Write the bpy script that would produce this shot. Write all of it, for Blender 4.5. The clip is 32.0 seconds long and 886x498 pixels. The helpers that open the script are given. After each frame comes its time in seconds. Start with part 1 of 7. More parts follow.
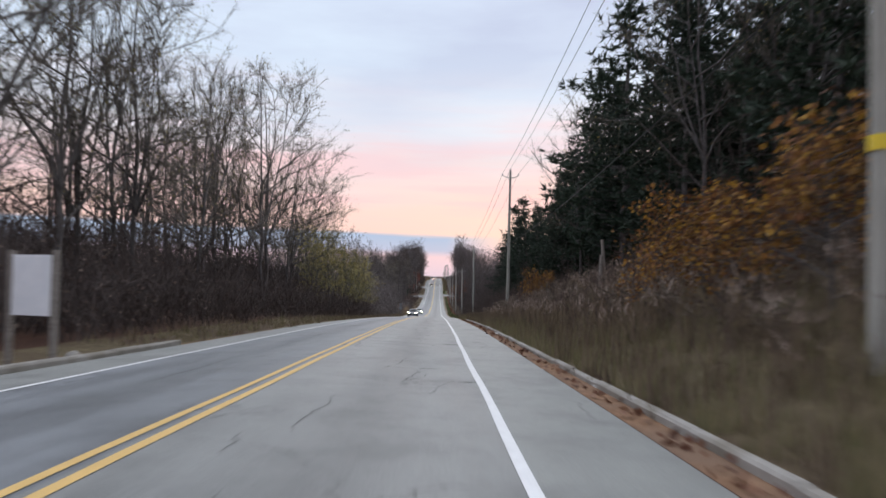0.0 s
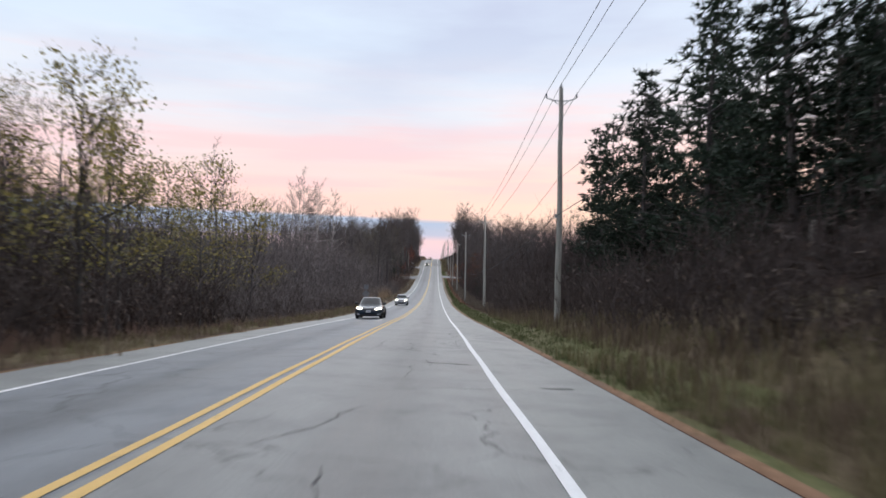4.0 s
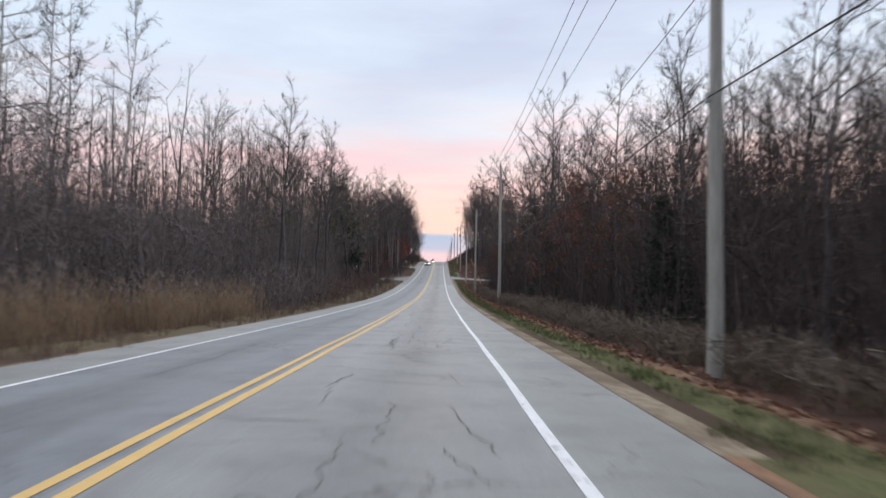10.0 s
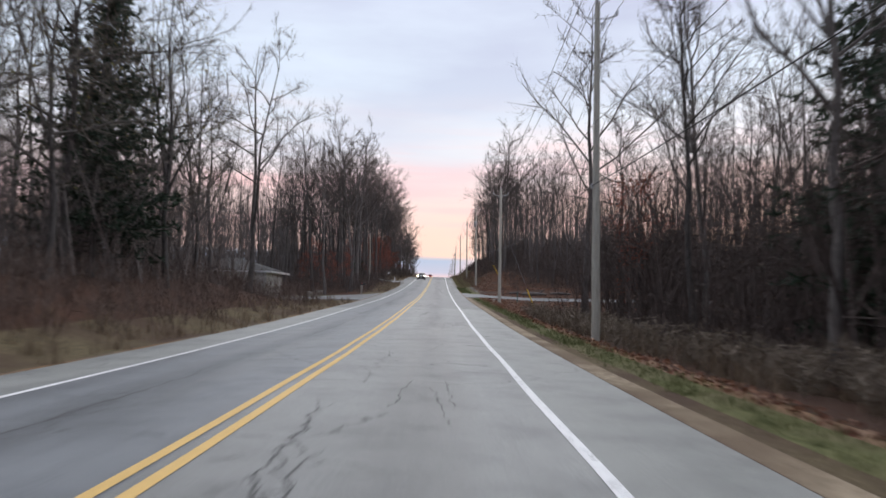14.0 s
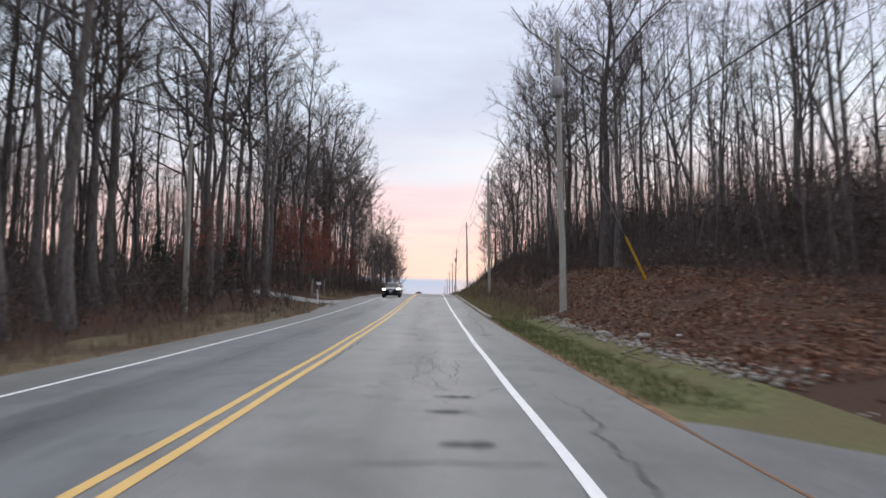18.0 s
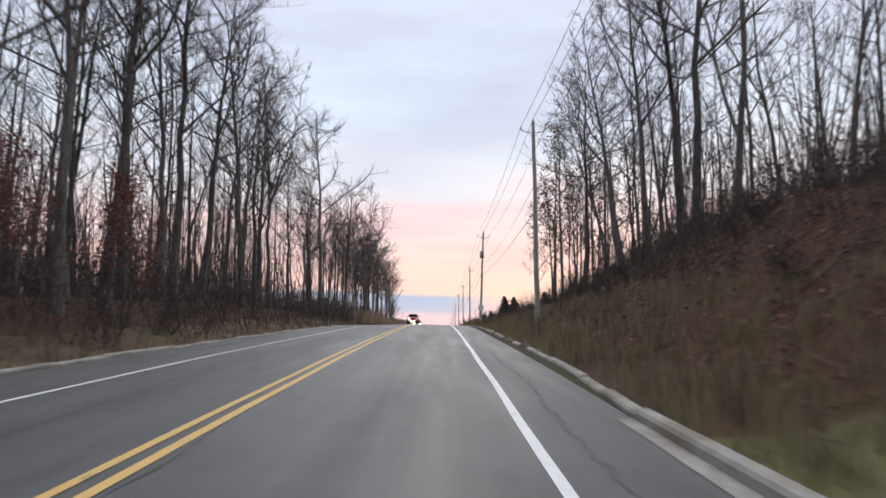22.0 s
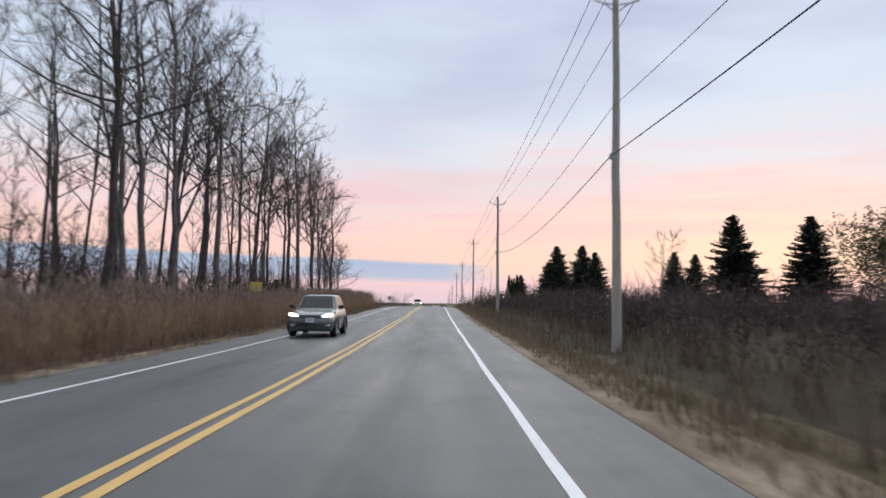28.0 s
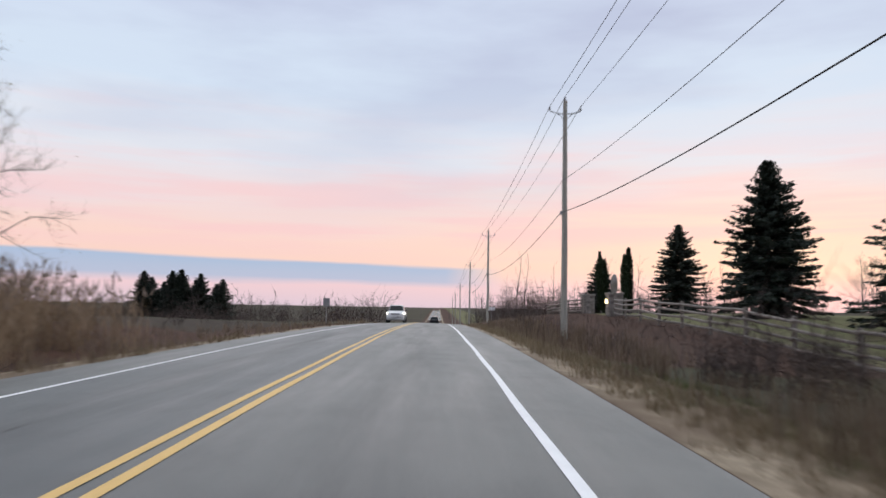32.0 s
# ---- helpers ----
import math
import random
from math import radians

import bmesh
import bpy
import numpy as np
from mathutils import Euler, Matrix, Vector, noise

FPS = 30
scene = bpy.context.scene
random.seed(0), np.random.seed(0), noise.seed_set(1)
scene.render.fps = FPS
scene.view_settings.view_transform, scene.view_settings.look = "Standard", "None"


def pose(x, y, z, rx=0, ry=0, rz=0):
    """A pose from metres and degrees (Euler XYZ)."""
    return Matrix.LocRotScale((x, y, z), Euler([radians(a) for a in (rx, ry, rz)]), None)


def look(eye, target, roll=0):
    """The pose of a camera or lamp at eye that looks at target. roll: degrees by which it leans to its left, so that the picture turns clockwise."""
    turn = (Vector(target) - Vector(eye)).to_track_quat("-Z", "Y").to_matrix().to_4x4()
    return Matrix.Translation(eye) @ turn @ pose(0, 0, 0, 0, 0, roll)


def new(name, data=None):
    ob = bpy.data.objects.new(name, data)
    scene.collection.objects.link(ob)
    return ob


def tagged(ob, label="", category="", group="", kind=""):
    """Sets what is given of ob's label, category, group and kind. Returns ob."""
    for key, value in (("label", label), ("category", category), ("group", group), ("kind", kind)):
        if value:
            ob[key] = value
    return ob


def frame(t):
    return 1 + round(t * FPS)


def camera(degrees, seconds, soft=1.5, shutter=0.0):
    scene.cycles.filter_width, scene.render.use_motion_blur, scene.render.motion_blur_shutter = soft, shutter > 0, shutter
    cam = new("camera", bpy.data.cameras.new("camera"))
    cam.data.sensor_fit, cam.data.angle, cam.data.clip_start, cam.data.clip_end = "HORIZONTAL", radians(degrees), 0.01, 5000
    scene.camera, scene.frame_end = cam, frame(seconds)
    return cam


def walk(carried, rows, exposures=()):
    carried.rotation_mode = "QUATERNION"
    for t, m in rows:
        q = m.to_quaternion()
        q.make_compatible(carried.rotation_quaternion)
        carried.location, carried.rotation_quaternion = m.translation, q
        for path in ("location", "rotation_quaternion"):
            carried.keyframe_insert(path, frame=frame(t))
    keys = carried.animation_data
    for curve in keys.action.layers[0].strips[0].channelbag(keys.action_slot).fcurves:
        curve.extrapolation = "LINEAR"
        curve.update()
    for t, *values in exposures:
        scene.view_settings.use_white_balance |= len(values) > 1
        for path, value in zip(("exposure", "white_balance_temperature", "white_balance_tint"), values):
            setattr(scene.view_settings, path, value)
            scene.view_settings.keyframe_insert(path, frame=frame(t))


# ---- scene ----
# The camera rides along the right lane of a straight two-lane road.
# x: to the right of the double yellow line, y: along the road, z: up.
ROWS = [
    (0.0, pose(2.700, 0.00, 1.316, 92.149, -0.990, -0.329)),
    (0.5, pose(2.612, 10.86, 0.959, 91.990, -1.202, -0.270)),
    (1.0, pose(2.536, 21.67, 0.573, 91.897, -1.429, -0.199)),
    (1.5, pose(2.481, 32.39, 0.186, 91.861, -1.253, -0.202)),
    (2.0, pose(2.443, 42.99, -0.230, 91.638, -1.184, -0.325)),
    (2.5, pose(2.417, 53.51, -0.683, 91.424, -1.108, -0.506)),
    (3.0, pose(2.397, 63.98, -1.173, 91.332, -1.022, -0.572)),
    (3.5, pose(2.378, 74.45, -1.705, 91.087, -1.040, -0.557)),
    (5.5, pose(2.504, 115.12, -3.813, 90.820, -1.767, -0.759)),
    (6.0, pose(2.496, 124.73, -4.351, 90.823, -1.792, -0.762)),
    (6.5, pose(2.487, 134.36, -4.911, 90.930, -1.537, -0.597)),
    (7.0, pose(2.479, 144.05, -5.424, 90.915, -1.399, -0.557)),
    (7.5, pose(2.474, 153.88, -5.888, 90.951, -1.296, -0.452)),
    (8.0, pose(2.473, 163.92, -6.335, 91.177, -1.098, -0.344)),
    (8.5, pose(2.476, 174.20, -6.767, 91.329, -1.034, -0.414)),
    (9.0, pose(2.475, 184.58, -7.174, 91.606, -0.862, -0.291)),
    (9.5, pose(2.460, 194.91, -7.551, 91.731, -0.900, -0.294)),
    (10.0, pose(2.433, 205.33, -7.853, 91.976, -1.028, -0.226)),
    (10.5, pose(2.398, 215.92, -8.083, 92.131, -1.044, -0.304)),
    (11.0, pose(2.356, 226.65, -8.326, 92.469, -1.161, -0.374)),
    (11.5, pose(2.310, 237.47, -8.568, 92.769, -1.006, -0.394)),
    (12.0, pose(2.259, 248.45, -8.760, 92.880, -0.956, -0.352)),
    (12.5, pose(2.202, 259.67, -8.919, 93.140, -0.906, -0.365)),
    (13.0, pose(2.154, 270.82, -9.071, 93.336, -1.155, -0.324)),
    (13.5, pose(2.130, 281.59, -9.165, 93.602, -1.013, -0.300)),
    (14.0, pose(2.120, 292.14, -9.173, 93.868, -0.960, -0.287)),
    (14.5, pose(2.113, 302.64, -9.121, 94.193, -0.698, -0.355)),
    (16.5, pose(2.100, 347.76, -8.305, 94.970, -0.462, -0.646)),
    (17.0, pose(2.167, 359.10, -8.037, 95.194, -0.381, -0.652)),
    (17.5, pose(2.234, 370.36, -7.706, 95.383, -0.364, -0.748)),
    (18.0, pose(2.312, 381.46, -7.337, 95.518, -0.148, -0.761)),
    (18.5, pose(2.408, 392.36, -6.946, 95.708, -0.011, -0.660)),
    (19.0, pose(2.504, 403.17, -6.515, 95.967, 0.129, -0.611)),
    (19.5, pose(2.576, 414.03, -6.036, 96.195, 0.371, -0.600)),
    (20.0, pose(2.616, 424.69, -5.518, 96.488, 0.411, -0.526)),
    (20.5, pose(2.613, 435.00, -4.973, 96.706, 0.147, -0.245)),
    (21.0, pose(2.596, 445.04, -4.429, 96.675, -0.021, -0.155)),
    (21.5, pose(2.594, 455.00, -3.878, 96.977, 0.003, -0.256)),
    (22.0, pose(2.571, 464.78, -3.379, 96.840, -0.270, -0.177)),
    (22.5, pose(2.491, 474.34, -2.933, 96.497, -0.526, -0.073)),
    (23.0, pose(2.409, 483.76, -2.533, 96.276, -0.571, -0.041)),
    (23.5, pose(2.379, 493.15, -2.176, 96.114, -0.755, -0.046)),
    (24.0, pose(2.385, 502.56, -1.844, 95.941, -0.526, -0.252)),
    (24.5, pose(2.410, 512.01, -1.530, 95.806, -0.254, -0.367)),
    (26.5, pose(2.475, 552.41, -0.720, 94.836, -0.481, -0.466)),
    (27.0, pose(2.483, 562.71, -0.618, 94.703, -0.683, -0.541)),
    (27.5, pose(2.491, 572.95, -0.530, 94.376, -0.780, -0.306)),
    (28.0, pose(2.499, 583.23, -0.486, 94.291, -0.875, -0.455)),
    (28.5, pose(2.506, 593.69, -0.505, 94.264, -1.105, -0.454)),
    (29.0, pose(2.509, 604.31, -0.491, 94.296, -1.131, -0.520)),
    (29.5, pose(2.501, 615.07, -0.430, 94.202, -1.152, -0.464)),
    (30.0, pose(2.479, 625.99, -0.353, 94.436, -1.311, -0.462)),
    (30.5, pose(2.455, 636.97, -0.260, 94.495, -1.205, -0.365)),
    (31.0, pose(2.445, 648.02, -0.131, 94.633, -1.357, -0.353)),
    (31.5, pose(2.446, 659.14, 0.021, 94.749, -1.310, -0.351)),
    (32.0, pose(2.451, 670.30, 0.168, 94.624, -0.969, -0.396)),
]

cam = camera(63.0, 32.0, soft=1.6, shutter=0.35)
EXPOSURES = [(0.0, 0.02, 6500, 7), (3.5, 0.06, 6500, 7), (7.0, 0.02, 6500, 6), (12.0, 0.07, 6580, 8), (17.0, 0.11, 6750, 8), (23.5, 0.12, 6750, 8), (27.0, -0.06, 6500, 7), (32.0, -0.12, 6500, 7)]
# the clip's camera opens up under the trees and closes in the open
walk(cam, ROWS, EXPOSURES)

# ---- light: dusk sky behind thin bands of cloud ----


def lin(r, g, b):
    return tuple((c / 255 / 12.92 if c <= 10 else ((c / 255 + 0.055) / 1.055) ** 2.4) for c in (r, g, b)) + (1,)


def node(tree, kind, **sets):
    n = tree.nodes.new(kind)
    for key, value in sets.items():
        if key == "op":
            n.operation = value
        elif key == "blend":
            n.data_type, n.blend_type = "RGBA", value
        else:
            n.inputs[int(key[1:])].default_value = value
    return n


def ramp(tree, stops, mode="LINEAR"):
    n = tree.nodes.new("ShaderNodeValToRGB")
    n.color_ramp.interpolation = mode
    els = n.color_ramp.elements
    els[0].position, els[0].color = stops[0]
    els[1].position, els[1].color = stops[-1]
    for p, c in stops[1:-1]:
        e = els.new(p)
        e.color = c
    return n


def build_world():
    w = bpy.data.worlds.new("dusk_sky")
    scene.world = w
    w.use_nodes = True
    t = w.node_tree
    t.nodes.clear()
    ln = t.links.new
    out, bg = node(t, "ShaderNodeOutputWorld"), node(t, "ShaderNodeBackground", _1=1.08)
    co, sep = node(t, "ShaderNodeTexCoord"), node(t, "ShaderNodeSeparateXYZ")
    ln(co.outputs["Generated"], sep.inputs[0])
    # streaky distortion of the height, so that the bands are uneven
    stretch = node(t, "ShaderNodeMapping")
    stretch.inputs["Scale"].default_value = (1.0, 1.0, 9.0)
    ln(co.outputs["Generated"], stretch.inputs[0])
    wav = node(t, "ShaderNodeTexNoise")
    wav.inputs["Scale"].default_value, wav.inputs["Detail"].default_value = 3.2, 6.0
    ln(stretch.outputs[0], wav.inputs["Vector"])
    off = node(t, "ShaderNodeMath", op="MULTIPLY_ADD", _1=0.13, _2=-0.065)
    ln(wav.outputs[0], off.inputs[0])
    # the lower the sky, the calmer the bands
    calm = node(t, "ShaderNodeMath", op="MULTIPLY", _1=4.0)
    calm.use_clamp = True
    ln(sep.outputs[2], calm.inputs[0])
    off2 = node(t, "ShaderNodeMath", op="MULTIPLY")
    ln(off.outputs[0], off2.inputs[0]), ln(calm.outputs[0], off2.inputs[1])
    el = node(t, "ShaderNodeMath", op="ADD")
    ln(sep.outputs[2], el.inputs[0]), ln(off2.outputs[0], el.inputs[1])
    fac = node(t, "ShaderNodeMath", op="MULTIPLY_ADD", _1=2.0, _2=0.1)
    ln(el.outputs[0], fac.inputs[0])
    p = lambda z: z * 2.0 + 0.1
    base = ramp(t, [(0.0, lin(150, 140, 160)), (p(0.0), lin(224, 203, 217)), (p(0.03), lin(240, 206, 214)), (p(0.055), lin(250, 211, 200)),
                    (p(0.09), lin(251, 214, 206)), (p(0.14), lin(242, 219, 222)), (p(0.2), lin(228, 229, 240)), (p(0.29), lin(214, 226, 245)),
                    (p(0.45), lin(208, 216, 240))])
    ln(fac.outputs[0], base.inputs[0])
    # peach glow towards the right, low down
    glow_z = ramp(t, [(p(0.02), (0, 0, 0, 1)), (p(0.06), (1, 1, 1, 1)), (p(0.11), (0.8, 0.8, 0.8, 1)), (p(0.19), (0, 0, 0, 1))])
    ln(fac.outputs[0], glow_z.inputs[0])
    glow_x = node(t, "ShaderNodeMapRange", _1=-0.12, _2=0.42)
    ln(sep.outputs[0], glow_x.inputs[0])
    glow = node(t, "ShaderNodeMath", op="MULTIPLY")
    ln(glow_z.outputs[0], glow.inputs[0]), ln(glow_x.outputs[0], glow.inputs[1])
    m1 = node(t, "ShaderNodeMix", blend="MIX")
    m1.inputs[7].default_value = lin(252, 221, 204)
    ln(glow.outputs[0], m1.inputs[0]), ln(base.outputs[0], m1.inputs[6])
    # the slate-blue bank of cloud near the skyline, ahead and to the left
    bank_z = ramp(t, [(p(0.024), (0, 0, 0, 1)), (p(0.034), (0.85, 0.85, 0.85, 1)), (p(0.056), (1, 1, 1, 1)), (p(0.0605), (0, 0, 0, 1))])
    tilt = node(t, "ShaderNodeMath", op="MULTIPLY_ADD", _1=0.01)
    ln(sep.outputs[0], tilt.inputs[0]), ln(sep.outputs[2], tilt.inputs[2])
    tilt2 = node(t, "ShaderNodeMath", op="MULTIPLY_ADD", _1=0.16, _2=0.0)
    ln(off.outputs[0], tilt2.inputs[0]), ln(tilt.outputs[0], tilt2.inputs[2])
    bfac = node(t, "ShaderNodeMath", op="MULTIPLY_ADD", _1=2.0, _2=0.1)
    ln(tilt2.outputs[0], bfac.inputs[0])
    ln(bfac.outputs[0], bank_z.inputs[0])
    bank_x = node(t, "ShaderNodeMapRange", _1=0.09, _2=0.01)
    ln(sep.outputs[0], bank_x.inputs[0])
    bank = node(t, "ShaderNodeMath", op="MULTIPLY")
    ln(bank_z.outputs[0], bank.inputs[0]), ln(bank_x.outputs[0], bank.inputs[1])
    m2 = node(t, "ShaderNodeMix", blend="MIX")
    m2.inputs[7].default_value = lin(172, 190, 220)
    ln(bank.outputs[0], m2.inputs[0]), ln(m1.outputs[2], m2.inputs[6])
    # greyer patches of cloud high up
    big = node(t, "ShaderNodeTexNoise")
    big.inputs["Scale"].default_value, big.inputs["Detail"].default_value = 2.1, 5.0
    st2 = node(t, "ShaderNodeMapping")
    st2.inputs["Scale"].default_value, st2.inputs["Location"].default_value = (1.0, 0.7, 4.0), (3.1, 0.4, 1.7)
    ln(co.outputs["Generated"], st2.inputs[0]), ln(st2.outputs[0], big.inputs["Vector"])
    patch = ramp(t, [(0.43, (0, 0, 0, 1)), (0.62, (0.72, 0.72, 0.72, 1))])
    ln(big.outputs[0], patch.inputs[0])
    high = node(t, "ShaderNodeMapRange", _1=0.1, _2=0.36, _3=0.0, _4=1.0)
    ln(sep.outputs[2], high.inputs[0])
    pm = node(t, "ShaderNodeMath", op="MULTIPLY")
    ln(patch.outputs[0], pm.inputs[0]), ln(high.outputs[0], pm.inputs[1])
    m3 = node(t, "ShaderNodeMix", blend="MIX")
    m3.inputs[7].default_value = lin(182, 187, 216)
    # thin pink streaks between the peach band and the blue
    st3 = node(t, "ShaderNodeMapping")
    st3.inputs["Scale"].default_value, st3.inputs["Location"].default_value = (1.3, 1.0, 17.0), (0.7, 2.4, 0.3)
    wisp = node(t, "ShaderNodeTexNoise")
    wisp.inputs["Scale"].default_value, wisp.inputs["Detail"].default_value = 2.6, 5.0
    ln(co.outputs["Generated"], st3.inputs[0]), ln(st3.outputs[0], wisp.inputs["Vector"])
    thin = ramp(t, [(0.44, (0, 0, 0, 1)), (0.6, (0.6, 0.6, 0.6, 1))])
    ln(wisp.outputs[0], thin.inputs[0])
    thin_z = ramp(t, [(p(0.06), (0, 0, 0, 1)), (p(0.1), (1, 1, 1, 1)), (p(0.17), (0.7, 0.7, 0.7, 1)), (p(0.26), (0, 0, 0, 1))])
    ln(fac.outputs[0], thin_z.inputs[0])
    tm = node(t, "ShaderNodeMath", op="MULTIPLY")
    ln(thin.outputs[0], tm.inputs[0]), ln(thin_z.outputs[0], tm.inputs[1])
    m5 = node(t, "ShaderNodeMix", blend="MIX")
    m5.inputs[7].default_value = lin(250, 203, 208)
    ln(tm.outputs[0], m5.inputs[0]), ln(m2.outputs[2], m5.inputs[6])
    ln(pm.outputs[0], m3.inputs[0]), ln(m5.outputs[2], m3.inputs[6])
    # the clear air above the clouds adds a little
    sky = node(t, "ShaderNodeTexSky")
    sky.sky_type, sky.sun_disc, sky.sun_elevation, sky.sun_rotation = "NISHITA", False, radians(2.0), radians(25)
    m4 = node(t, "ShaderNodeMix", blend="ADD", _0=0.01)
    ln(m3.outputs[2], m4.inputs[6]), ln(sky.outputs[0], m4.inputs[7])
    ln(m4.outputs[2], bg.inputs[0]), ln(bg.outputs[0], out.inputs[0])
    lamp = bpy.data.lights.new("sun", "SUN")
    lamp.energy, lamp.angle, lamp.color = 1.8, radians(100), (0.97, 0.96, 0.93)
    sun = new("sun", lamp)
    sun.matrix_world = look((0, 0, 50), (-8, -30, 0))


build_world()

# ---- materials ----


def mat(name, c1, c2, scale=4.0, rough=0.85, bump=0.3, dist=0.02, stretch=(1, 1, 1), vary=0.0, wide=None, wide_scale=0.35, spec=0.1, metal=0.0, island=False):
    """Two-tone noise material with a second, wider variation, fine relief and a random tone for each copy."""
    m = bpy.data.materials.new(name)
    m.use_nodes = True
    t = m.node_tree
    ln = t.links.new
    b = t.nodes["Principled BSDF"]
    b.inputs["Roughness"].default_value, b.inputs["Specular IOR Level"].default_value, b.inputs["Metallic"].default_value = rough, spec, metal
    co, mp, nz = node(t, "ShaderNodeTexCoord"), node(t, "ShaderNodeMapping"), node(t, "ShaderNodeTexNoise")
    mp.inputs["Scale"].default_value = stretch
    nz.inputs["Scale"].default_value, nz.inputs["Detail"].default_value, nz.inputs["Roughness"].default_value = scale, 6.0, 0.65
    ln(co.outputs["Object"], mp.inputs[0]), ln(mp.outputs[0], nz.inputs["Vector"])
    r = ramp(t, [(0.32, (*c1, 1)), (0.68, (*c2, 1))])
    ln(nz.outputs[0], r.inputs[0])
    last = r.outputs[0]
    if wide:
        n2 = node(t, "ShaderNodeTexNoise")
        n2.inputs["Scale"].default_value, n2.inputs["Detail"].default_value = wide_scale, 4.0
        ln(co.outputs["Object"], n2.inputs["Vector"])
        r2 = ramp(t, [(0.42, (0, 0, 0, 1)), (0.62, (1, 1, 1, 1))])
        mx = node(t, "ShaderNodeMix", blend="MIX")
        mx.inputs[7].default_value = (*wide, 1)
        ln(n2.outputs[0], r2.inputs[0]), ln(r2.outputs[0], mx.inputs[0]), ln(last, mx.inputs[6])
        last = mx.outputs[2]
    if vary:
        if island:
            src = node(t, "ShaderNodeNewGeometry").outputs["Random Per Island"]
        else:
            src = node(t, "ShaderNodeObjectInfo").outputs["Random"]
        mr = node(t, "ShaderNodeMapRange", _3=1 - vary, _4=1 + vary)
        hs = node(t, "ShaderNodeHueSaturation")
        ln(src, mr.inputs[0]), ln(mr.outputs[0], hs.inputs["Value"]), ln(last, hs.inputs["Color"])
        last = hs.outputs[0]
    ln(last, b.inputs["Base Color"])
    if bump:
        bp = node(t, "ShaderNodeBump")
        bp.inputs["Strength"].default_value, bp.inputs["Distance"].default_value = bump, dist
        ln(nz.outputs[0], bp.inputs["Height"]), ln(bp.outputs[0], b.inputs["Normal"])
    return m


def plain(name, c, rough=0.4, metal=0.0, coat=0.0, spec=0.5):
    m = bpy.data.materials.new(name)
    m.use_nodes = True
    b = m.node_tree.nodes["Principled BSDF"]
    b.inputs["Base Color"].default_value, b.inputs["Roughness"].default_value = (*c, 1), rough
    b.inputs["Metallic"].default_value, b.inputs["Coat Weight"].default_value, b.inputs["Specular IOR Level"].default_value = metal, coat, spec
    return m


def glowing(name, c, power):
    m = plain(name, c, 0.2)
    b = m.node_tree.nodes["Principled BSDF"]
    b.inputs["Emission Color"].default_value, b.inputs["Emission Strength"].default_value = (*c, 1), power
    return m


def leafy(name, stops, rough=0.7, trans=0.15):
    """Leaves or blades, each with a tone of its own."""
    m = bpy.data.materials.new(name)
    m.use_nodes = True
    t = m.node_tree
    ln = t.links.new
    b = t.nodes["Principled BSDF"]
    b.inputs["Roughness"].default_value, b.inputs["Specular IOR Level"].default_value = rough, 0.2
    geo = node(t, "ShaderNodeNewGeometry")
    n = len(stops)
    r = ramp(t, [(i / max(1, n - 1), (*c, 1)) for i, c in enumerate(stops)])
    ln(geo.outputs["Random Per Island"], r.inputs[0])
    info, mr, hs = node(t, "ShaderNodeObjectInfo"), node(t, "ShaderNodeMapRange", _3=0.75, _4=1.25), node(t, "ShaderNodeHueSaturation")
    ln(info.outputs["Random"], mr.inputs[0]), ln(mr.outputs[0], hs.inputs["Value"]), ln(r.outputs[0], hs.inputs["Color"])
    ln(hs.outputs[0], b.inputs["Base Color"])
    if trans:
        tr, mix = node(t, "ShaderNodeBsdfTranslucent"), node(t, "ShaderNodeMixShader", _0=trans)
        ln(hs.outputs[0], tr.inputs[0]), ln(b.outputs[0], mix.inputs[1]), ln(tr.outputs[0], mix.inputs[2])
        ln(mix.outputs[0], t.nodes["Material Output"].inputs[0])
    return m


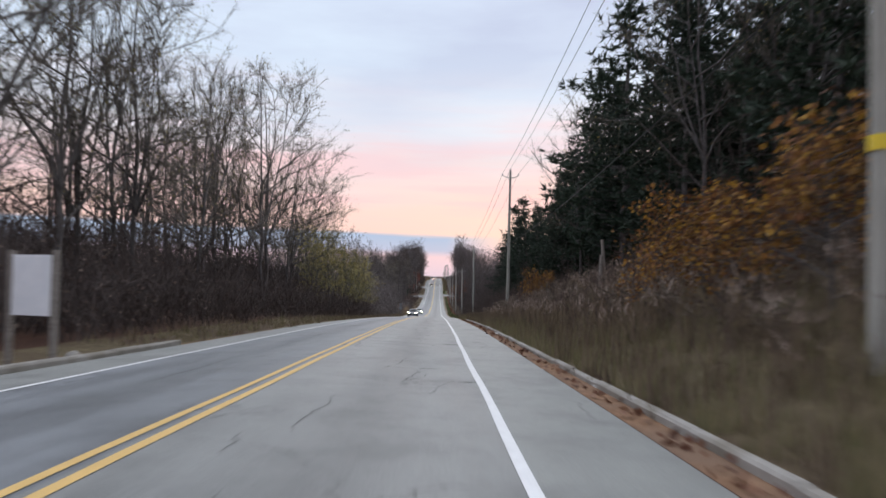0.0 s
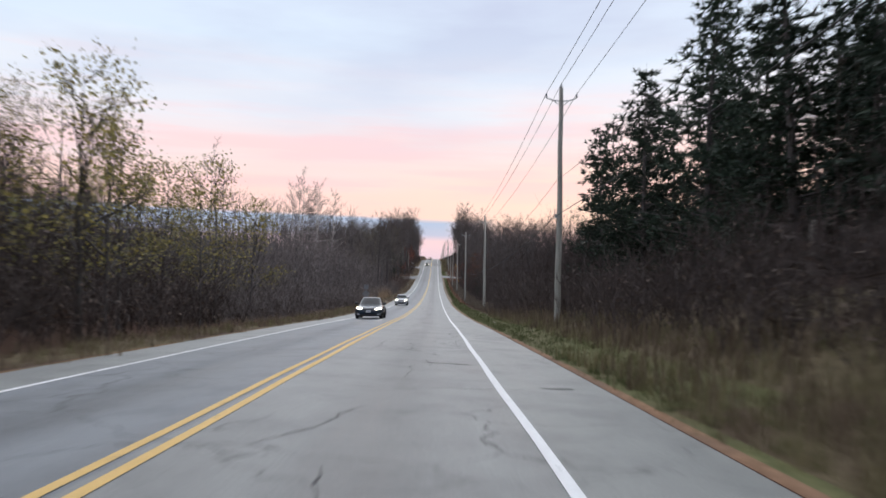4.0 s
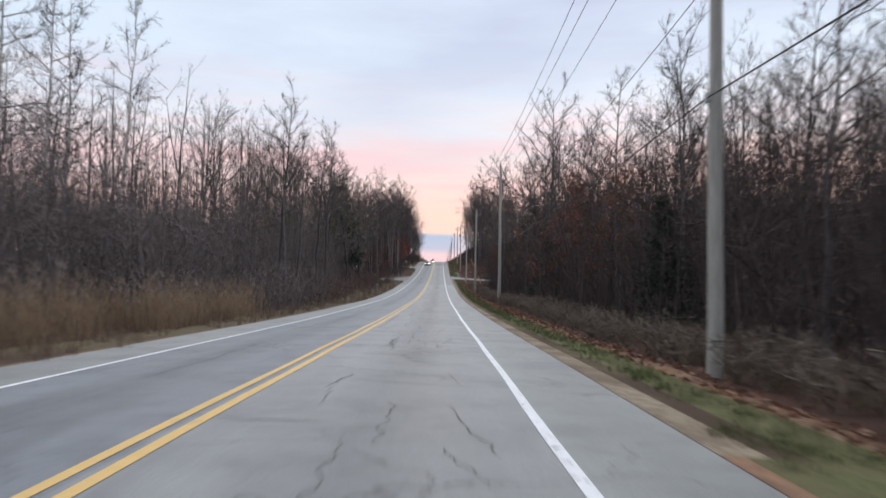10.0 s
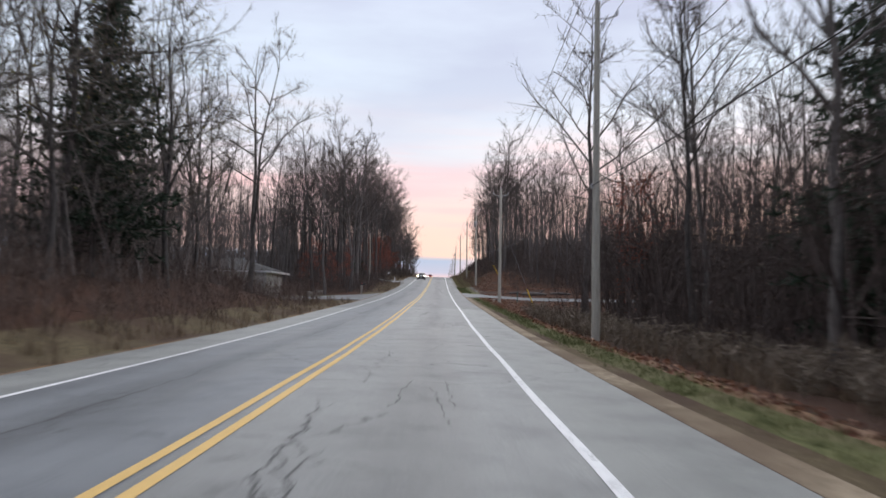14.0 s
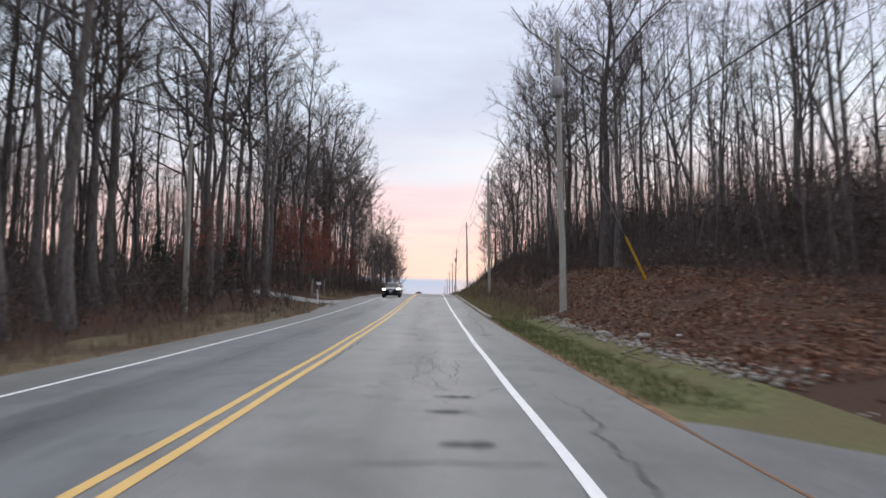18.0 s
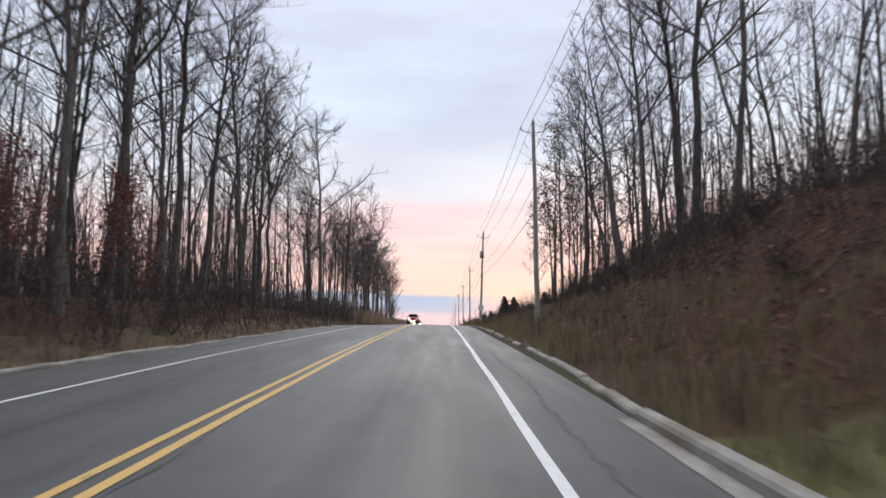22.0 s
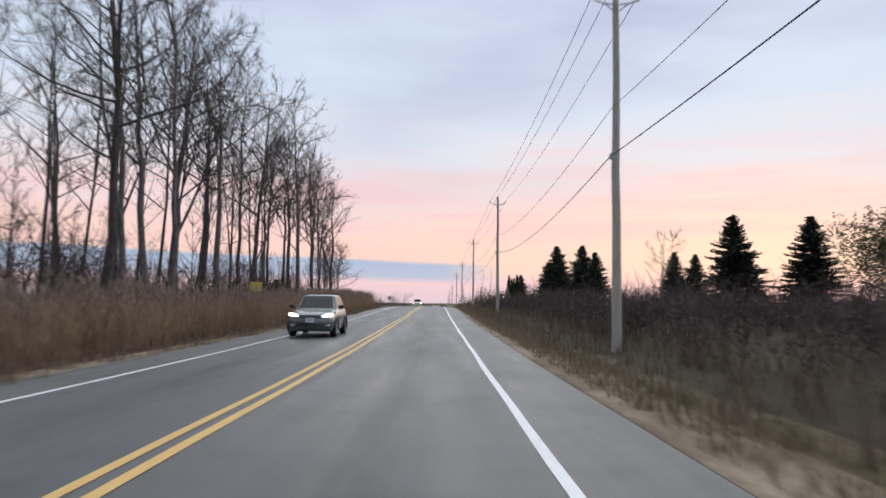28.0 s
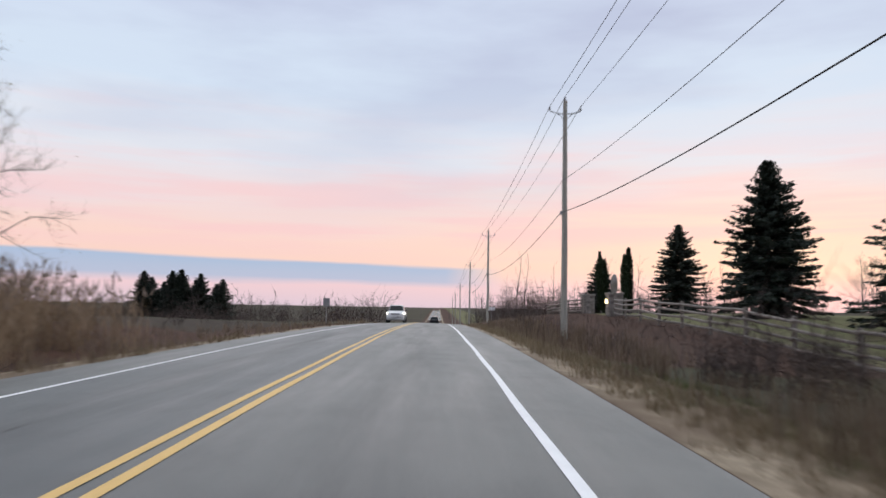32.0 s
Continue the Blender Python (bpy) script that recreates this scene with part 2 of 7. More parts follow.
def asphalt(name, c1, c2, crack=1.0, oncoming=(1, 1, 1)):
    """Worn asphalt: aggregate, blotches, wheel tracks of use and a net of fine cracks."""
    m = bpy.data.materials.new(name)
    m.use_nodes = True
    t = m.node_tree
    ln = t.links.new
    b = t.nodes["Principled BSDF"]
    b.inputs["Specular IOR Level"].default_value = 0.45
    co = node(t, "ShaderNodeTexCoord")
    fine, blot = node(t, "ShaderNodeTexNoise"), node(t, "ShaderNodeTexNoise")
    fine.inputs["Scale"].default_value, fine.inputs["Detail"].default_value = 55.0, 5.0
    mp = node(t, "ShaderNodeMapping")
    mp.inputs["Scale"].default_value = (1.6, 0.12, 1)
    blot.inputs["Scale"].default_value, blot.inputs["Detail"].default_value, blot.inputs["Roughness"].default_value = 0.9, 7.0, 0.6
    ln(co.outputs["Object"], fine.inputs["Vector"]), ln(co.outputs["Object"], mp.inputs[0]), ln(mp.outputs[0], blot.inputs["Vector"])
    r = ramp(t, [(0.3, (*c1, 1)), (0.7, (*c2, 1))])
    ln(blot.outputs[0], r.inputs[0])
    speck = node(t, "ShaderNodeMix", blend="MULTIPLY", _0=0.55)
    rs = ramp(t, [(0.35, (0.55, 0.55, 0.56, 1)), (0.65, (1.25, 1.25, 1.24, 1))])
    stain = node(t, "ShaderNodeTexNoise")
    stain.inputs["Scale"].default_value, stain.inputs["Detail"].default_value, stain.inputs["Roughness"].default_value = 0.75, 6.0, 0.7
    ln(co.outputs["Object"], stain.inputs["Vector"])
    rst = ramp(t, [(0.36, (0.7, 0.7, 0.71, 1)), (0.5, (1, 1, 1, 1)), (0.66, (1.14, 1.14, 1.13, 1))])
    worn = node(t, "ShaderNodeMix", blend="MULTIPLY", _0=0.8)
    ln(stain.outputs[0], rst.inputs[0]), ln(r.outputs[0], worn.inputs[6]), ln(rst.outputs[0], worn.inputs[7])
    ln(fine.outputs[0], rs.inputs[0]), ln(worn.outputs[2], speck.inputs[6]), ln(rs.outputs[0], speck.inputs[7])
    # hairline cracks, gathered in some stretches
    wob = node(t, "ShaderNodeTexNoise")
    wob.inputs["Scale"].default_value, wob.inputs["Detail"].default_value = 1.8, 4.0
    ln(co.outputs["Object"], wob.inputs["Vector"])
    add = node(t, "ShaderNodeMix", blend="LINEAR_LIGHT", _0=0.35)
    ln(co.outputs["Object"], add.inputs[6]), ln(wob.outputs[1], add.inputs[7])
    vo = node(t, "ShaderNodeTexVoronoi")
    vo.feature = "DISTANCE_TO_EDGE"
    vo.inputs["Scale"].default_value = 0.42
    ln(add.outputs[2], vo.inputs["Vector"])
    line = ramp(t, [(0.0, (1, 1, 1, 1)), (0.011, (0, 0, 0, 1))])
    ln(vo.outputs[0], line.inputs[0])
    where = node(t, "ShaderNodeTexNoise")
    where.inputs["Scale"].default_value = 0.22
    ln(co.outputs["Object"], where.inputs["Vector"])
    rw = ramp(t, [(0.47, (0, 0, 0, 1)), (0.58, (crack, crack, crack, 1))])
    ln(where.outputs[0], rw.inputs[0])
    both = node(t, "ShaderNodeMath", op="MULTIPLY")
    ln(line.outputs[0], both.inputs[0]), ln(rw.outputs[0], both.inputs[1])
    dark = node(t, "ShaderNodeMix", blend="MIX")
    dark.inputs[7].default_value = (0.03, 0.03, 0.032, 1)
    ln(both.outputs[0], dark.inputs[0]), ln(speck.outputs[2], dark.inputs[6])
    # the oncoming lane takes a tone of its own, mostly darker and bluer; oil darkens the middle of each lane
    sep = node(t, "ShaderNodeSeparateXYZ")
    ln(co.outputs["Object"], sep.inputs[0])
    half = node(t, "ShaderNodeMapRange", _1=-0.02, _2=0.02)
    ln(sep.outputs[0], half.inputs[0])
    tone = node(t, "ShaderNodeMix", blend="MIX")
    tone.inputs[6].default_value, tone.inputs[7].default_value = (*oncoming, 1), (1, 1, 1, 1)
    ln(half.outputs[0], tone.inputs[0])
    lane = node(t, "ShaderNodeMix", blend="MULTIPLY", _0=1.0)
    ln(dark.outputs[2], lane.inputs[6]), ln(tone.outputs[2], lane.inputs[7])
    mid = node(t, "ShaderNodeMath", op="ABSOLUTE")
    ln(sep.outputs[0], mid.inputs[0])
    oil = ramp(t, [(0.26, (0, 0, 0, 1)), (0.42, (1, 1, 1, 1)), (0.5, (1, 1, 1, 1)), (0.64, (0, 0, 0, 1))])
    quarter = node(t, "ShaderNodeMath", op="MULTIPLY", _1=0.25)
    ln(mid.outputs[0], quarter.inputs[0]), ln(quarter.outputs[0], oil.inputs[0])
    oiled = node(t, "ShaderNodeMath", op="MULTIPLY")
    ln(oil.outputs[0], oiled.inputs[0]), ln(blot.outputs[0], oiled.inputs[1])
    drip = node(t, "ShaderNodeMix", blend="MULTIPLY")
    drip.inputs[7].default_value = (0.45, 0.45, 0.46, 1)
    ln(oiled.outputs[0], drip.inputs[0]), ln(lane.outputs[2], drip.inputs[6])
    ln(drip.outputs[2], b.inputs["Base Color"])
    rr = ramp(t, [(0.3, (0.42, 0.42, 0.42, 1)), (0.7, (0.62, 0.62, 0.62, 1))])
    ln(blot.outputs[0], rr.inputs[0]), ln(rr.outputs[0], b.inputs["Roughness"])
    bp = node(t, "ShaderNodeBump")
    bp.inputs["Strength"].default_value, bp.inputs["Distance"].default_value = 0.35, 0.01
    ln(fine.outputs[0], bp.inputs["Height"]), ln(bp.outputs[0], b.inputs["Normal"])
    return m


def paint(name, c, worn, grain=2.2):
    """Road paint, rubbed through to the asphalt here and there."""
    m = mat(name, c, tuple(v * 0.82 for v in c), scale=9.0, rough=0.6, bump=0.2, dist=0.004)
    t = m.node_tree
    ln = t.links.new
    b = t.nodes["Principled BSDF"]
    src = b.inputs["Base Color"].links[0].from_socket
    co, nz = node(t, "ShaderNodeTexCoord"), node(t, "ShaderNodeTexNoise")
    nz.inputs["Scale"].default_value, nz.inputs["Detail"].default_value, nz.inputs["Roughness"].default_value = grain, 9.0, 0.75
    ln(co.outputs["Object"], nz.inputs["Vector"])
    r = ramp(t, [(worn, (0, 0, 0, 1)), (worn + 0.05, (1, 1, 1, 1))])
    ln(nz.outputs[0], r.inputs[0])
    mx = node(t, "ShaderNodeMix", blend="MIX")
    mx.inputs[7].default_value = (0.14, 0.14, 0.145, 1)
    ln(r.outputs[0], mx.inputs[0]), ln(src, mx.inputs[6]), ln(mx.outputs[2], b.inputs["Base Color"])
    return m


DARK_ASPHALT = asphalt("patched_dark_asphalt", (0.036, 0.037, 0.037), (0.076, 0.078, 0.077), 0.5, (0.95, 0.98, 1.05))
DARK_SHOULDER = asphalt("patched_shoulder_asphalt", (0.036, 0.037, 0.037), (0.068, 0.07, 0.069), 0.5)
NEW_ASPHALT = asphalt("newer_asphalt", (0.057, 0.06, 0.057), (0.104, 0.108, 0.102), 0.12, (0.8, 0.84, 0.9))
NEW_SHOULDER = asphalt("newer_shoulder_asphalt", (0.064, 0.067, 0.064), (0.104, 0.107, 0.101), 0.15)
ASPHALT = asphalt("old_asphalt", (0.13, 0.134, 0.132), (0.262, 0.266, 0.258), 1.0, (0.74, 0.78, 0.87))
MID_ASPHALT = asphalt("dull_asphalt", (0.098, 0.101, 0.1), (0.2, 0.203, 0.198), 0.8, (0.78, 0.81, 0.88))
MID_SHOULDER = asphalt("dull_shoulder_asphalt", (0.092, 0.095, 0.093), (0.155, 0.158, 0.153), 0.7)
SHOULDER = asphalt("pale_shoulder_asphalt", (0.168, 0.174, 0.168), (0.25, 0.256, 0.242), 0.7)
DRIVE = asphalt("driveway_asphalt", (0.072, 0.075, 0.08), (0.128, 0.131, 0.137), 0.5)
TAR = mat("crack_tar", (0.06, 0.06, 0.061), (0.115, 0.115, 0.113), 8.0, 0.6)
PATCH = mat("asphalt_patch", (0.05, 0.05, 0.053), (0.1, 0.1, 0.1), 14.0, 0.75)
YELLOW = paint("yellow_road_paint", (0.7, 0.47, 0.18), 0.63)
WHITE = paint("white_road_paint", (0.82, 0.82, 0.82), 0.62)
WORN_WHITE = paint("worn_white_road_paint", (0.8, 0.8, 0.8), 0.57, 6.0)
CONCRETE = mat("weathered_concrete", (0.24, 0.225, 0.205), (0.4, 0.38, 0.35), 6.0, 0.9, 0.5, 0.02, wide=(0.22, 0.2, 0.17), wide_scale=0.8)
GRAVEL = mat("dirt_and_gravel", (0.09, 0.07, 0.055), (0.2, 0.165, 0.13), 7.0, 0.95, 0.8, 0.05, wide=(0.2, 0.115, 0.06), wide_scale=0.35)
LITTER = mat("leaf_litter", (0.022, 0.014, 0.011), (0.11, 0.055, 0.037), 7.0, 0.95, 0.8, 0.05, wide=(0.06, 0.036, 0.027), wide_scale=0.3)
LEAF_DIRT = mat("leafy_dirt", (0.15, 0.085, 0.05), (0.33, 0.2, 0.125), 6.0, 0.95, 0.8, 0.04, wide=(0.2, 0.13, 0.09), wide_scale=0.6)
BANK_GRASS = mat("dead_grass_bank", (0.06, 0.05, 0.03), (0.19, 0.15, 0.09), 5.0, 0.95, 0.9, 0.1, (1, 1, 1), wide=(0.085, 0.058, 0.042), wide_scale=0.28)
TURF = mat("rough_turf", (0.075, 0.085, 0.036), (0.17, 0.165, 0.078), 5.0, 0.95, 0.8, 0.08, wide=(0.125, 0.112, 0.06), wide_scale=0.45)
TAN = mat("tan_gravel_and_dead_grass", (0.17, 0.135, 0.095), (0.38, 0.31, 0.225), 6.0, 0.95, 0.8, 0.05, wide=(0.16, 0.12, 0.085), wide_scale=0.5)
FIELD = mat("fallow_field", (0.03, 0.023, 0.018), (0.065, 0.049, 0.037), 0.8, 0.95, 0.7, 0.2, wide=(0.055, 0.056, 0.03), wide_scale=0.02)
BARK = mat("grey_bark", (0.056, 0.051, 0.049), (0.16, 0.147, 0.139), 9.0, 0.95, 0.8, 0.03, (1, 1, 0.25), 0.3)
TWIG = mat("twigs", (0.075, 0.064, 0.06), (0.15, 0.129, 0.12), 3.0, 0.95, 0.0, vary=0.25)
PALE_TWIG = mat("pale_twigs", (0.1, 0.088, 0.074), (0.2, 0.178, 0.15), 3.0, 0.95, 0.0, vary=0.25)
PALE_BARK = mat("pale_birch_bark", (0.22, 0.2, 0.18), (0.5, 0.47, 0.44), 5.0, 0.85, 0.4, 0.01, (1, 1, 2.0), 0.2)
BRUSH = mat("brush_stems", (0.06, 0.049, 0.045), (0.125, 0.1, 0.091), 2.0, 0.95, 0.0, vary=0.22, island=True)
GREY_BRUSH = mat("grey_brush_stems", (0.115, 0.098, 0.092), (0.23, 0.2, 0.188), 2.0, 0.95, 0.0, vary=0.25, island=True)
TAN_BRUSH = mat("tan_brush_stems", (0.12, 0.098, 0.078), (0.27, 0.225, 0.18), 2.0, 0.95, 0.0, vary=0.3, island=True)
RUSSET = mat("russet_brush_stems", (0.085, 0.062, 0.053), (0.185, 0.138, 0.118), 2.0, 0.95, 0.0, vary=0.25, island=True)
POLE_WOOD = mat("weathered_pole_wood", (0.27, 0.26, 0.225), (0.47, 0.46, 0.41), 5.0, 0.9, 0.5, 0.01, (6, 6, 0.3), 0.15)
FENCE_WOOD = mat("grey_fence_wood", (0.16, 0.14, 0.12), (0.32, 0.29, 0.26), 6.0, 0.9, 0.5, 0.01, (1, 0.3, 4), 0.2)
STEEL = mat("galvanised_steel", (0.3, 0.31, 0.32), (0.45, 0.46, 0.47), 9.0, 0.5, 0.1, metal=0.7)
WIRE = plain("dark_cable", (0.025, 0.025, 0.028), 0.6)
PORCELAIN = plain("grey_porcelain", (0.35, 0.36, 0.38), 0.25)
NEEDLE = leafy("pine_needles", [(0.018, 0.031, 0.022), (0.042, 0.062, 0.04), (0.029, 0.043, 0.03)], 0.6, 0.1)
SPRUCE = leafy("spruce_needles", [(0.014, 0.022, 0.018), (0.032, 0.045, 0.034), (0.024, 0.03, 0.022)], 0.6, 0.05)
CEDAR = leafy("cedar_sprays", [(0.016, 0.026, 0.014), (0.034, 0.05, 0.024)], 0.6, 0.05)
LEAF_YELLOW = leafy("yellow_green_leaves", [(0.22, 0.2, 0.075), (0.4, 0.32, 0.09), (0.19, 0.19, 0.08), (0.27, 0.21, 0.1)])
LEAF_GOLD = leafy("golden_leaves", [(0.4, 0.2, 0.035), (0.2, 0.085, 0.04), (0.5, 0.29, 0.05), (0.1, 0.05, 0.03), (0.14, 0.07, 0.04), (0.26, 0.13, 0.04)])
LEAF_RUST = leafy("rusty_leaves", [(0.19, 0.058, 0.048), (0.26, 0.1, 0.062), (0.12, 0.045, 0.036), (0.22, 0.075, 0.056)])
LEAF_ORANGE = leafy("orange_leaves", [(0.2, 0.075, 0.03), (0.3, 0.125, 0.045), (0.11, 0.048, 0.03), (0.16, 0.06, 0.032)])
LEAF_DARK = leafy("withered_oak_leaves", [(0.05, 0.04, 0.03), (0.09, 0.065, 0.04), (0.06, 0.05, 0.03)])
LEAF_OLIVE = leafy("willow_leaves", [(0.1, 0.1, 0.05), (0.18, 0.165, 0.085), (0.13, 0.115, 0.06)], 0.7, 0.3)
LEAF_BROWN = leafy("dead_leaves", [(0.075, 0.053, 0.043), (0.135, 0.095, 0.075), (0.19, 0.145, 0.115), (0.055, 0.042, 0.035)])
LEAF_FALLEN = leafy("fallen_leaves", [(0.13, 0.052, 0.036), (0.24, 0.12, 0.07), (0.075, 0.035, 0.027), (0.34, 0.21, 0.14), (0.16, 0.07, 0.047)])
GRASS_OLIVE = leafy("olive_grass", [(0.13, 0.14, 0.06), (0.24, 0.22, 0.11), (0.32, 0.26, 0.16), (0.16, 0.14, 0.075)])
GRASS_TAN = leafy("tan_grass", [(0.3, 0.23, 0.145), (0.2, 0.15, 0.09), (0.38, 0.3, 0.2), (0.15, 0.13, 0.07)])
GRASS_GREEN = leafy("green_grass", [(0.06, 0.085, 0.03), (0.11, 0.135, 0.05), (0.16, 0.15, 0.07)])
GRASS_DRY = leafy("dry_grass", [(0.16, 0.12, 0.08), (0.29, 0.22, 0.15), (0.09, 0.065, 0.05), (0.21, 0.16, 0.11)])
REED = leafy("dry_reeds", [(0.42, 0.3, 0.19), (0.56, 0.42, 0.28), (0.28, 0.19, 0.125)], 0.7, 0.25)
PLUME = leafy("reed_plumes", [(0.26, 0.2, 0.16), (0.4, 0.32, 0.26)])

# ---- the lie of the land ----
ROAD_Z = [0.50, 0.00, -0.68, -1.42, -2.30, -3.30, -4.32, -5.40, -6.54, -7.48, -8.31, -9.03, -9.49, -9.93, -10.24, -10.47, -10.45, -10.23, -9.79, -9.33, -8.70, -7.96, -7.07, -6.02, -4.93, -4.00, -3.25, -2.61, -2.20, -1.96, -1.81, -1.82, -1.71, -1.55, -1.28, -1.05, -0.99, -1.11, -1.37, -1.74, -2.19, -2.68, -3.19, -3.72, -4.26]
POLE_Y = [17.9, 67.7, 120.6, 170.6, 219.8, 273.8, 319.1, 365.1, 414.5, 459.8, 507.0, 555.1, 606.4, 654.5, 705.0, 756.9, 807.5]
POLE_X = [8.25, 9.13, 8.47, 8.22, 7.94, 8.07, 7.94, 8.16, 8.23, 8.36, 8.20, 7.45, 8.25, 8.42, 8.50, 8.38, 8.35]
POLE_TOP = [12.14, 14.05, 11.88, 11.03, 12.63, 12.98, 12.46, 11.10, 13.55, 13.55, 12.41, 11.59, 11.85, 11.42, 11.34, 11.15, 11.64]


def road_z(y):
    """Height of the road's crown line: nodes every 20 m, then the far country."""
    y = np.asarray(y, float)
    zr = np.array(ROAD_Z)
    i = np.clip(((y + 20) / 20).astype(int), 1, len(zr) - 3)
    u = np.clip((y + 20 - 20 * i) / 20, -3, 2)
    a, b, c, d = zr[i - 1], zr[i], zr[i + 1], zr[i + 2]
    near = b + 0.5 * u * (c - a + u * (2 * a - 5 * b + 4 * c - d + u * (3 * (b - c) + d - a)))
    far = np.interp(y, [840, 900, 1000, 1150, 1400, 1800, 2500, 5000], [-4.78, -6.4, -8.6, -9.5, -7.5, -4.5, -2.5, -2.0])
    back = np.interp(y, [-400, -60, -20], [6.0, 1.7, 0.54])
    return np.where(y > 840, far, np.where(y < -20, back, near))


def right_edge(y):
    return np.interp(y, [0, 75, 81, 140, 175, 5000], [5.0, 5.0, 5.2, 5.2, 5.0, 5.0])


def left_edge(y):
    return np.interp(y, [0, 425, 438, 560, 572, 5000], [-5.05, -5.05, -6.1, -6.1, -4.95, -4.95])


def line_right(y):
    return np.interp(y, np.arange(8) * 100.0, [3.43, 3.44, 3.55, 3.46, 3.45, 3.53, 3.58, 3.57])


def centre(y):
    return np.interp(y, [0, 250, 370, 480, 560, 900], [0.0, 0.0, 0.08, 0.05, 0.09, 0.09])


def line_left(y):
    return np.interp(y, np.arange(8) * 100.0, [-3.55, -3.49, -3.4, -3.47, -3.49, -3.48, -3.38, -3.43])


def smooth(u):
    u = np.clip(u, 0, 1)
    return u * u * (3 - 2 * u)


def side(x, y):
    """Height over the road's level beside the pavement."""
    x, y = np.asarray(x, float), np.asarray(y, float)
    br = np.interp(y, [-50, 20, 45, 75, 110, 140, 165, 200, 260, 320, 345, 366, 374, 386, 395, 408, 420, 435, 455, 470, 488, 506, 525, 542, 565, 590, 676, 689, 697, 704, 714, 728, 740, 900],
                   [3.0, 3.4, 3.4, 3.0, 2.0, 1.0, 0.2, -0.6, -0.7, -0.6, -1.6, -1.7, -0.5, -0.3, 0.6, 2.0, 2.8, 3.0, 3.3, 4.1, 4.8, 3.5, 2.3, 1.7, 0.9, 0.4, 0.2, -0.65, -0.2, 0.2, 0.55, 0.85, 1.0, 0.5])
    bl = np.interp(y, [-50, 100, 180, 255, 280, 338, 362, 395, 425, 450, 480, 520, 550, 575, 700, 900],
                   [0.4, 0.2, -0.5, -0.2, 1.5, 1.5, -0.4, -0.5, 0.6, 0.9, 1.7, 1.9, 1.3, 0.2, 0.0, 0.0])
    dr, dl = x - right_edge(y), left_edge(y) - x
    wave = 0.05 * np.sin(x * 1.7 + y * 0.43) + 0.05 * np.sin(y * 0.91 - x * 0.6) + 0.2 * np.sin(x * 0.13 + y * 0.05)
    shelf = 0.8 + 0.0 * y
    zr = -0.145 - 0.05 * np.clip(dr, 0, 1.6) + (br + 0.145) * smooth((dr - shelf) / 9.0) + 0.03 * np.clip(dr - 11, 0, 40) * np.clip(br, 0, 1.5)
    zl = -0.15 - 0.05 * np.clip(dl, 0, 1.6) + (bl + 0.15) * smooth((dl - shelf) / 8.0)
    # the wooded hillsides behind the verges
    hill_r = np.interp(y, [135, 160, 250, 300, 340], [0, 0.14, 0.14, 0.06, 0]) * np.clip(x - 17, 0, 45) * (1 - smooth((x - 75) / 70))
    hill_l = np.interp(y, [0, 30, 110, 200, 330, 350], [0, 0.04, 0.04, 0.07, 0.08, 0]) * np.clip(-x - 14, 0, 45) * (1 - smooth((-x - 75) / 70))
    z = np.where(dr > 0, zr + hill_r, np.where(dl > 0, zl + hill_l, -0.2))
    d = np.maximum(dr, dl)
    paved = (x > 0) & (y > 370) & (y < 392) | (x < 0) & (x > -32) & ((y > 359) & (y < 385) | (y > 439) & (y < 455))
    return z + np.where(paved, 0.0, wave) * smooth((d - 1.2) / 3.0)


def ground(x, y):
    return road_z(y) + side(x, y)


# ---- helpers for meshes ----


def mesh_tris(name, V, F, materials, smooth_shade=False, index=None):
    me = bpy.data.meshes.new(name)
    V, F = np.asarray(V, np.float32), np.asarray(F, np.int32)
    me.vertices.add(len(V))
    me.vertices.foreach_set("co", V.ravel())
    k = F.shape[1]
    me.loops.add(F.size)
    me.loops.foreach_set("vertex_index", F.ravel())
    me.polygons.add(len(F))
    me.polygons.foreach_set("loop_start", np.arange(0, F.size, k, dtype=np.int32))
    for m in materials if isinstance(materials, (list, tuple)) else [materials]:
        me.materials.append(m)
    if index is not None:
        me.polygons.foreach_set("material_index", np.asarray(index, np.int32))
    me.polygons.foreach_set("use_smooth", np.full(len(F), smooth_shade))
    me.update(calc_edges=True)
    return me


class Geo:
    """Gathers triangles."""

    def __init__(self):
        self.V, self.F, self.n = [], [], 0

    def add(self, V, F):
        self.V.append(np.asarray(V, float))
        self.F.append(np.asarray(F, int) + self.n)
        self.n += len(V)

    def arrays(self):
        return (np.concatenate(self.V), np.concatenate(self.F)) if self.V else (np.zeros((0, 3)), np.zeros((0, 3), int))

    def mesh(self, name, material, smooth_shade=False):
        V, F = self.arrays()
        return mesh_tris(name, V, F, material, smooth_shade)


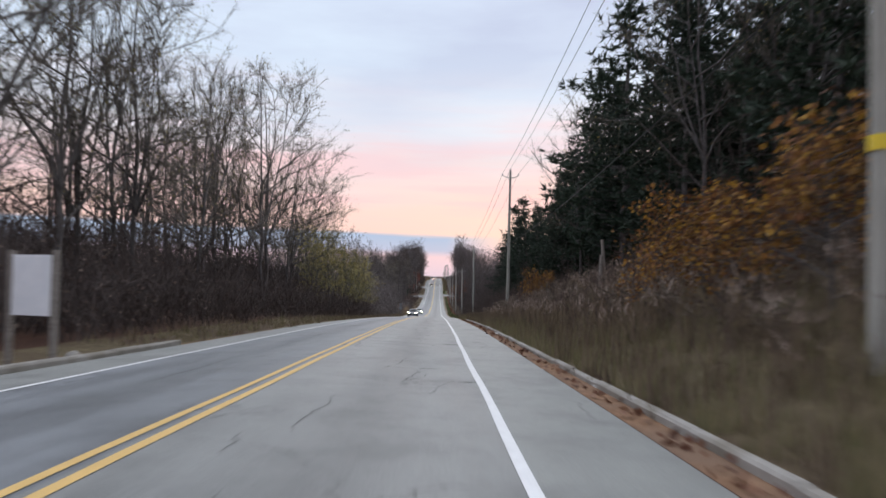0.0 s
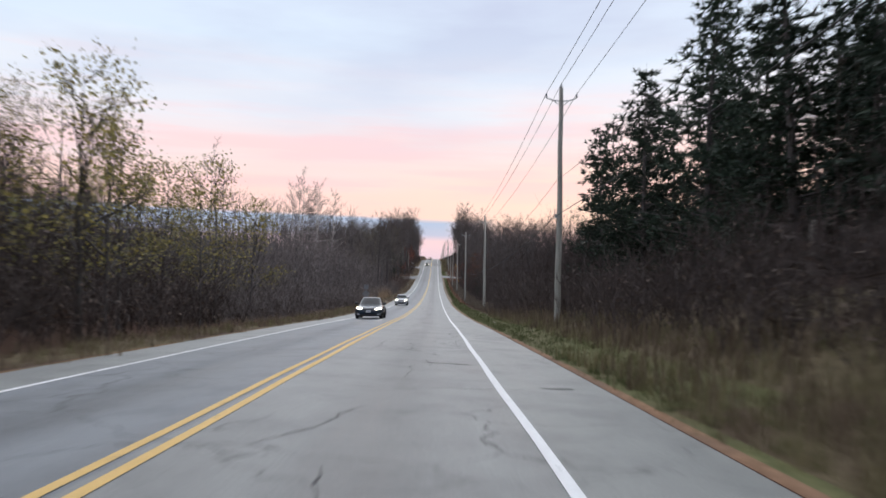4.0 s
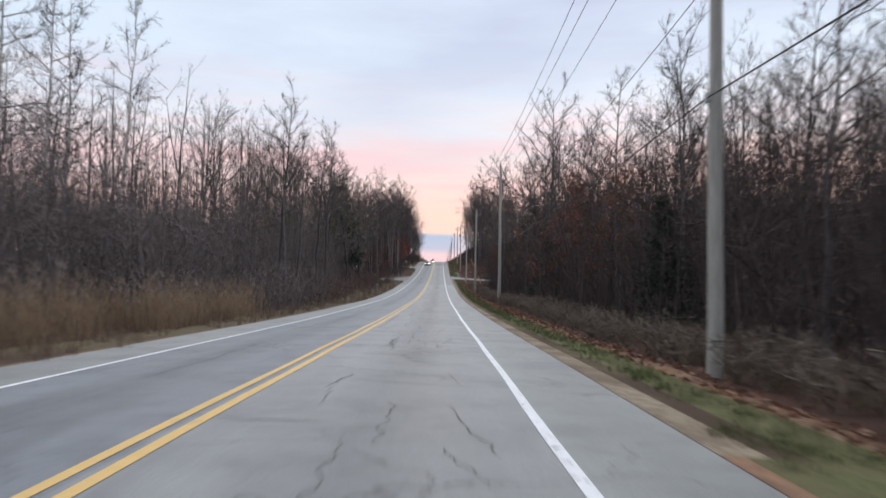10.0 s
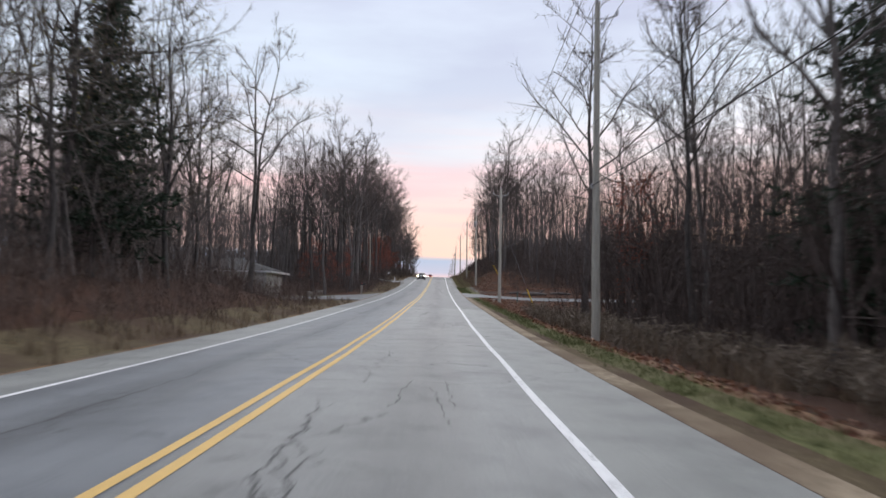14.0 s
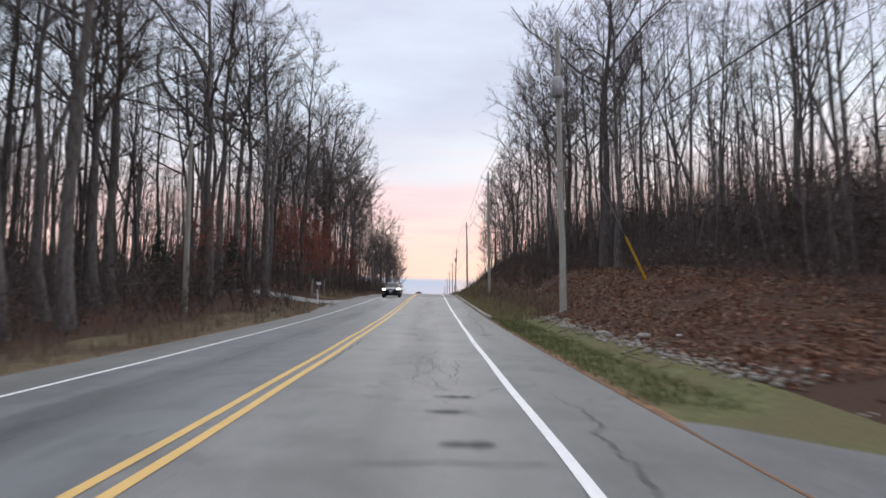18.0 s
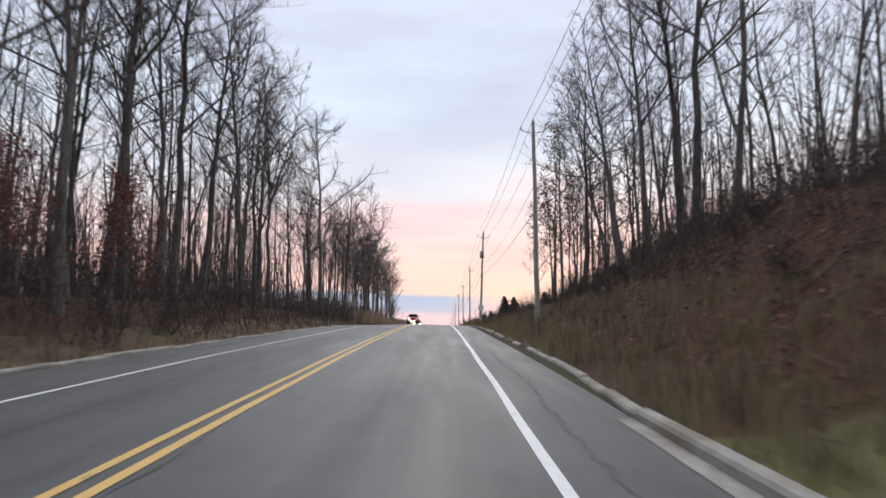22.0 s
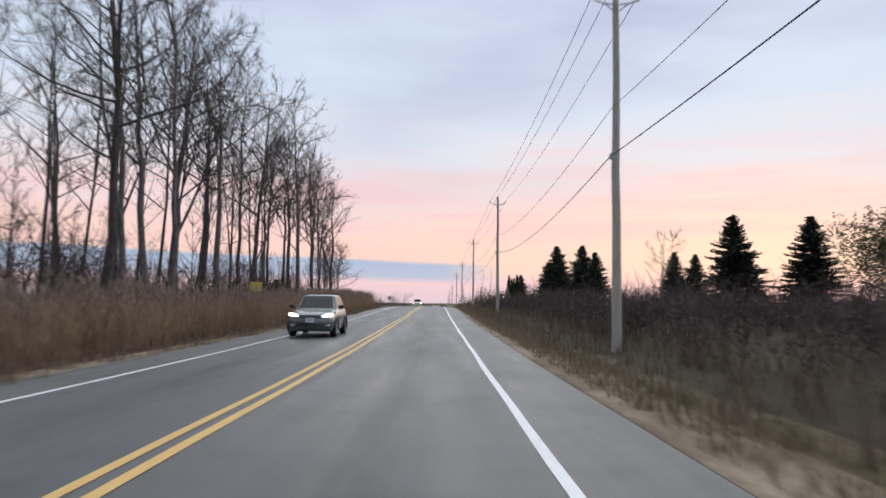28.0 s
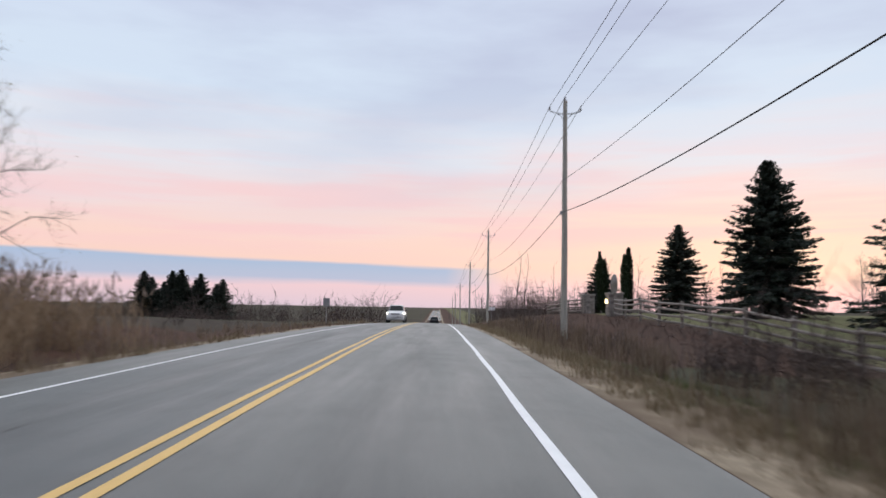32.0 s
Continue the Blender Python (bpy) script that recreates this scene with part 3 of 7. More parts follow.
def tube(path, radii, sides):
    path, radii = np.asarray(path, float), np.asarray(radii, float)
    n = len(path)
    tan = np.gradient(path, axis=0)
    tan /= np.linalg.norm(tan, axis=1)[:, None] + 1e-9
    ref = np.array([1.0, 0, 0]) if abs(tan[0][0]) < 0.8 else np.array([0, 1.0, 0])
    u = np.cross(tan, ref)
    u /= np.linalg.norm(u, axis=1)[:, None] + 1e-9
    v = np.cross(tan, u)
    a = np.arange(sides) * 2 * math.pi / sides
    V = (path[:, None] + radii[:, None, None] * (np.cos(a)[None, :, None] * u[:, None] + np.sin(a)[None, :, None] * v[:, None])).reshape(-1, 3)
    i, j = np.meshgrid(np.arange(n - 1), np.arange(sides), indexing="ij")
    p, q = (i * sides + j).ravel(), (i * sides + (j + 1) % sides).ravel()
    F = np.concatenate([np.stack([p, q, q + sides], 1), np.stack([p, q + sides, p + sides], 1)])
    return V, F


def spikes(P, Q, r):
    """Three-sided tapering twigs from the points P to the tips Q."""
    P, Q = np.asarray(P, float), np.asarray(Q, float)
    d = Q - P
    d /= np.linalg.norm(d, axis=1)[:, None] + 1e-9
    u = np.cross(d, np.array([0.31, 0.52, 0.79]))
    u /= np.linalg.norm(u, axis=1)[:, None] + 1e-9
    v = np.cross(d, u)
    r = np.broadcast_to(np.asarray(r, float), len(P))[:, None]
    V = np.stack([P + r * u, P - 0.5 * r * u + 0.87 * r * v, P - 0.5 * r * u - 0.87 * r * v, Q], 1).reshape(-1, 3)
    k = np.arange(len(P))[:, None] * 4
    F = np.concatenate([k + [0, 1, 3], k + [1, 2, 3], k + [2, 0, 3]])
    return V, F


def blades(P, Q, r, rng):
    """Flat one-sided twigs or needles, turned at random about their length."""
    P, Q = np.asarray(P, float), np.asarray(Q, float)
    u = np.cross(Q - P, rng.normal(size=P.shape))
    u /= np.linalg.norm(u, axis=1)[:, None] + 1e-9
    u *= np.broadcast_to(np.asarray(r, float), len(P))[:, None]
    return np.stack([P - u, P + u, Q], 1).reshape(-1, 3), np.arange(3 * len(P)).reshape(-1, 3)


def leaves(P, size, rng, flat=0.0):
    """Folded four-point leaves at the points P, turned at random."""
    P = np.asarray(P, float)
    n = len(P)
    a = rng.normal(size=(n, 3))
    a[:, 2] *= 1 - flat
    a /= np.linalg.norm(a, axis=1)[:, None] + 1e-9
    b = np.cross(a, rng.normal(size=(n, 3)))
    b /= np.linalg.norm(b, axis=1)[:, None] + 1e-9
    c = np.cross(a, b)
    s = (size * rng.uniform(0.6, 1.4, n))[:, None]
    V = np.stack([P, P + s * (0.5 * a + 0.38 * b + 0.08 * c), P + s * a, P + s * (0.5 * a - 0.38 * b + 0.08 * c)], 1).reshape(-1, 3)
    k = np.arange(n)[:, None] * 4
    return V, np.concatenate([k + [0, 1, 2], k + [0, 2, 3]])


def placed(V, x, y, z, turn, s, lean=0.0):
    c, q = math.cos(turn), math.sin(turn)
    W = V * s
    W = np.stack([W[:, 0] * c - W[:, 1] * q + lean * W[:, 2], W[:, 0] * q + W[:, 1] * c, W[:, 2]], 1)
    return W + (x, y, z)


def part(name, data, parent, label="", m=None):
    ob = new(name, data)
    ob.parent = parent
    if m is not None:
        ob.matrix_basis = m
    if label:
        ob["label"] = label
    return ob


def thing(name, label, category, group="", m=None, kind=""):
    ob = tagged(new(name), label, category, group, kind)
    if m is not None:
        ob.matrix_basis = m
    return ob


def bm_mesh(name, bm, material, smooth_shade=False):
    me = bpy.data.meshes.new(name)
    bm.normal_update()
    bm.to_mesh(me)
    bm.free()
    for mm in material if isinstance(material, (list, tuple)) else [material]:
        me.materials.append(mm)
    if smooth_shade:
        me.polygons.foreach_set("use_smooth", np.full(len(me.polygons), True))
    return me


def box_mesh(name, x0, x1, y0, y1, z0, z1, material, bevel=0.01):
    bm = bmesh.new()
    bmesh.ops.create_cube(bm, size=1, matrix=Matrix.LocRotScale(((x0 + x1) / 2, (y0 + y1) / 2, (z0 + z1) / 2), None, (x1 - x0, y1 - y0, z1 - z0)))
    if bevel:
        bmesh.ops.bevel(bm, geom=bm.edges[:], offset=bevel, segments=2, affect="EDGES", profile=0.6)
    return bm_mesh(name, bm, material)


def lathe(name, profile, sides, material, smooth_shade=True, axis="z"):
    """profile: (radius, height) pairs."""
    a = np.arange(sides) * 2 * math.pi / sides
    V = np.concatenate([np.stack([r * np.cos(a), r * np.sin(a), np.full(sides, h)], 1) for r, h in profile])
    n = len(profile)
    i, j = np.meshgrid(np.arange(n - 1), np.arange(sides), indexing="ij")
    p, q = (i * sides + j).ravel(), (i * sides + (j + 1) % sides).ravel()
    F = np.concatenate([np.stack([p, q, q + sides], 1), np.stack([p, q + sides, p + sides], 1)])
    if axis == "x":
        V = V[:, [2, 0, 1]]
    return mesh_tris(name, V, F, material, smooth_shade)


def strip(name, ys, xs_of, z_of, material, thick=0.0):
    """A strip along the road: xs_of(y) gives its cross points, z_of(x, y) its height; thick: the depth of its skirt."""
    X = np.stack([np.broadcast_to(np.asarray(v, float), len(ys)) for v in xs_of(np.asarray(ys, float))], 1)
    Y = np.repeat(np.asarray(ys, float)[:, None], X.shape[1], 1)
    Z = z_of(X, Y)
    if thick:
        X = np.concatenate([X[:, :1], X, X[:, -1:]], 1)
        Y = np.concatenate([Y[:, :1], Y, Y[:, -1:]], 1)
        Z = np.concatenate([Z[:, :1] - thick, Z, Z[:, -1:] - thick], 1)
    n, k = X.shape
    V = np.stack([X, Y, Z], -1).reshape(-1, 3)
    i, j = np.meshgrid(np.arange(n - 1), np.arange(k - 1), indexing="ij")
    p = (i * k + j).ravel()
    return mesh_tris(name, V, np.stack([p, p + 1, p + k + 1, p + k], 1), material)


# ---- ground, road, markings, kerbs ----


def crown(x, y):
    return road_z(y) - 0.0286 * np.abs(x)


def build_ground():
    out = np.array([-0.7, -0.02, 0.02, 0.25, 0.5, 0.9, 1.4, 1.9, 2.5, 3.2, 4.1, 5.1, 6.3, 7.8, 9.5, 12, 15, 19, 25, 34, 48, 75, 125, 245, 500, 1100, 2200, 4000])
    ys = np.concatenate([np.arange(-380, -40, 20), np.arange(-40, 880, 3.0), [890, 920, 960, 1020, 1100, 1220, 1400, 1700, 2100, 2700, 3500, 4600]])
    X = np.concatenate([left_edge(ys)[:, None] - out[::-1], np.zeros((len(ys), 1)), right_edge(ys)[:, None] + out], 1)
    Y = np.repeat(ys[:, None], X.shape[1], 1)
    Z = ground(X, Y)
    Z = np.where((X > left_edge(Y) - 0.001) & (X < right_edge(Y) + 0.001), road_z(Y) - 0.24, Z)
    drive = (X > 5.2) & (Y > 374) & (Y < np.clip(391 - (X - 5) * 0.9, 382, 391)) | (X < -5.5) & (X > -30) & ((Y > 361) & (Y < 383) | (Y > 441) & (Y < 453))
    Z = np.where(drive, Z - 0.05, Z)
    n, k = X.shape
    V = np.stack([X, Y, Z], -1).reshape(-1, 3)
    i, j = np.meshgrid(np.arange(n - 1), np.arange(k - 1), indexing="ij")
    p = (i * k + j).ravel()
    xc, yc = (X[:-1, :-1] + X[1:, 1:]).ravel() / 2, (Y[:-1, :-1] + Y[1:, 1:]).ravel() / 2
    dr, dl = xc - right_edge(yc), left_edge(yc) - xc
    idx = np.full(len(p), 1)
    idx[(dr > 0) & (dr < 0.5) | (dl > 0) & (dl < 0.5)] = 0
    idx[(yc < 78) & (dr > 0) & (dr < 0.5)] = 5
    idx[(yc > 90) & (yc < 474) & (dr > 0) & (dr < 0.25)] = 5
    idx[(yc > 90) & (yc < 474) & (dr > 0.25) & (dr < 0.6)] = 2
    idx[(yc > 488) & (yc < 566) & (dr > 0.5) & (dr < 3.4) | (yc > 455) & (yc < 566) & (dl > 0.4) & (dl < 4.5)] = 6
    idx[(yc < 440) & (dl > 0.3) & (dl < 3.6) | (yc < 95) & (dr > 0.5) & (dr < 6) | (yc >= 95) & (yc < 160) & (dr > 2.6) & (dr < 8)] = 6
    idx[(yc > 474) & (yc < 556) & (dr > 0) & (dr < 0.6)] = 3
    green = (yc > 95) & (yc < 474) & (dr >= 0.5) & (dr < 2.6)
    idx[green] = 2
    late = (yc > 212) & (yc < 374)
    idx[late & (dr > 0) & (dr < 0.5)] = 4
    idx[late & (dr > 0.5) & (dr < 0.9)] = 6
    idx[late & (dr > 1.9) & (dr < 2.6)] = 5
    idx[(yc > 556) & (yc < 692) & (dr > 2.4)] = 3
    idx[(yc > 556) & (yc < 745) & ((dr > 1.2) & (dr < 2.4))] = 6
    idx[(yc > 550) & (dr > 0) & (dr < 1.2) | (yc > 560) & (dl > 0) & (dl < 0.8)] = 4
    idx[(yc > 360) & (yc < 386) & (dl > 5) & (dl < 22)] = 2
    idx[(dr > 11.5) & (yc > 690)] = 2
    idx[(np.abs(xc) > 45) | (yc > 705) & (dl > 3)] = 3
    me = mesh_tris("ground", V, np.stack([p, p + 1, p + k + 1, p + k], 1), [GRAVEL, LITTER, TURF, FIELD, TAN, LEAF_DIRT, BANK_GRASS], True, idx)
    tagged(new("ground", me), "brown late-autumn ground with leaf litter and rough turf", "ground", kind="structure")


build_ground()
RY = np.concatenate([np.arange(-60, 900, 4.0), np.arange(900, 1800, 25.0)])
tagged(new("road", strip("road", RY[RY <= 340], lambda y: [line_left(y), -1.6, 0, 1.7, line_right(y)], crown, ASPHALT)),
       "worn grey two-lane asphalt road with cracks", "road", kind="structure")
tagged(new("road", strip("road", RY[(RY >= 340) & (RY <= 460)], lambda y: [line_left(y), -1.6, 0, 1.7, line_right(y)], crown, MID_ASPHALT)),
       "dull grey two-lane asphalt road with tar patches", "road", kind="structure")
tagged(new("road", strip("road", RY[(RY >= 460) & (RY <= 552)], lambda y: [line_left(y), -1.6, 0, 1.7, line_right(y)], crown, DARK_ASPHALT)),
       "dark patched two-lane asphalt road", "road", kind="structure")
tagged(new("road", strip("road", RY[RY >= 552], lambda y: [line_left(y), -1.6, 0, 1.7, line_right(y)], crown, NEW_ASPHALT)),
       "darker newer stretch of two-lane asphalt road", "road", kind="structure")
for stretch, surface, words in ((RY[RY <= 340], SHOULDER, "pale worn paved shoulder beside the road"), (RY[(RY >= 340) & (RY <= 460)], MID_SHOULDER, "dull grey paved shoulder beside the road"), (RY[(RY >= 460) & (RY <= 552)], DARK_SHOULDER, "dark patched shoulder beside the road"), (RY[RY >= 552], NEW_SHOULDER, "newer dark grey paved shoulder beside the road")):
    tagged(new("shoulder_right", strip("shoulder_right", stretch, lambda y: [line_right(y), 4.2, right_edge(y)], crown, surface, 0.12)), words, "road shoulder", kind="structure")
    tagged(new("shoulder_left", strip("shoulder_left", stretch, lambda y: [left_edge(y), -4.3, line_left(y)], crown, surface, 0.12)), words, "road shoulder", kind="structure")


def marking(name, x, w, material, label, y0=-60, y1=1750):
    ys = np.concatenate([np.arange(y0, min(y1, 900), 2.0), np.arange(900, y1, 25.0)]) if y1 > 900 else np.arange(y0, y1 + 0.1, 2.0)
    at = x if callable(x) else (lambda y: x + 0 * y)
    wob = lambda y: 0.012 * np.sin(y * 0.7) + 0.01 * np.sin(y * 0.23)
    me = strip(name, ys, lambda y: [at(y) - w / 2 + wob(y), at(y) + w / 2 + wob(y) * 0.6], lambda X, Y: crown(X, Y) + 0.006, material)
    tagged(new(name, me), label, "road marking", kind="structure")


marking("centre_line_yellow", lambda y: centre(y) - 0.125, 0.115, YELLOW, "worn yellow centre line painted on asphalt")
marking("centre_line_yellow", lambda y: centre(y) + 0.125, 0.115, YELLOW, "worn yellow centre line painted on asphalt")
for a, b, m in ((-60, 160, WHITE), (160, 350, WORN_WHITE), (350, 464.8, WHITE), (467.8, 1750, WHITE)):
    marking("edge_line_white", line_right, 0.122, m, "rubbed and flaking white edge line on asphalt" if m is WORN_WHITE else "worn white edge line painted on asphalt", a, b)
marking("edge_line_white", line_left, 0.11, WHITE, "thin white edge line painted on asphalt")


def build_cracks():
    """Tarred and open cracks: along the lane joints and across the lanes."""
    rng = np.random.default_rng(5)
    g, g2 = Geo(), Geo()

    def crack(x0, y0, x1, y1, w, geo, rough=0.12):
        n = max(7, int(math.hypot(x1 - x0, y1 - y0) / 0.16))
        t = np.linspace(0, 1, n)
        jit = np.cumsum(rng.normal(0, rough / 2, n)) * 0.5
        jit -= np.linspace(jit[0], jit[-1], n)
        jit = jit + rng.normal(0, rough * 0.22, n)
        across = abs(x1 - x0) > abs(y1 - y0)
        x, y = x0 + (x1 - x0) * t + (0 if across else jit), y0 + (y1 - y0) * t + (jit if across else 0)
        ww = w * rng.uniform(0.3, 1.3, n) * np.minimum(1, 6 * np.minimum(t, 1 - t) + 0.15)
        dx, dy = (np.zeros(n), ww) if across else (ww, np.zeros(n))
        V = np.stack([np.concatenate([x - dx, x + dx]), np.concatenate([y - dy, y + dy])], 1)
        V = np.column_stack([V, crown(V[:, 0], V[:, 1]) + 0.004])
        k = np.arange(n - 1)
        geo.add(V, np.concatenate([np.stack([k, k + n, k + n + 1], 1), np.stack([k, k + n + 1, k + 1], 1)]))

    y = -10.0
    while y < 700:
        L = rng.uniform(5, 22)
        if rng.random() < 0.75:
            crack(-1.85 + rng.normal(0, 0.05), y, -1.85 + rng.normal(0, 0.05), y + L, 0.016, g, 0.07)
        if rng.random() < 0.45:
            crack(0.36, y, 0.34 + rng.normal(0, 0.05), y + L * 0.7, 0.018, g, 0.06)
        y += L + rng.uniform(0, 8)
    for _ in range(150):
        y = rng.uniform(0, 440)
        a = rng.uniform(-2.9, 2.2)
        crack(a, y, a + rng.uniform(0.4, 2.6), y + rng.normal(0, 0.3), 0.016, g, 0.12)
    for _ in range(170):
        y, a = rng.uniform(0, 440), rng.uniform(0.8, 3.2)
        crack(a, y, a + rng.normal(0, 0.3), y + rng.uniform(0.8, 5), 0.011, g, 0.1)
    for _ in range(45):
        y, a = rng.uniform(165, 345), rng.uniform(0.9, 1.5)
        crack(a, y, a + rng.normal(0, 0.25), y + rng.uniform(2, 6), 0.013, g, 0.14)
    for _ in range(48):
        y = rng.uniform(165, 345)
        crack(0.3, y, 0.3 + rng.uniform(0.4, 1.3), y + rng.normal(0.2, 0.2), 0.016, g, 0.1)
    crack(1.0, 466.2, 4.9, 466.5, 0.75, g2, 0.1)
    for y0, y1 in ((402, 460), (466, 505), (372, 392)):
        crack(4.1, y0, 4.0, y1, 0.03, g)
    for _ in range(40):
        y, a = rng.uniform(5, 470), rng.uniform(1.5, 4.4)
        crack(a, y, a + rng.uniform(0.3, 1.1), y + rng.normal(0, 0.1), rng.uniform(0.03, 0.1), g2, 0.05)
    for x, y in ((3.3, 463.0), (2.7, 465.5), (3.0, 467.5), (2.4, 390), (2.5, 391.2), (2.55, 388.2), (3.9, 405), (1.2, 447), (2.0, 462)):
        crack(x - 0.2, y, x + 0.35, y + 0.05, 0.13, g2, 0.05)
    tagged(new("road_cracks", g.mesh("road_cracks", TAR)), "dark jagged cracks across the worn asphalt", "road cracks", kind="stuff")
    tagged(new("road_patches", g2.mesh("road_patches", PATCH)), "dark tar patches on the worn asphalt", "road patches", kind="stuff")


build_cracks()


def kerb(name, x_of, inward, runs, label, size=1.0):
    """Concrete kerb stones, each about 2.4 m long, laid along the pavement's edge."""
    rng = np.random.default_rng(8)
    top = tagged(new(name), label, "kerb", kind="structure")
    prof = [(0.0, -0.15), (0.0, 0.1 * size), (0.03, 0.14 * size), (0.17 * size, 0.15 * size), (0.2 * size, 0.12 * size), (0.2 * size, -0.15)]
    for y0, y1, keep in runs:
        y = y0
        while y < y1:
            L = min(2.4, y1 - y)
            if rng.random() < keep:
                sink = rng.uniform(-0.02, 0.01) - (rng.uniform(0.04, 0.1) if keep < 0.9 else 0)
                V, F = [], []
                for e in (y + 0.008, y + L - 0.008):
                    x, z = float(x_of(e)), float(road_z(e)) - 0.0286 * abs(float(x_of(e))) + sink
                    V += [(x + inward * a + rng.normal(0, 0.004), e, z + h) for a, h in prof]
                k = len(prof)
                F = [(i, i + 1, k + i + 1) for i in range(k - 1)] + [(i, k + i + 1, k + i) for i in range(k - 1)]
                F += [(0, i + 1, i) for i in range(1, k - 1)] + [(k, k + i, k + i + 1) for i in range(1, k - 1)]
                part("kerb_stone", mesh_tris("kerb_stone", V, F, CONCRETE), top)
            y += L


kerb("kerb_right", lambda y: 5.48, 1, [(-4, 74, 1.0)], "weathered pale concrete kerb with leaves in its gutter", 0.72)
kerb("kerb_right", right_edge, 1, [(417, 474, 1.0)], "weathered pale concrete kerb beside the shoulder")
kerb("kerb_right", lambda y: np.interp(y, [474, 480, 500, 520], [5.0, 5.28, 5.38, 5.58]), 1, [(474, 552, 0.68)], "broken concrete kerb half sunk in dirt and grass")
kerb("kerb_left", left_edge, -1, [(8, 22, 1.0), (455, 566, 0.75)], "weathered concrete kerb, partly overgrown")


tagged(new("gutter", strip("gutter", np.arange(417, 474.5, 1.5), lambda y: [right_edge(y) - 0.24, right_edge(y) + 0.01], lambda X, Y: crown(X, Y) + 0.006, CONCRETE)),
       "narrow concrete gutter along the kerb", "gutter", kind="structure")


def driveway(name, sgn, y0, y1, x_far, flare, material, label, flare_far=None):
    xs = np.concatenate([np.linspace(0, 9, 13), np.linspace(11, x_far, 8)])
    V = []
    for d in xs:
        wide = flare * max(0, 1 - d / 3.5) ** 2
        wide_far = wide if flare_far is None else flare_far * max(0, 1 - d / 8.5) ** 1.4
        row = np.linspace(y0 - wide, y1 + wide_far, 7)
        for e, drop in [(row[0] - 0.12, 0.25)] + [(v, 0.0) for v in row] + [(row[-1] + 0.12, 0.25)]:
            x = (float(right_edge(e)) if sgn > 0 else float(left_edge(e))) + sgn * (d - 0.25)
            V.append((x, e, float(ground(x, e)) + (0.03 if d > 0.3 else 0.012) - drop))
    k = 9
    F = []
    for i in range(len(xs) - 1):
        for j in range(k - 1):
            p = i * k + j
            F.append((p, p + 1, p + k + 1, p + k) if sgn < 0 else (p, p + k, p + k + 1, p + 1))
    tagged(new(name, mesh_tris(name, V, F, material)), label, "driveway", kind="structure")


driveway("driveway_right", 1, 375.8, 382.5, 46, 2.8, DRIVE, "grey paved driveway between leaf-covered verges", 8.0)
driveway("driveway_left", -1, 364, 380, 24, 6.0, DRIVE, "dark paved driveway leading to a small house")
driveway("driveway_left", -1, 444, 449.5, 26, 2.2, SHOULDER, "pale paved driveway entrance beside the road")

# ---- trees and plants ----


def unit(v):
    return v / (np.linalg.norm(v) + 1e-9)


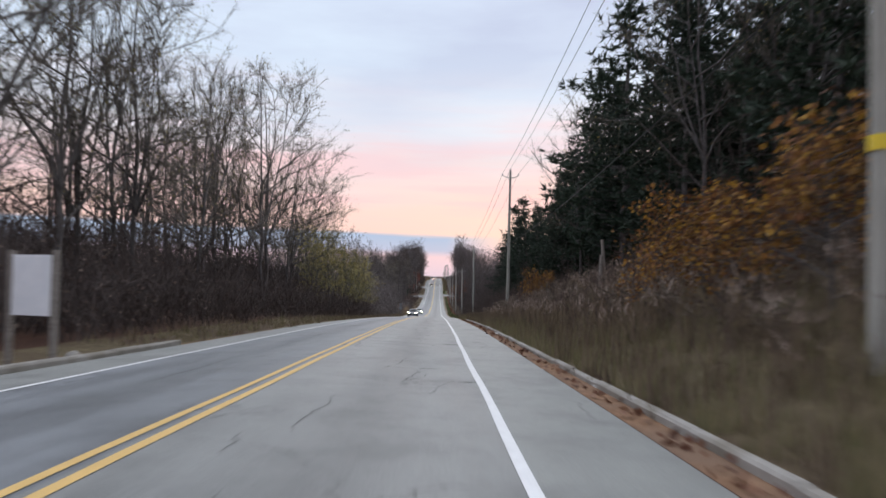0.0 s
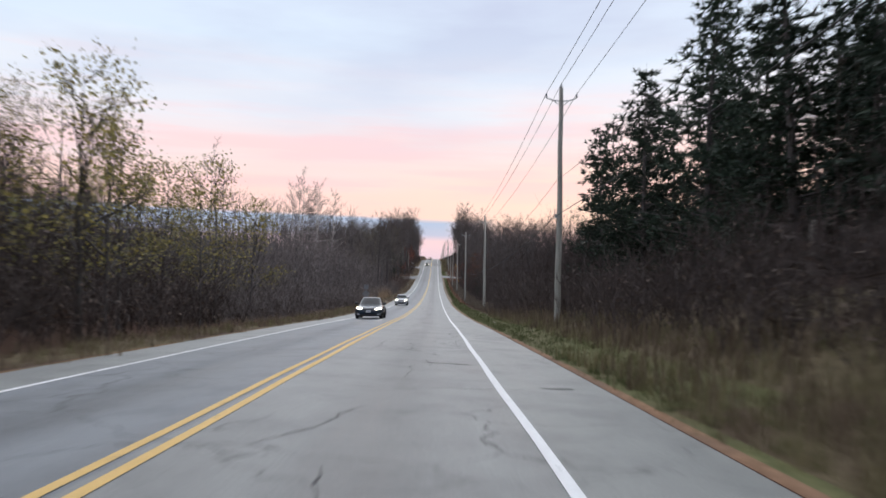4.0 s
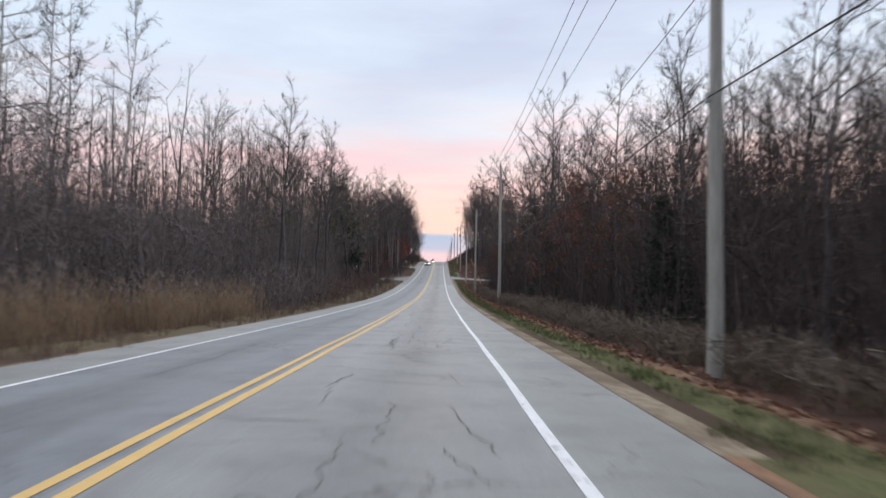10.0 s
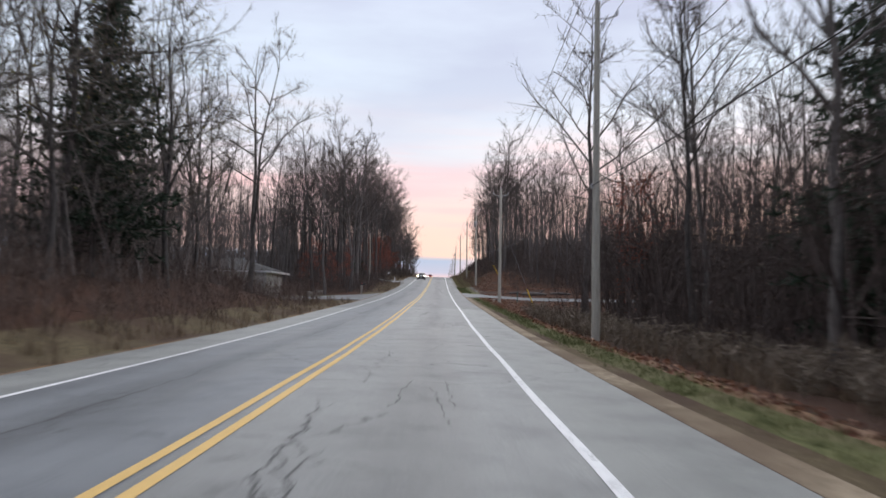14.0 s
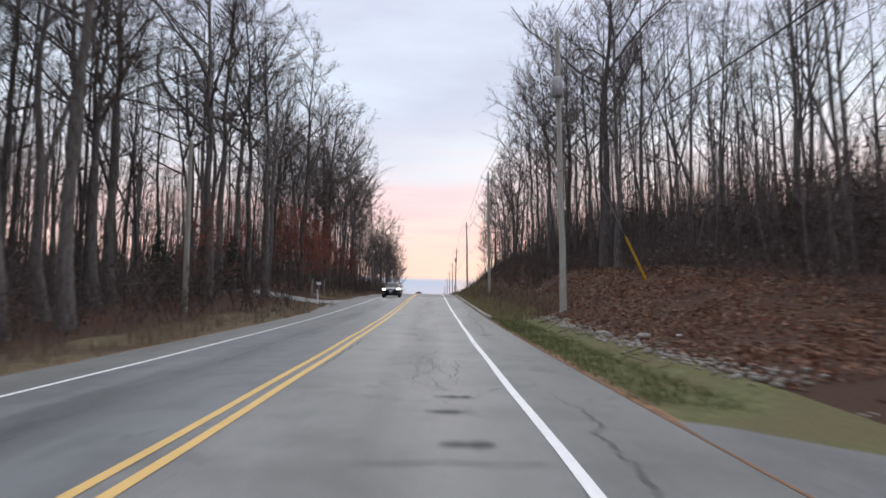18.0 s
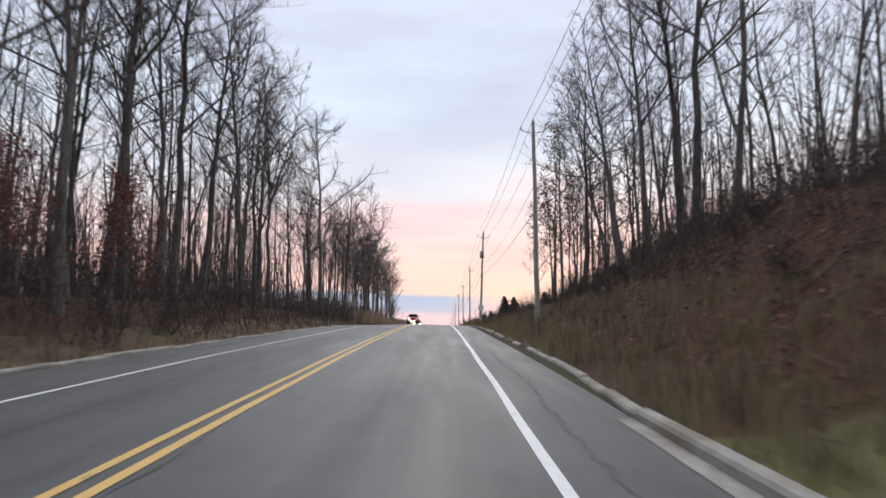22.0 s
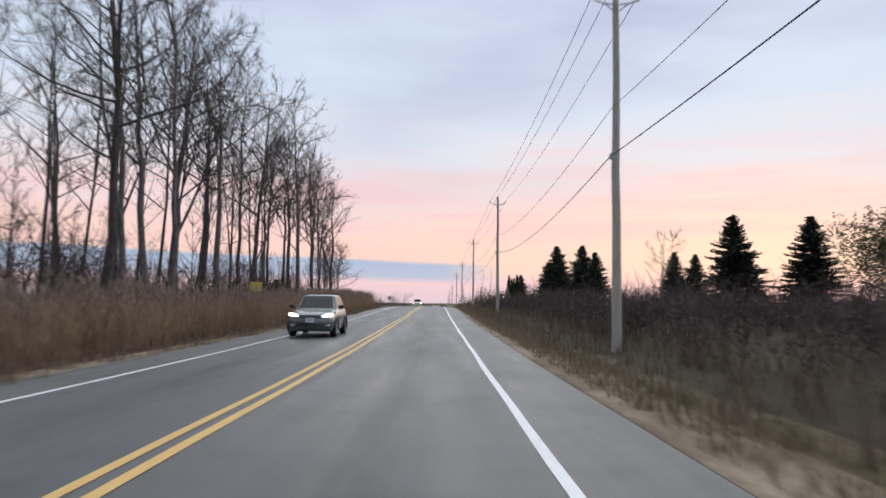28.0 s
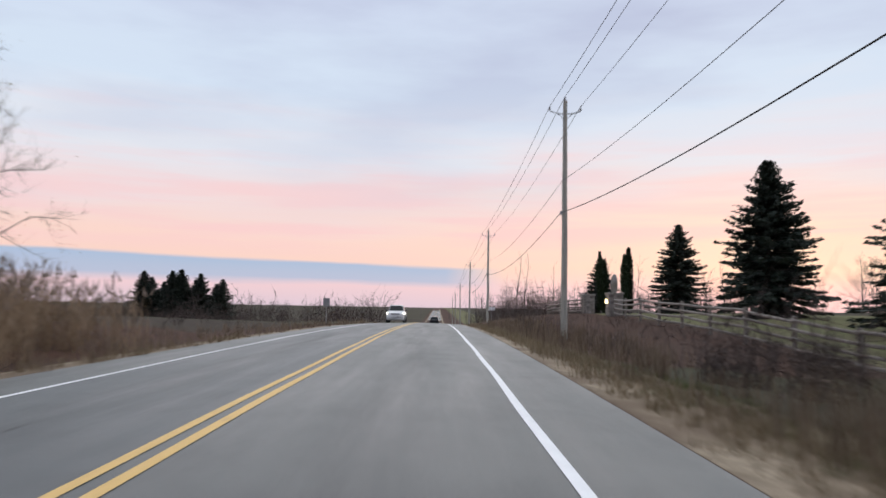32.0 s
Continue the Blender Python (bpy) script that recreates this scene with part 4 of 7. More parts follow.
def grow_tree(seed, H, r0, first=0.42, limbs=13, spread=0.55, reach=0.3, subs=6, twigs=6, fork=0, lean=0.0, crook=0.02, simple=False, rise=0.1):
    """A bare tree: a tapering trunk that may fork, limbs that curve upwards, branches and twigs. Returns wood, fine and the twig tips."""
    rng = np.random.default_rng(seed)
    wood, fine, P, Q, R, tips, P0, Q0, R0 = Geo(), Geo(), [], [], [], [], [], [], []
    n = 11
    h = np.linspace(0, H, n)
    wx, wy = np.cumsum(rng.normal(0, crook * H / 10, n)), np.cumsum(rng.normal(0, crook * H / 10, n))
    path = np.stack([wx - wx[0] + lean * h, wy - wy[0], h - 0.25 * (h == 0)], 1)
    rad = r0 * (1 - 0.93 * (h / H) ** 0.9)
    rad[0] *= 1.45
    rad[1] *= 1.05
    wood.add(*(tube(path[::2], rad[::2], 4) if simple else tube(path, rad, 7)))
    # stems: (share of the height where it starts, its points, its height); forks lean out and straighten
    stems = [(0.0, path)]
    for _ in range(fork):
        t0 = rng.uniform(0.24, 0.5)
        o = np.array([np.interp(t0 * H, h, path[:, i]) for i in range(3)])
        a, tip, k = rng.uniform(0, 6.28), (1 - t0) * H * rng.uniform(0.78, 0.98), 8
        u = np.linspace(0, 1, k)
        out = tip * rng.uniform(0.16, 0.3) * np.sin(u * 1.5)
        wig = np.cumsum(rng.normal(0, 0.012 * H, k)) * u
        sub = np.stack([o[0] + out * math.cos(a) + wig, o[1] + out * math.sin(a) - wig, o[2] + tip * u], 1)
        r1 = r0 * (1 - 0.93 * t0 ** 0.9) * rng.uniform(0.6, 0.85)
        wood.add(*(tube(sub[::3], np.linspace(r1, r1 * 0.25, 3), 4) if simple else tube(sub, r1 * (1 - 0.88 * u), 6)))
        stems.append((t0 + 0.05, sub))
    ang = rng.uniform(0, 6.28)
    for i in range(limbs):
        t = first + (0.97 - first) * ((i + rng.uniform(0, 0.8)) / limbs) ** 0.85
        start, stem = stems[rng.integers(len(stems))]
        if t < start:
            start, stem = stems[0]
        ang += 2.4 + rng.normal(0, 0.5)
        up = rng.uniform(0.35, 1.1) + 0.5 * t
        d = unit(np.array([math.cos(ang) * spread * 1.6, math.sin(ang) * spread * 1.6, up]))
        L = H * reach * (1.15 - 0.75 * (t - first) / (1 - first)) * rng.uniform(0.7, 1.2)
        r = r0 * (1 - 0.9 * t) * rng.uniform(0.35, 0.6) + 0.012
        p = np.array([np.interp(t * H, stem[:, 2], stem[:, k]) for k in range(3)])
        pts, tang = [p], []
        for _ in range(4):
            d = unit(d + rng.normal(0, 0.22, 3) + (0, 0, rise))
            p = p + d * L / 4
            pts.append(p), tang.append(d)
        wood.add(*(spikes([pts[0]], [pts[4]], r) if simple else tube(pts, np.linspace(r, r * 0.3, 5), 4)))
        for s in range(subs):
            u = rng.uniform(0.2, 1.0)
            q = np.array([np.interp(u * 4, range(5), np.array(pts)[:, j]) for j in range(3)])
            e = unit(tang[min(3, int(u * 4))] + rng.normal(0, 0.6, 3) + (0, 0, 0.15))
            l2 = L * rng.uniform(0.25, 0.5) * (1.15 - 0.5 * u)
            m = q + e * l2 * 0.5
            e2 = unit(e + rng.normal(0, 0.3, 3) + (0, 0, 0.12))
            k = m + e2 * l2 * 0.6
            P0.append(q), Q0.append(k), R0.append(r * 0.3 + 0.006)
            tips.append(k)
            for _ in range(twigs):
                w = rng.uniform(0.15, 1)
                o = q + (m - q) * w * 2 if w < 0.5 else m + (k - m) * (w - 0.5) * 2
                f = unit(e + rng.normal(0, 0.65, 3) + (0, 0, 0.2))
                P.append(o), Q.append(o + f * l2 * rng.uniform(0.25, 0.65)), R.append(0.006 + 0.004 * rng.random())
                tips.append(Q[-1])
    fine.add(*spikes(P0, Q0, R0))
    fine.add(*blades(P, Q, np.array(R) * 1.3, rng))
    return wood, fine, np.array(tips)


def tree_kind(name, label, category, seed, bark=None, fine_mat=None, leaf=None, leaf_n=0, leaf_size=0.14, leaf_low=0.0, **k):
    """One tree as an Empty with trunk and crown, to be copied."""
    wood, fine, tips = grow_tree(seed, **k)
    top = thing(name, label, category)
    part("trunk", wood.mesh("trunk", bark or BARK, True), top)
    part("crown", fine.mesh("crown", fine_mat or TWIG), top)
    if leaf:
        rng = np.random.default_rng(seed + 99)
        pick = tips[tips[:, 2] > leaf_low * k["H"]]
        c = pick[rng.integers(0, len(pick), leaf_n)] + rng.normal(0, 0.22, (leaf_n, 3))
        part("foliage", mesh_tris("foliage", *leaves(c, leaf_size, rng), leaf), top)
    return top


def scatter(rng, n, x0, x1, y0, y1, gap, keep=None, taken=None):
    """Up to n places at least gap apart."""
    out = [] if taken is None else taken
    made = []
    for _ in range(n * 30):
        if len(made) >= n:
            break
        x, y = rng.uniform(x0, x1), rng.uniform(y0, y1)
        if keep and not keep(x, y):
            continue
        if all((x - a) ** 2 + (y - b) ** 2 > gap * gap for a, b in out[-160:]):
            out.append((x, y)), made.append((x, y))
    return made


def free(x, y):
    """Keeps plants off driveways, the house, the clearing and the gate."""
    if 4 < x < 50 and 366 < y < 393 or 4 < x < 22 and 343 < y < 393:
        return False
    if -48 < x < -4 and 356 < y < 391 and x > -31 or -32 < x < -4 and 440 < y < 454:
        return False
    return True


ARCHE = []
FAR_KINDS = {}  # simpler plants for what stands well back from the road
BACK = {}


def plant(kinds, places, lo, hi, rng, group, lean=0.03):
    """Copies of the given kinds, each turned and scaled by itself; the first place takes the model itself."""
    for x, y in places:
        if kinds is MAPLES and abs(x) > 16.5:
            BACK.setdefault((lo, hi), []).append((x, y))
            continue
        src = kinds[rng.integers(len(kinds))]
        s = rng.uniform(lo, hi)
        m = pose(x, y, float(ground(x, y)) - 0.05, math.degrees(rng.normal(0, lean)), math.degrees(rng.normal(0, lean)), rng.uniform(0, 360))
        m = m @ Matrix.Diagonal((s, s, s * rng.uniform(0.94, 1.06), 1))
        if src not in ARCHE:
            ARCHE.append(src)
            src.matrix_basis = m
            src["group"] = group
        else:
            ob = src.copy()
            scene.collection.objects.link(ob)
            ob.matrix_basis = m
            ob["group"] = group
            for c in src.children:
                cc = c.copy()
                scene.collection.objects.link(cc)
                cc.parent = ob


def woods(name, kinds, places, lo, hi, rng, label, category, mats, back=13.0, size=None):
    """Many plants beyond counting, joined in one mesh; kinds: lists of (V, F, material index)."""
    Vs, Fs, I, n = [], [], [], 0
    far = FAR_KINDS.get(id(kinds))
    P = np.array(places)
    Z = ground(P[:, 0], P[:, 1])
    for (x, y), z in zip(P, Z):
        turn, s, ln = rng.uniform(0, 6.28), rng.uniform(lo, hi), rng.normal(0, 0.04)
        if size:
            s *= float(size(x, y))
        if far and abs(x) > (23 if kinds is TALL else back):
            some = far
        else:
            some = kinds
        for V, F, i in some[rng.integers(len(some))]:
            W = placed(V, x, y, z - 0.05, turn, s, ln)
            Vs.append(W), Fs.append(F + n), I.append(np.full(len(F), i))
            n += len(W)
    me = mesh_tris(name, np.concatenate(Vs), np.concatenate(Fs), mats, False, np.concatenate(I))
    return tagged(new(name, me), label, category, kind="stuff")


RNG = np.random.default_rng(11)
# kinds of bare trees: tall woodland maples with high crowns, spreading roadside trees, young growth, birches
MAPLES = [tree_kind("bare_tree", "tall bare woodland tree with straight grey trunk", "tree", 100 + i, H=21.0, r0=0.2 + 0.04 * (i % 3), first=0.36 + 0.04 * (i % 3),
                    limbs=17, spread=0.72, reach=0.29, subs=10, twigs=12, crook=0.06, fork=(0, 1, 0, 1, 0, 0)[i]) for i in range(6)]
SPREAD = [tree_kind("bare_tree", "bare spreading roadside tree with many fine branches", "tree", 140 + i, H=16.0, r0=0.14, first=0.2, limbs=20, spread=0.95,
                    reach=0.36, subs=10, twigs=11, crook=0.07, fork=2, fine_mat=PALE_TWIG, leaf=LEAF_YELLOW, leaf_n=420, leaf_size=0.09, leaf_low=0.2) for i in range(3)]
YOUNG = [tree_kind("young_bare_tree", "slender young tree with bare twiggy branches", "tree", 170 + i, H=10.0, r0=0.08, first=0.22, limbs=15, spread=0.75,
                   reach=0.27, subs=7, twigs=8, crook=0.05) for i in range(4)]
BIRCH = [tree_kind("birch_tree", "tall leaning birch with pale bark and bare twigs", "tree", 190 + i, PALE_BARK, H=20.0, r0=0.15, first=0.3, limbs=22, spread=0.9,
                   reach=0.2, subs=9, twigs=9, lean=0.05 * (i - 1), crook=0.03) for i in range(3)]
RUSTY = [tree_kind("rust_leaved_tree", "young tree still holding rusty brown leaves", "tree", 210 + i, H=7.5, r0=0.08, first=0.12, limbs=12, spread=0.6, reach=0.36,
                   subs=5, twigs=5, leaf=LEAF_RUST, leaf_n=1500, leaf_size=0.12) for i in range(2)]
YELLOWS = [tree_kind("yellow_leaved_tree", "small tree with thin yellow-green autumn leaves", "tree", 220 + i, H=7.0, r0=0.08, first=0.1, limbs=14, spread=0.6, reach=0.38,
                     subs=6, twigs=5, fine_mat=PALE_TWIG, leaf=LEAF_YELLOW, leaf_n=1300, leaf_size=0.11) for i in range(2)]
ORANGES = [tree_kind("orange_leaved_tree", "slender tree still holding orange-brown leaves", "tree", 225 + i, H=10.5, r0=0.1, first=0.2, limbs=15, spread=0.7, reach=0.32,
                     subs=6, twigs=5, leaf=LEAF_ORANGE, leaf_n=1500, leaf_size=0.13, leaf_low=0.25) for i in range(2)]
GOLDS = [tree_kind("golden_shrub", "dense roadside shrub with golden and rusty leaves", "shrub", 230 + i, H=3.6, r0=0.05, first=0.06, limbs=16, spread=0.9, reach=0.5,
                   subs=6, twigs=4, leaf=LEAF_GOLD, leaf_n=900, leaf_size=0.15) for i in range(2)]
OAKS = [tree_kind("oak_tree", "tall slim oak holding clumps of withered dark leaves", "tree", 240 + i, H=20.0, r0=0.19, first=0.3, limbs=18, spread=0.6, reach=0.2,
                  subs=6, twigs=6, leaf=LEAF_DARK, leaf_n=620, leaf_size=0.22, leaf_low=0.3) for i in range(3)]

T = []
G = "bare trees along the road"
plant(SPREAD, scatter(RNG, 22, -22, -11.5, 22, 84, 3.0, taken=T), 1.05, 1.4, RNG, G)
plant(SPREAD, scatter(RNG, 13, -21, -12.5, 60, 106, 3.2, taken=T), 0.85, 1.2, RNG, G)
plant(YELLOWS, scatter(RNG, 8, -13.5, -9, 78, 102, 2.2, taken=T) + scatter(RNG, 12, -16, -9, 100, 140, 3.2, taken=T), 1.0, 1.45, RNG, "yellow-leaved trees")
plant(SPREAD, scatter(RNG, 8, -20, -13, 80, 120, 4, taken=T), 0.6, 0.8, RNG, G)
plant(YOUNG, scatter(RNG, 26, -32, -12, 135, 268, 3.5, taken=T), 0.6, 1.0, RNG, "young trees")
plant(BIRCH, [(-26, 238), (-27.5, 245), (-24.5, 249), (-28, 252), (-25.5, 256), (-27, 262), (-24, 264), (-29, 243), (-36, 205), (-35, 212)], 1.1, 1.3, RNG, "birches", 0.05)
plant(MAPLES, scatter(RNG, 26, -22, -10.5, 268, 345, 2.6, free, T), 0.66, 0.85, RNG, G)
plant(SPREAD, scatter(RNG, 14, -20, -11, 268, 345, 3.4, free, T), 0.85, 1.05, RNG, G)
plant(MAPLES, scatter(RNG, 14, -40, -13, 340, 400, 3.0, free, T), 0.9, 1.1, RNG, G)
plant(MAPLES, scatter(RNG, 92, -24, -10.6, 394, 566, 2.0, free, T), 0.9, 1.2, RNG, G)
plant(MAPLES, scatter(RNG, 58, -21, -10.6, 566, 674, 2.1, free, T), 0.78, 1.05, RNG, G)
plant(YOUNG, scatter(RNG, 16, -20, -12, 606, 692, 3.0), 0.5, 0.9, RNG, "young trees")
plant(YOUNG, [(-11.6, 674), (-12.5, 680), (-12.0, 687), (-13.2, 684.5), (-15.5, 690)], 0.9, 1.15, RNG, "young trees")
plant(MAPLES, [(-11.4, 668), (-12.2, 672.5), (-13.6, 676), (-12.1, 680), (-14.5, 671)], 0.74, 0.9, RNG, G)
plant(SPREAD, [(-11.6, 686), (-13.2, 690.5)], 0.52, 0.6, RNG, G)
BIG = [(-11.2, 404.3), (-11.3, 425.2), (-11.6, 457.2), (14.6, 432.5), (15.6, 461.5), (17.2, 460.4), (16.2, 503.0), (15.2, 475.0), (-12.0, 478), (-12.4, 497), (-12.5, 520), (-11.6, 600), (13.8, 350.5)]
plant([MAPLES[0], MAPLES[4]], BIG, 1.2, 1.35, RNG, G)
plant(RUSTY, scatter(RNG, 24, -18, -9.6, 453, 496, 2.0, free, T), 0.7, 1.2, RNG, "rust-leaved trees")
plant(RUSTY, scatter(RNG, 5, -18, -10, 375, 425, 4, free, T), 0.6, 1.0, RNG, "rust-leaved trees")
plant(MAPLES, scatter(RNG, 64, 12.5, 27, 190, 275, 2.3, taken=T), 0.5, 0.74, RNG, G)
plant(YOUNG, scatter(RNG, 26, 11, 23, 150, 230, 2.6, taken=T), 0.75, 1.15, RNG, "young trees")
plant(MAPLES, scatter(RNG, 34, 11.5, 25, 270, 348, 2.8, free, T), 0.7, 0.95, RNG, G)
plant(RUSTY, scatter(RNG, 12, 12, 18, 228, 330, 5, free, T), 0.8, 1.3, RNG, "rust-leaved trees")
plant(MAPLES, scatter(RNG, 14, 22, 42, 345, 395, 3, free, T), 0.85, 1.05, RNG, G)
plant(MAPLES, scatter(RNG, 62, 14.0, 27, 396, 545, 2.4, free, T), 0.85, 1.1, RNG, G)
plant(OAKS, scatter(RNG, 13, 14, 21, 530, 562, 2.2, free, T), 0.75, 1.02, RNG, "oaks")
plant(SPREAD, scatter(RNG, 6, 14, 22, 20, 60, 4, taken=T), 0.8, 1.0, RNG, G)
plant(ORANGES, [(12.6, 246), (14.2, 250.5), (13.0, 281), (14.6, 268), (13.4, 305), (11.8, 254)], 0.75, 1.05, RNG, "orange-leaved trees")
plant(GOLDS, scatter(RNG, 15, 8.4, 12, 8, 25, 1.3, taken=T) + scatter(RNG, 6, 9.5, 12.5, 53, 67, 2.0, taken=T), 0.5, 0.95, RNG, "golden shrubs")


def conifer(name, label, seed, H, r0, kind):
    """pine: uneven tiers of tufted boughs; spruce: a dense cone of drooping boughs; cedar: a narrow column."""
    rng = np.random.default_rng(seed)
    top = thing(name, label, "tree")
    h = np.linspace(-0.25, H, 9)
    part("trunk", mesh_tris("trunk", *tube(np.stack([rng.normal(0, 0.03, 9), rng.normal(0, 0.03, 9), h], 1), r0 * (1.02 - h / H) + 0.01, 7), BARK, True), top)
    wood, P, Q, R, C = Geo(), [], [], [], []
    z = H * {"pine": 0.1, "spruce": 0.03, "cedar": 0.02}[kind]
    while z < H * 0.985:
        f = 1 - z / H
        if kind == "pine":
            L, n, dz = H * 0.29 * (f ** 0.75) * rng.uniform(0.5, 1.15) + 0.4, rng.integers(6, 10), H * rng.uniform(0.03, 0.05)
        elif kind == "spruce":
            L, n, dz = H * 0.48 * f ** 0.85 * rng.uniform(0.75, 1.1) + 0.15, 15, H * 0.026 * (0.7 + f)
        else:
            L, n, dz = H * 0.1 * min(1, 3.2 * f) * rng.uniform(0.85, 1.1) + 0.05, 9, H * 0.022
        for i in range(n):
            a = rng.uniform(0, 6.28)
            rise = {"pine": rng.uniform(-0.05, 0.35), "spruce": 0.35 - 0.75 * f, "cedar": 1.6}[kind]
            d = unit(np.array([math.cos(a), math.sin(a), rise]))
            o = np.array([0, 0, z + rng.uniform(-0.9, 0.9) * dz])
            l = L * rng.uniform(0.6, 1.12)
            droop = np.array([0, 0, 0.14 * l if kind == "spruce" else 0.08 * l])
            pts = [o, o + d * l * 0.5 - droop * 0.5, o + d * l]
            if kind != "cedar":
                wood.add(*spikes([pts[0]], [pts[2]], r0 * 0.22 * (0.3 + f)))
            m = max(3, int(l * {"pine": 3.0, "spruce": 5.0, "cedar": 8}[kind]))
            for u in np.linspace(0.28 if kind == "pine" else 0.12, 1, m):
                c = o + d * l * u - droop * 4 * u * (1 - u) * 0.5
                w = {"pine": 0.46, "spruce": 0.36 * (1.25 - u) * l * 0.5 + 0.16, "cedar": 0.2}[kind]
                if kind == "pine":
                    c = c + rng.normal(0, 0.16, 3) * (1, 1, 0.6)
                    for _ in range(8):
                        e = unit(rng.normal(0, 1, 3) * (1, 1, 0.7) + d * 0.8 + (0, 0, 0.2))
                        P.append(c), Q.append(c + e * w * rng.uniform(0.6, 1.2)), R.append(0.055)
                else:
                    for sgn in (-1, 1):
                        e = unit(np.cross(d, (0, 0, 1)) * sgn + d * 0.9 + rng.normal(0, 0.28, 3) + (0, 0, 0.9 if kind == "cedar" else -0.12))
                        P.append(c), Q.append(c + e * w * rng.uniform(0.7, 1.3)), R.append(0.15 if kind == "spruce" else 0.06)
                    P.append(c), Q.append(c + unit(d + rng.normal(0, 0.3, 3)) * w), R.append(0.05)
        z += dz
    P.append(np.array([0, 0, H * 0.96])), Q.append(np.array([0, 0, H * 1.04])), R.append(0.04)
    if wood.V:
        part("bough_frame", wood.mesh("bough_frame", BARK), top)
    part("needles", mesh_tris("needles", *blades(P, Q, R, rng), {"pine": NEEDLE, "spruce": SPRUCE, "cedar": CEDAR}[kind]), top)
    return top


PINES = [conifer("pine_tree", "dark green pine with uneven tiers of boughs", 300 + i, 15.0, 0.2, "pine") for i in range(4)]
plant(PINES, scatter(RNG, 48, 14.3, 27, 34, 142, 3.1, taken=T), 0.75, 1.12, RNG, "pines on the bank")
plant(PINES, [(17.5, 150), (20.5, 147), (19, 153.5)], 0.95, 1.15, RNG, "pines on the bank")
plant(PINES, [(12.0, 271), (13.6, 275), (12.8, 279), (11.5, 234), (12.6, 238)], 0.36, 0.46, RNG, "small pines at the edge of the wood")
plant(PINES, [(15.2, 311), (17.5, 317), (-14.2, 326), (-16.5, 331)], 0.9, 1.1, RNG, "pines in the wood")
plant(PINES, [(15, 48), (17, 42), (19.5, 50), (18, 62), (20, 38)], 1.25, 1.5, RNG, "pines on the bank")
plant(PINES, scatter(RNG, 26, 25, 42, 8, 150, 4.5), 1.15, 1.5, RNG, "pines deeper in the wood")
plant(PINES, [(16.6, 69), (18.6, 74.5), (18.0, 63)], 1.1, 1.25, RNG, "pines on the bank")
plant(PINES, scatter(RNG, 8, 15, 24, 12, 40, 4.0, taken=T), 1.0, 1.4, RNG, "pines on the bank")
plant(PINES, [(-12.5, 428), (-13.6, 424), (-14.6, 431.5), (-12.2, 433.5)], 0.22, 0.3, RNG, "small evergreens under the trees")
plant(SPREAD, [(-14.4, 695.5)], 0.64, 0.64, RNG, G)
plant(SPREAD, [(66, 778), (71, 783), (75, 774)], 0.55, 0.7, RNG, G)
plant(SPREAD, [(40.3, 705)], 0.78, 0.78, RNG, G)
SPR = [conifer("spruce_tree", "dense dark spruce with a pointed top", 320 + i, 10.0, 0.16, "spruce") for i in range(3)]
for i, (x, y, h) in enumerate([(24.9, 719, 10.4), (27.3, 745, 9.0), (26.6, 704, 10.3), (26.2, 692, 8.6), (46.6, 718, 9.5), (47.4, 709, 8.8), (28.6, 647, 8.9), (34, 644, 8.9),
                               (39, 694, 6.5), (23, 762, 7.5), (31, 650, 6.0)]):
    plant([SPR[i % 3]], [(x, y)], h / 10.0, h / 10.0, RNG, "spruces in the garden", 0.01)
CED = [conifer("cedar_tree", "narrow columnar dark cedar", 330 + i, 5.6, 0.1, "cedar") for i in range(2)]
plant(CED, [(18.2, 731.5), (18.9, 732.6), (18.0, 739.5), (18.7, 741)], 0.9, 1.05, RNG, "cedars by the gate", 0.01)
plant(SPR, scatter(RNG, 14, -76, -57, 850, 880, 2.0), 0.9, 1.45, RNG, "far spruces", 0.01)


def willow():
    """A round-headed willow with hanging leafy shoots."""
    wood, fine, tips = grow_tree(77, H=8.0, r0=0.35, first=0.1, limbs=22, spread=1.1, reach=0.72, subs=7, twigs=3)
    rng = np.random.default_rng(78)
    top = thing("willow_tree", "broad willow with thin olive leaves on hanging shoots", "tree")
    part("trunk", wood.mesh("trunk", BARK, True), top)
    part("crown", fine.mesh("crown", TWIG), top)
    base = tips[rng.integers(0, len(tips), 900)] + rng.normal(0, 0.35, (900, 3))
    drop = np.stack([rng.normal(0, 0.12, 900), rng.normal(0, 0.12, 900), -rng.uniform(0.8, 5.2, 900)], 1)
    drop[:, 2] = np.maximum(drop[:, 2], 0.3 - base[:, 2])
    part("hanging_shoot", mesh_tris("hanging_shoot", *spikes(base, base + drop, 0.008), TWIG), top)
    u = rng.uniform(0, 1, (900, 26, 1))
    c = (base[:, None] + drop[:, None] * u + rng.normal(0, 0.09, (900, 26, 3))).reshape(-1, 3)
    part("foliage", mesh_tris("foliage", *leaves(c, 0.15, rng), LEAF_OLIVE), top)
    return top


W = willow()
for c in W.children:
    c.matrix_basis = Matrix.Diagonal((1.5, 1.5, 0.97, 1))
plant([W], [(40.0, 635)], 1.1, 1.1, RNG, "willows", 0.01)

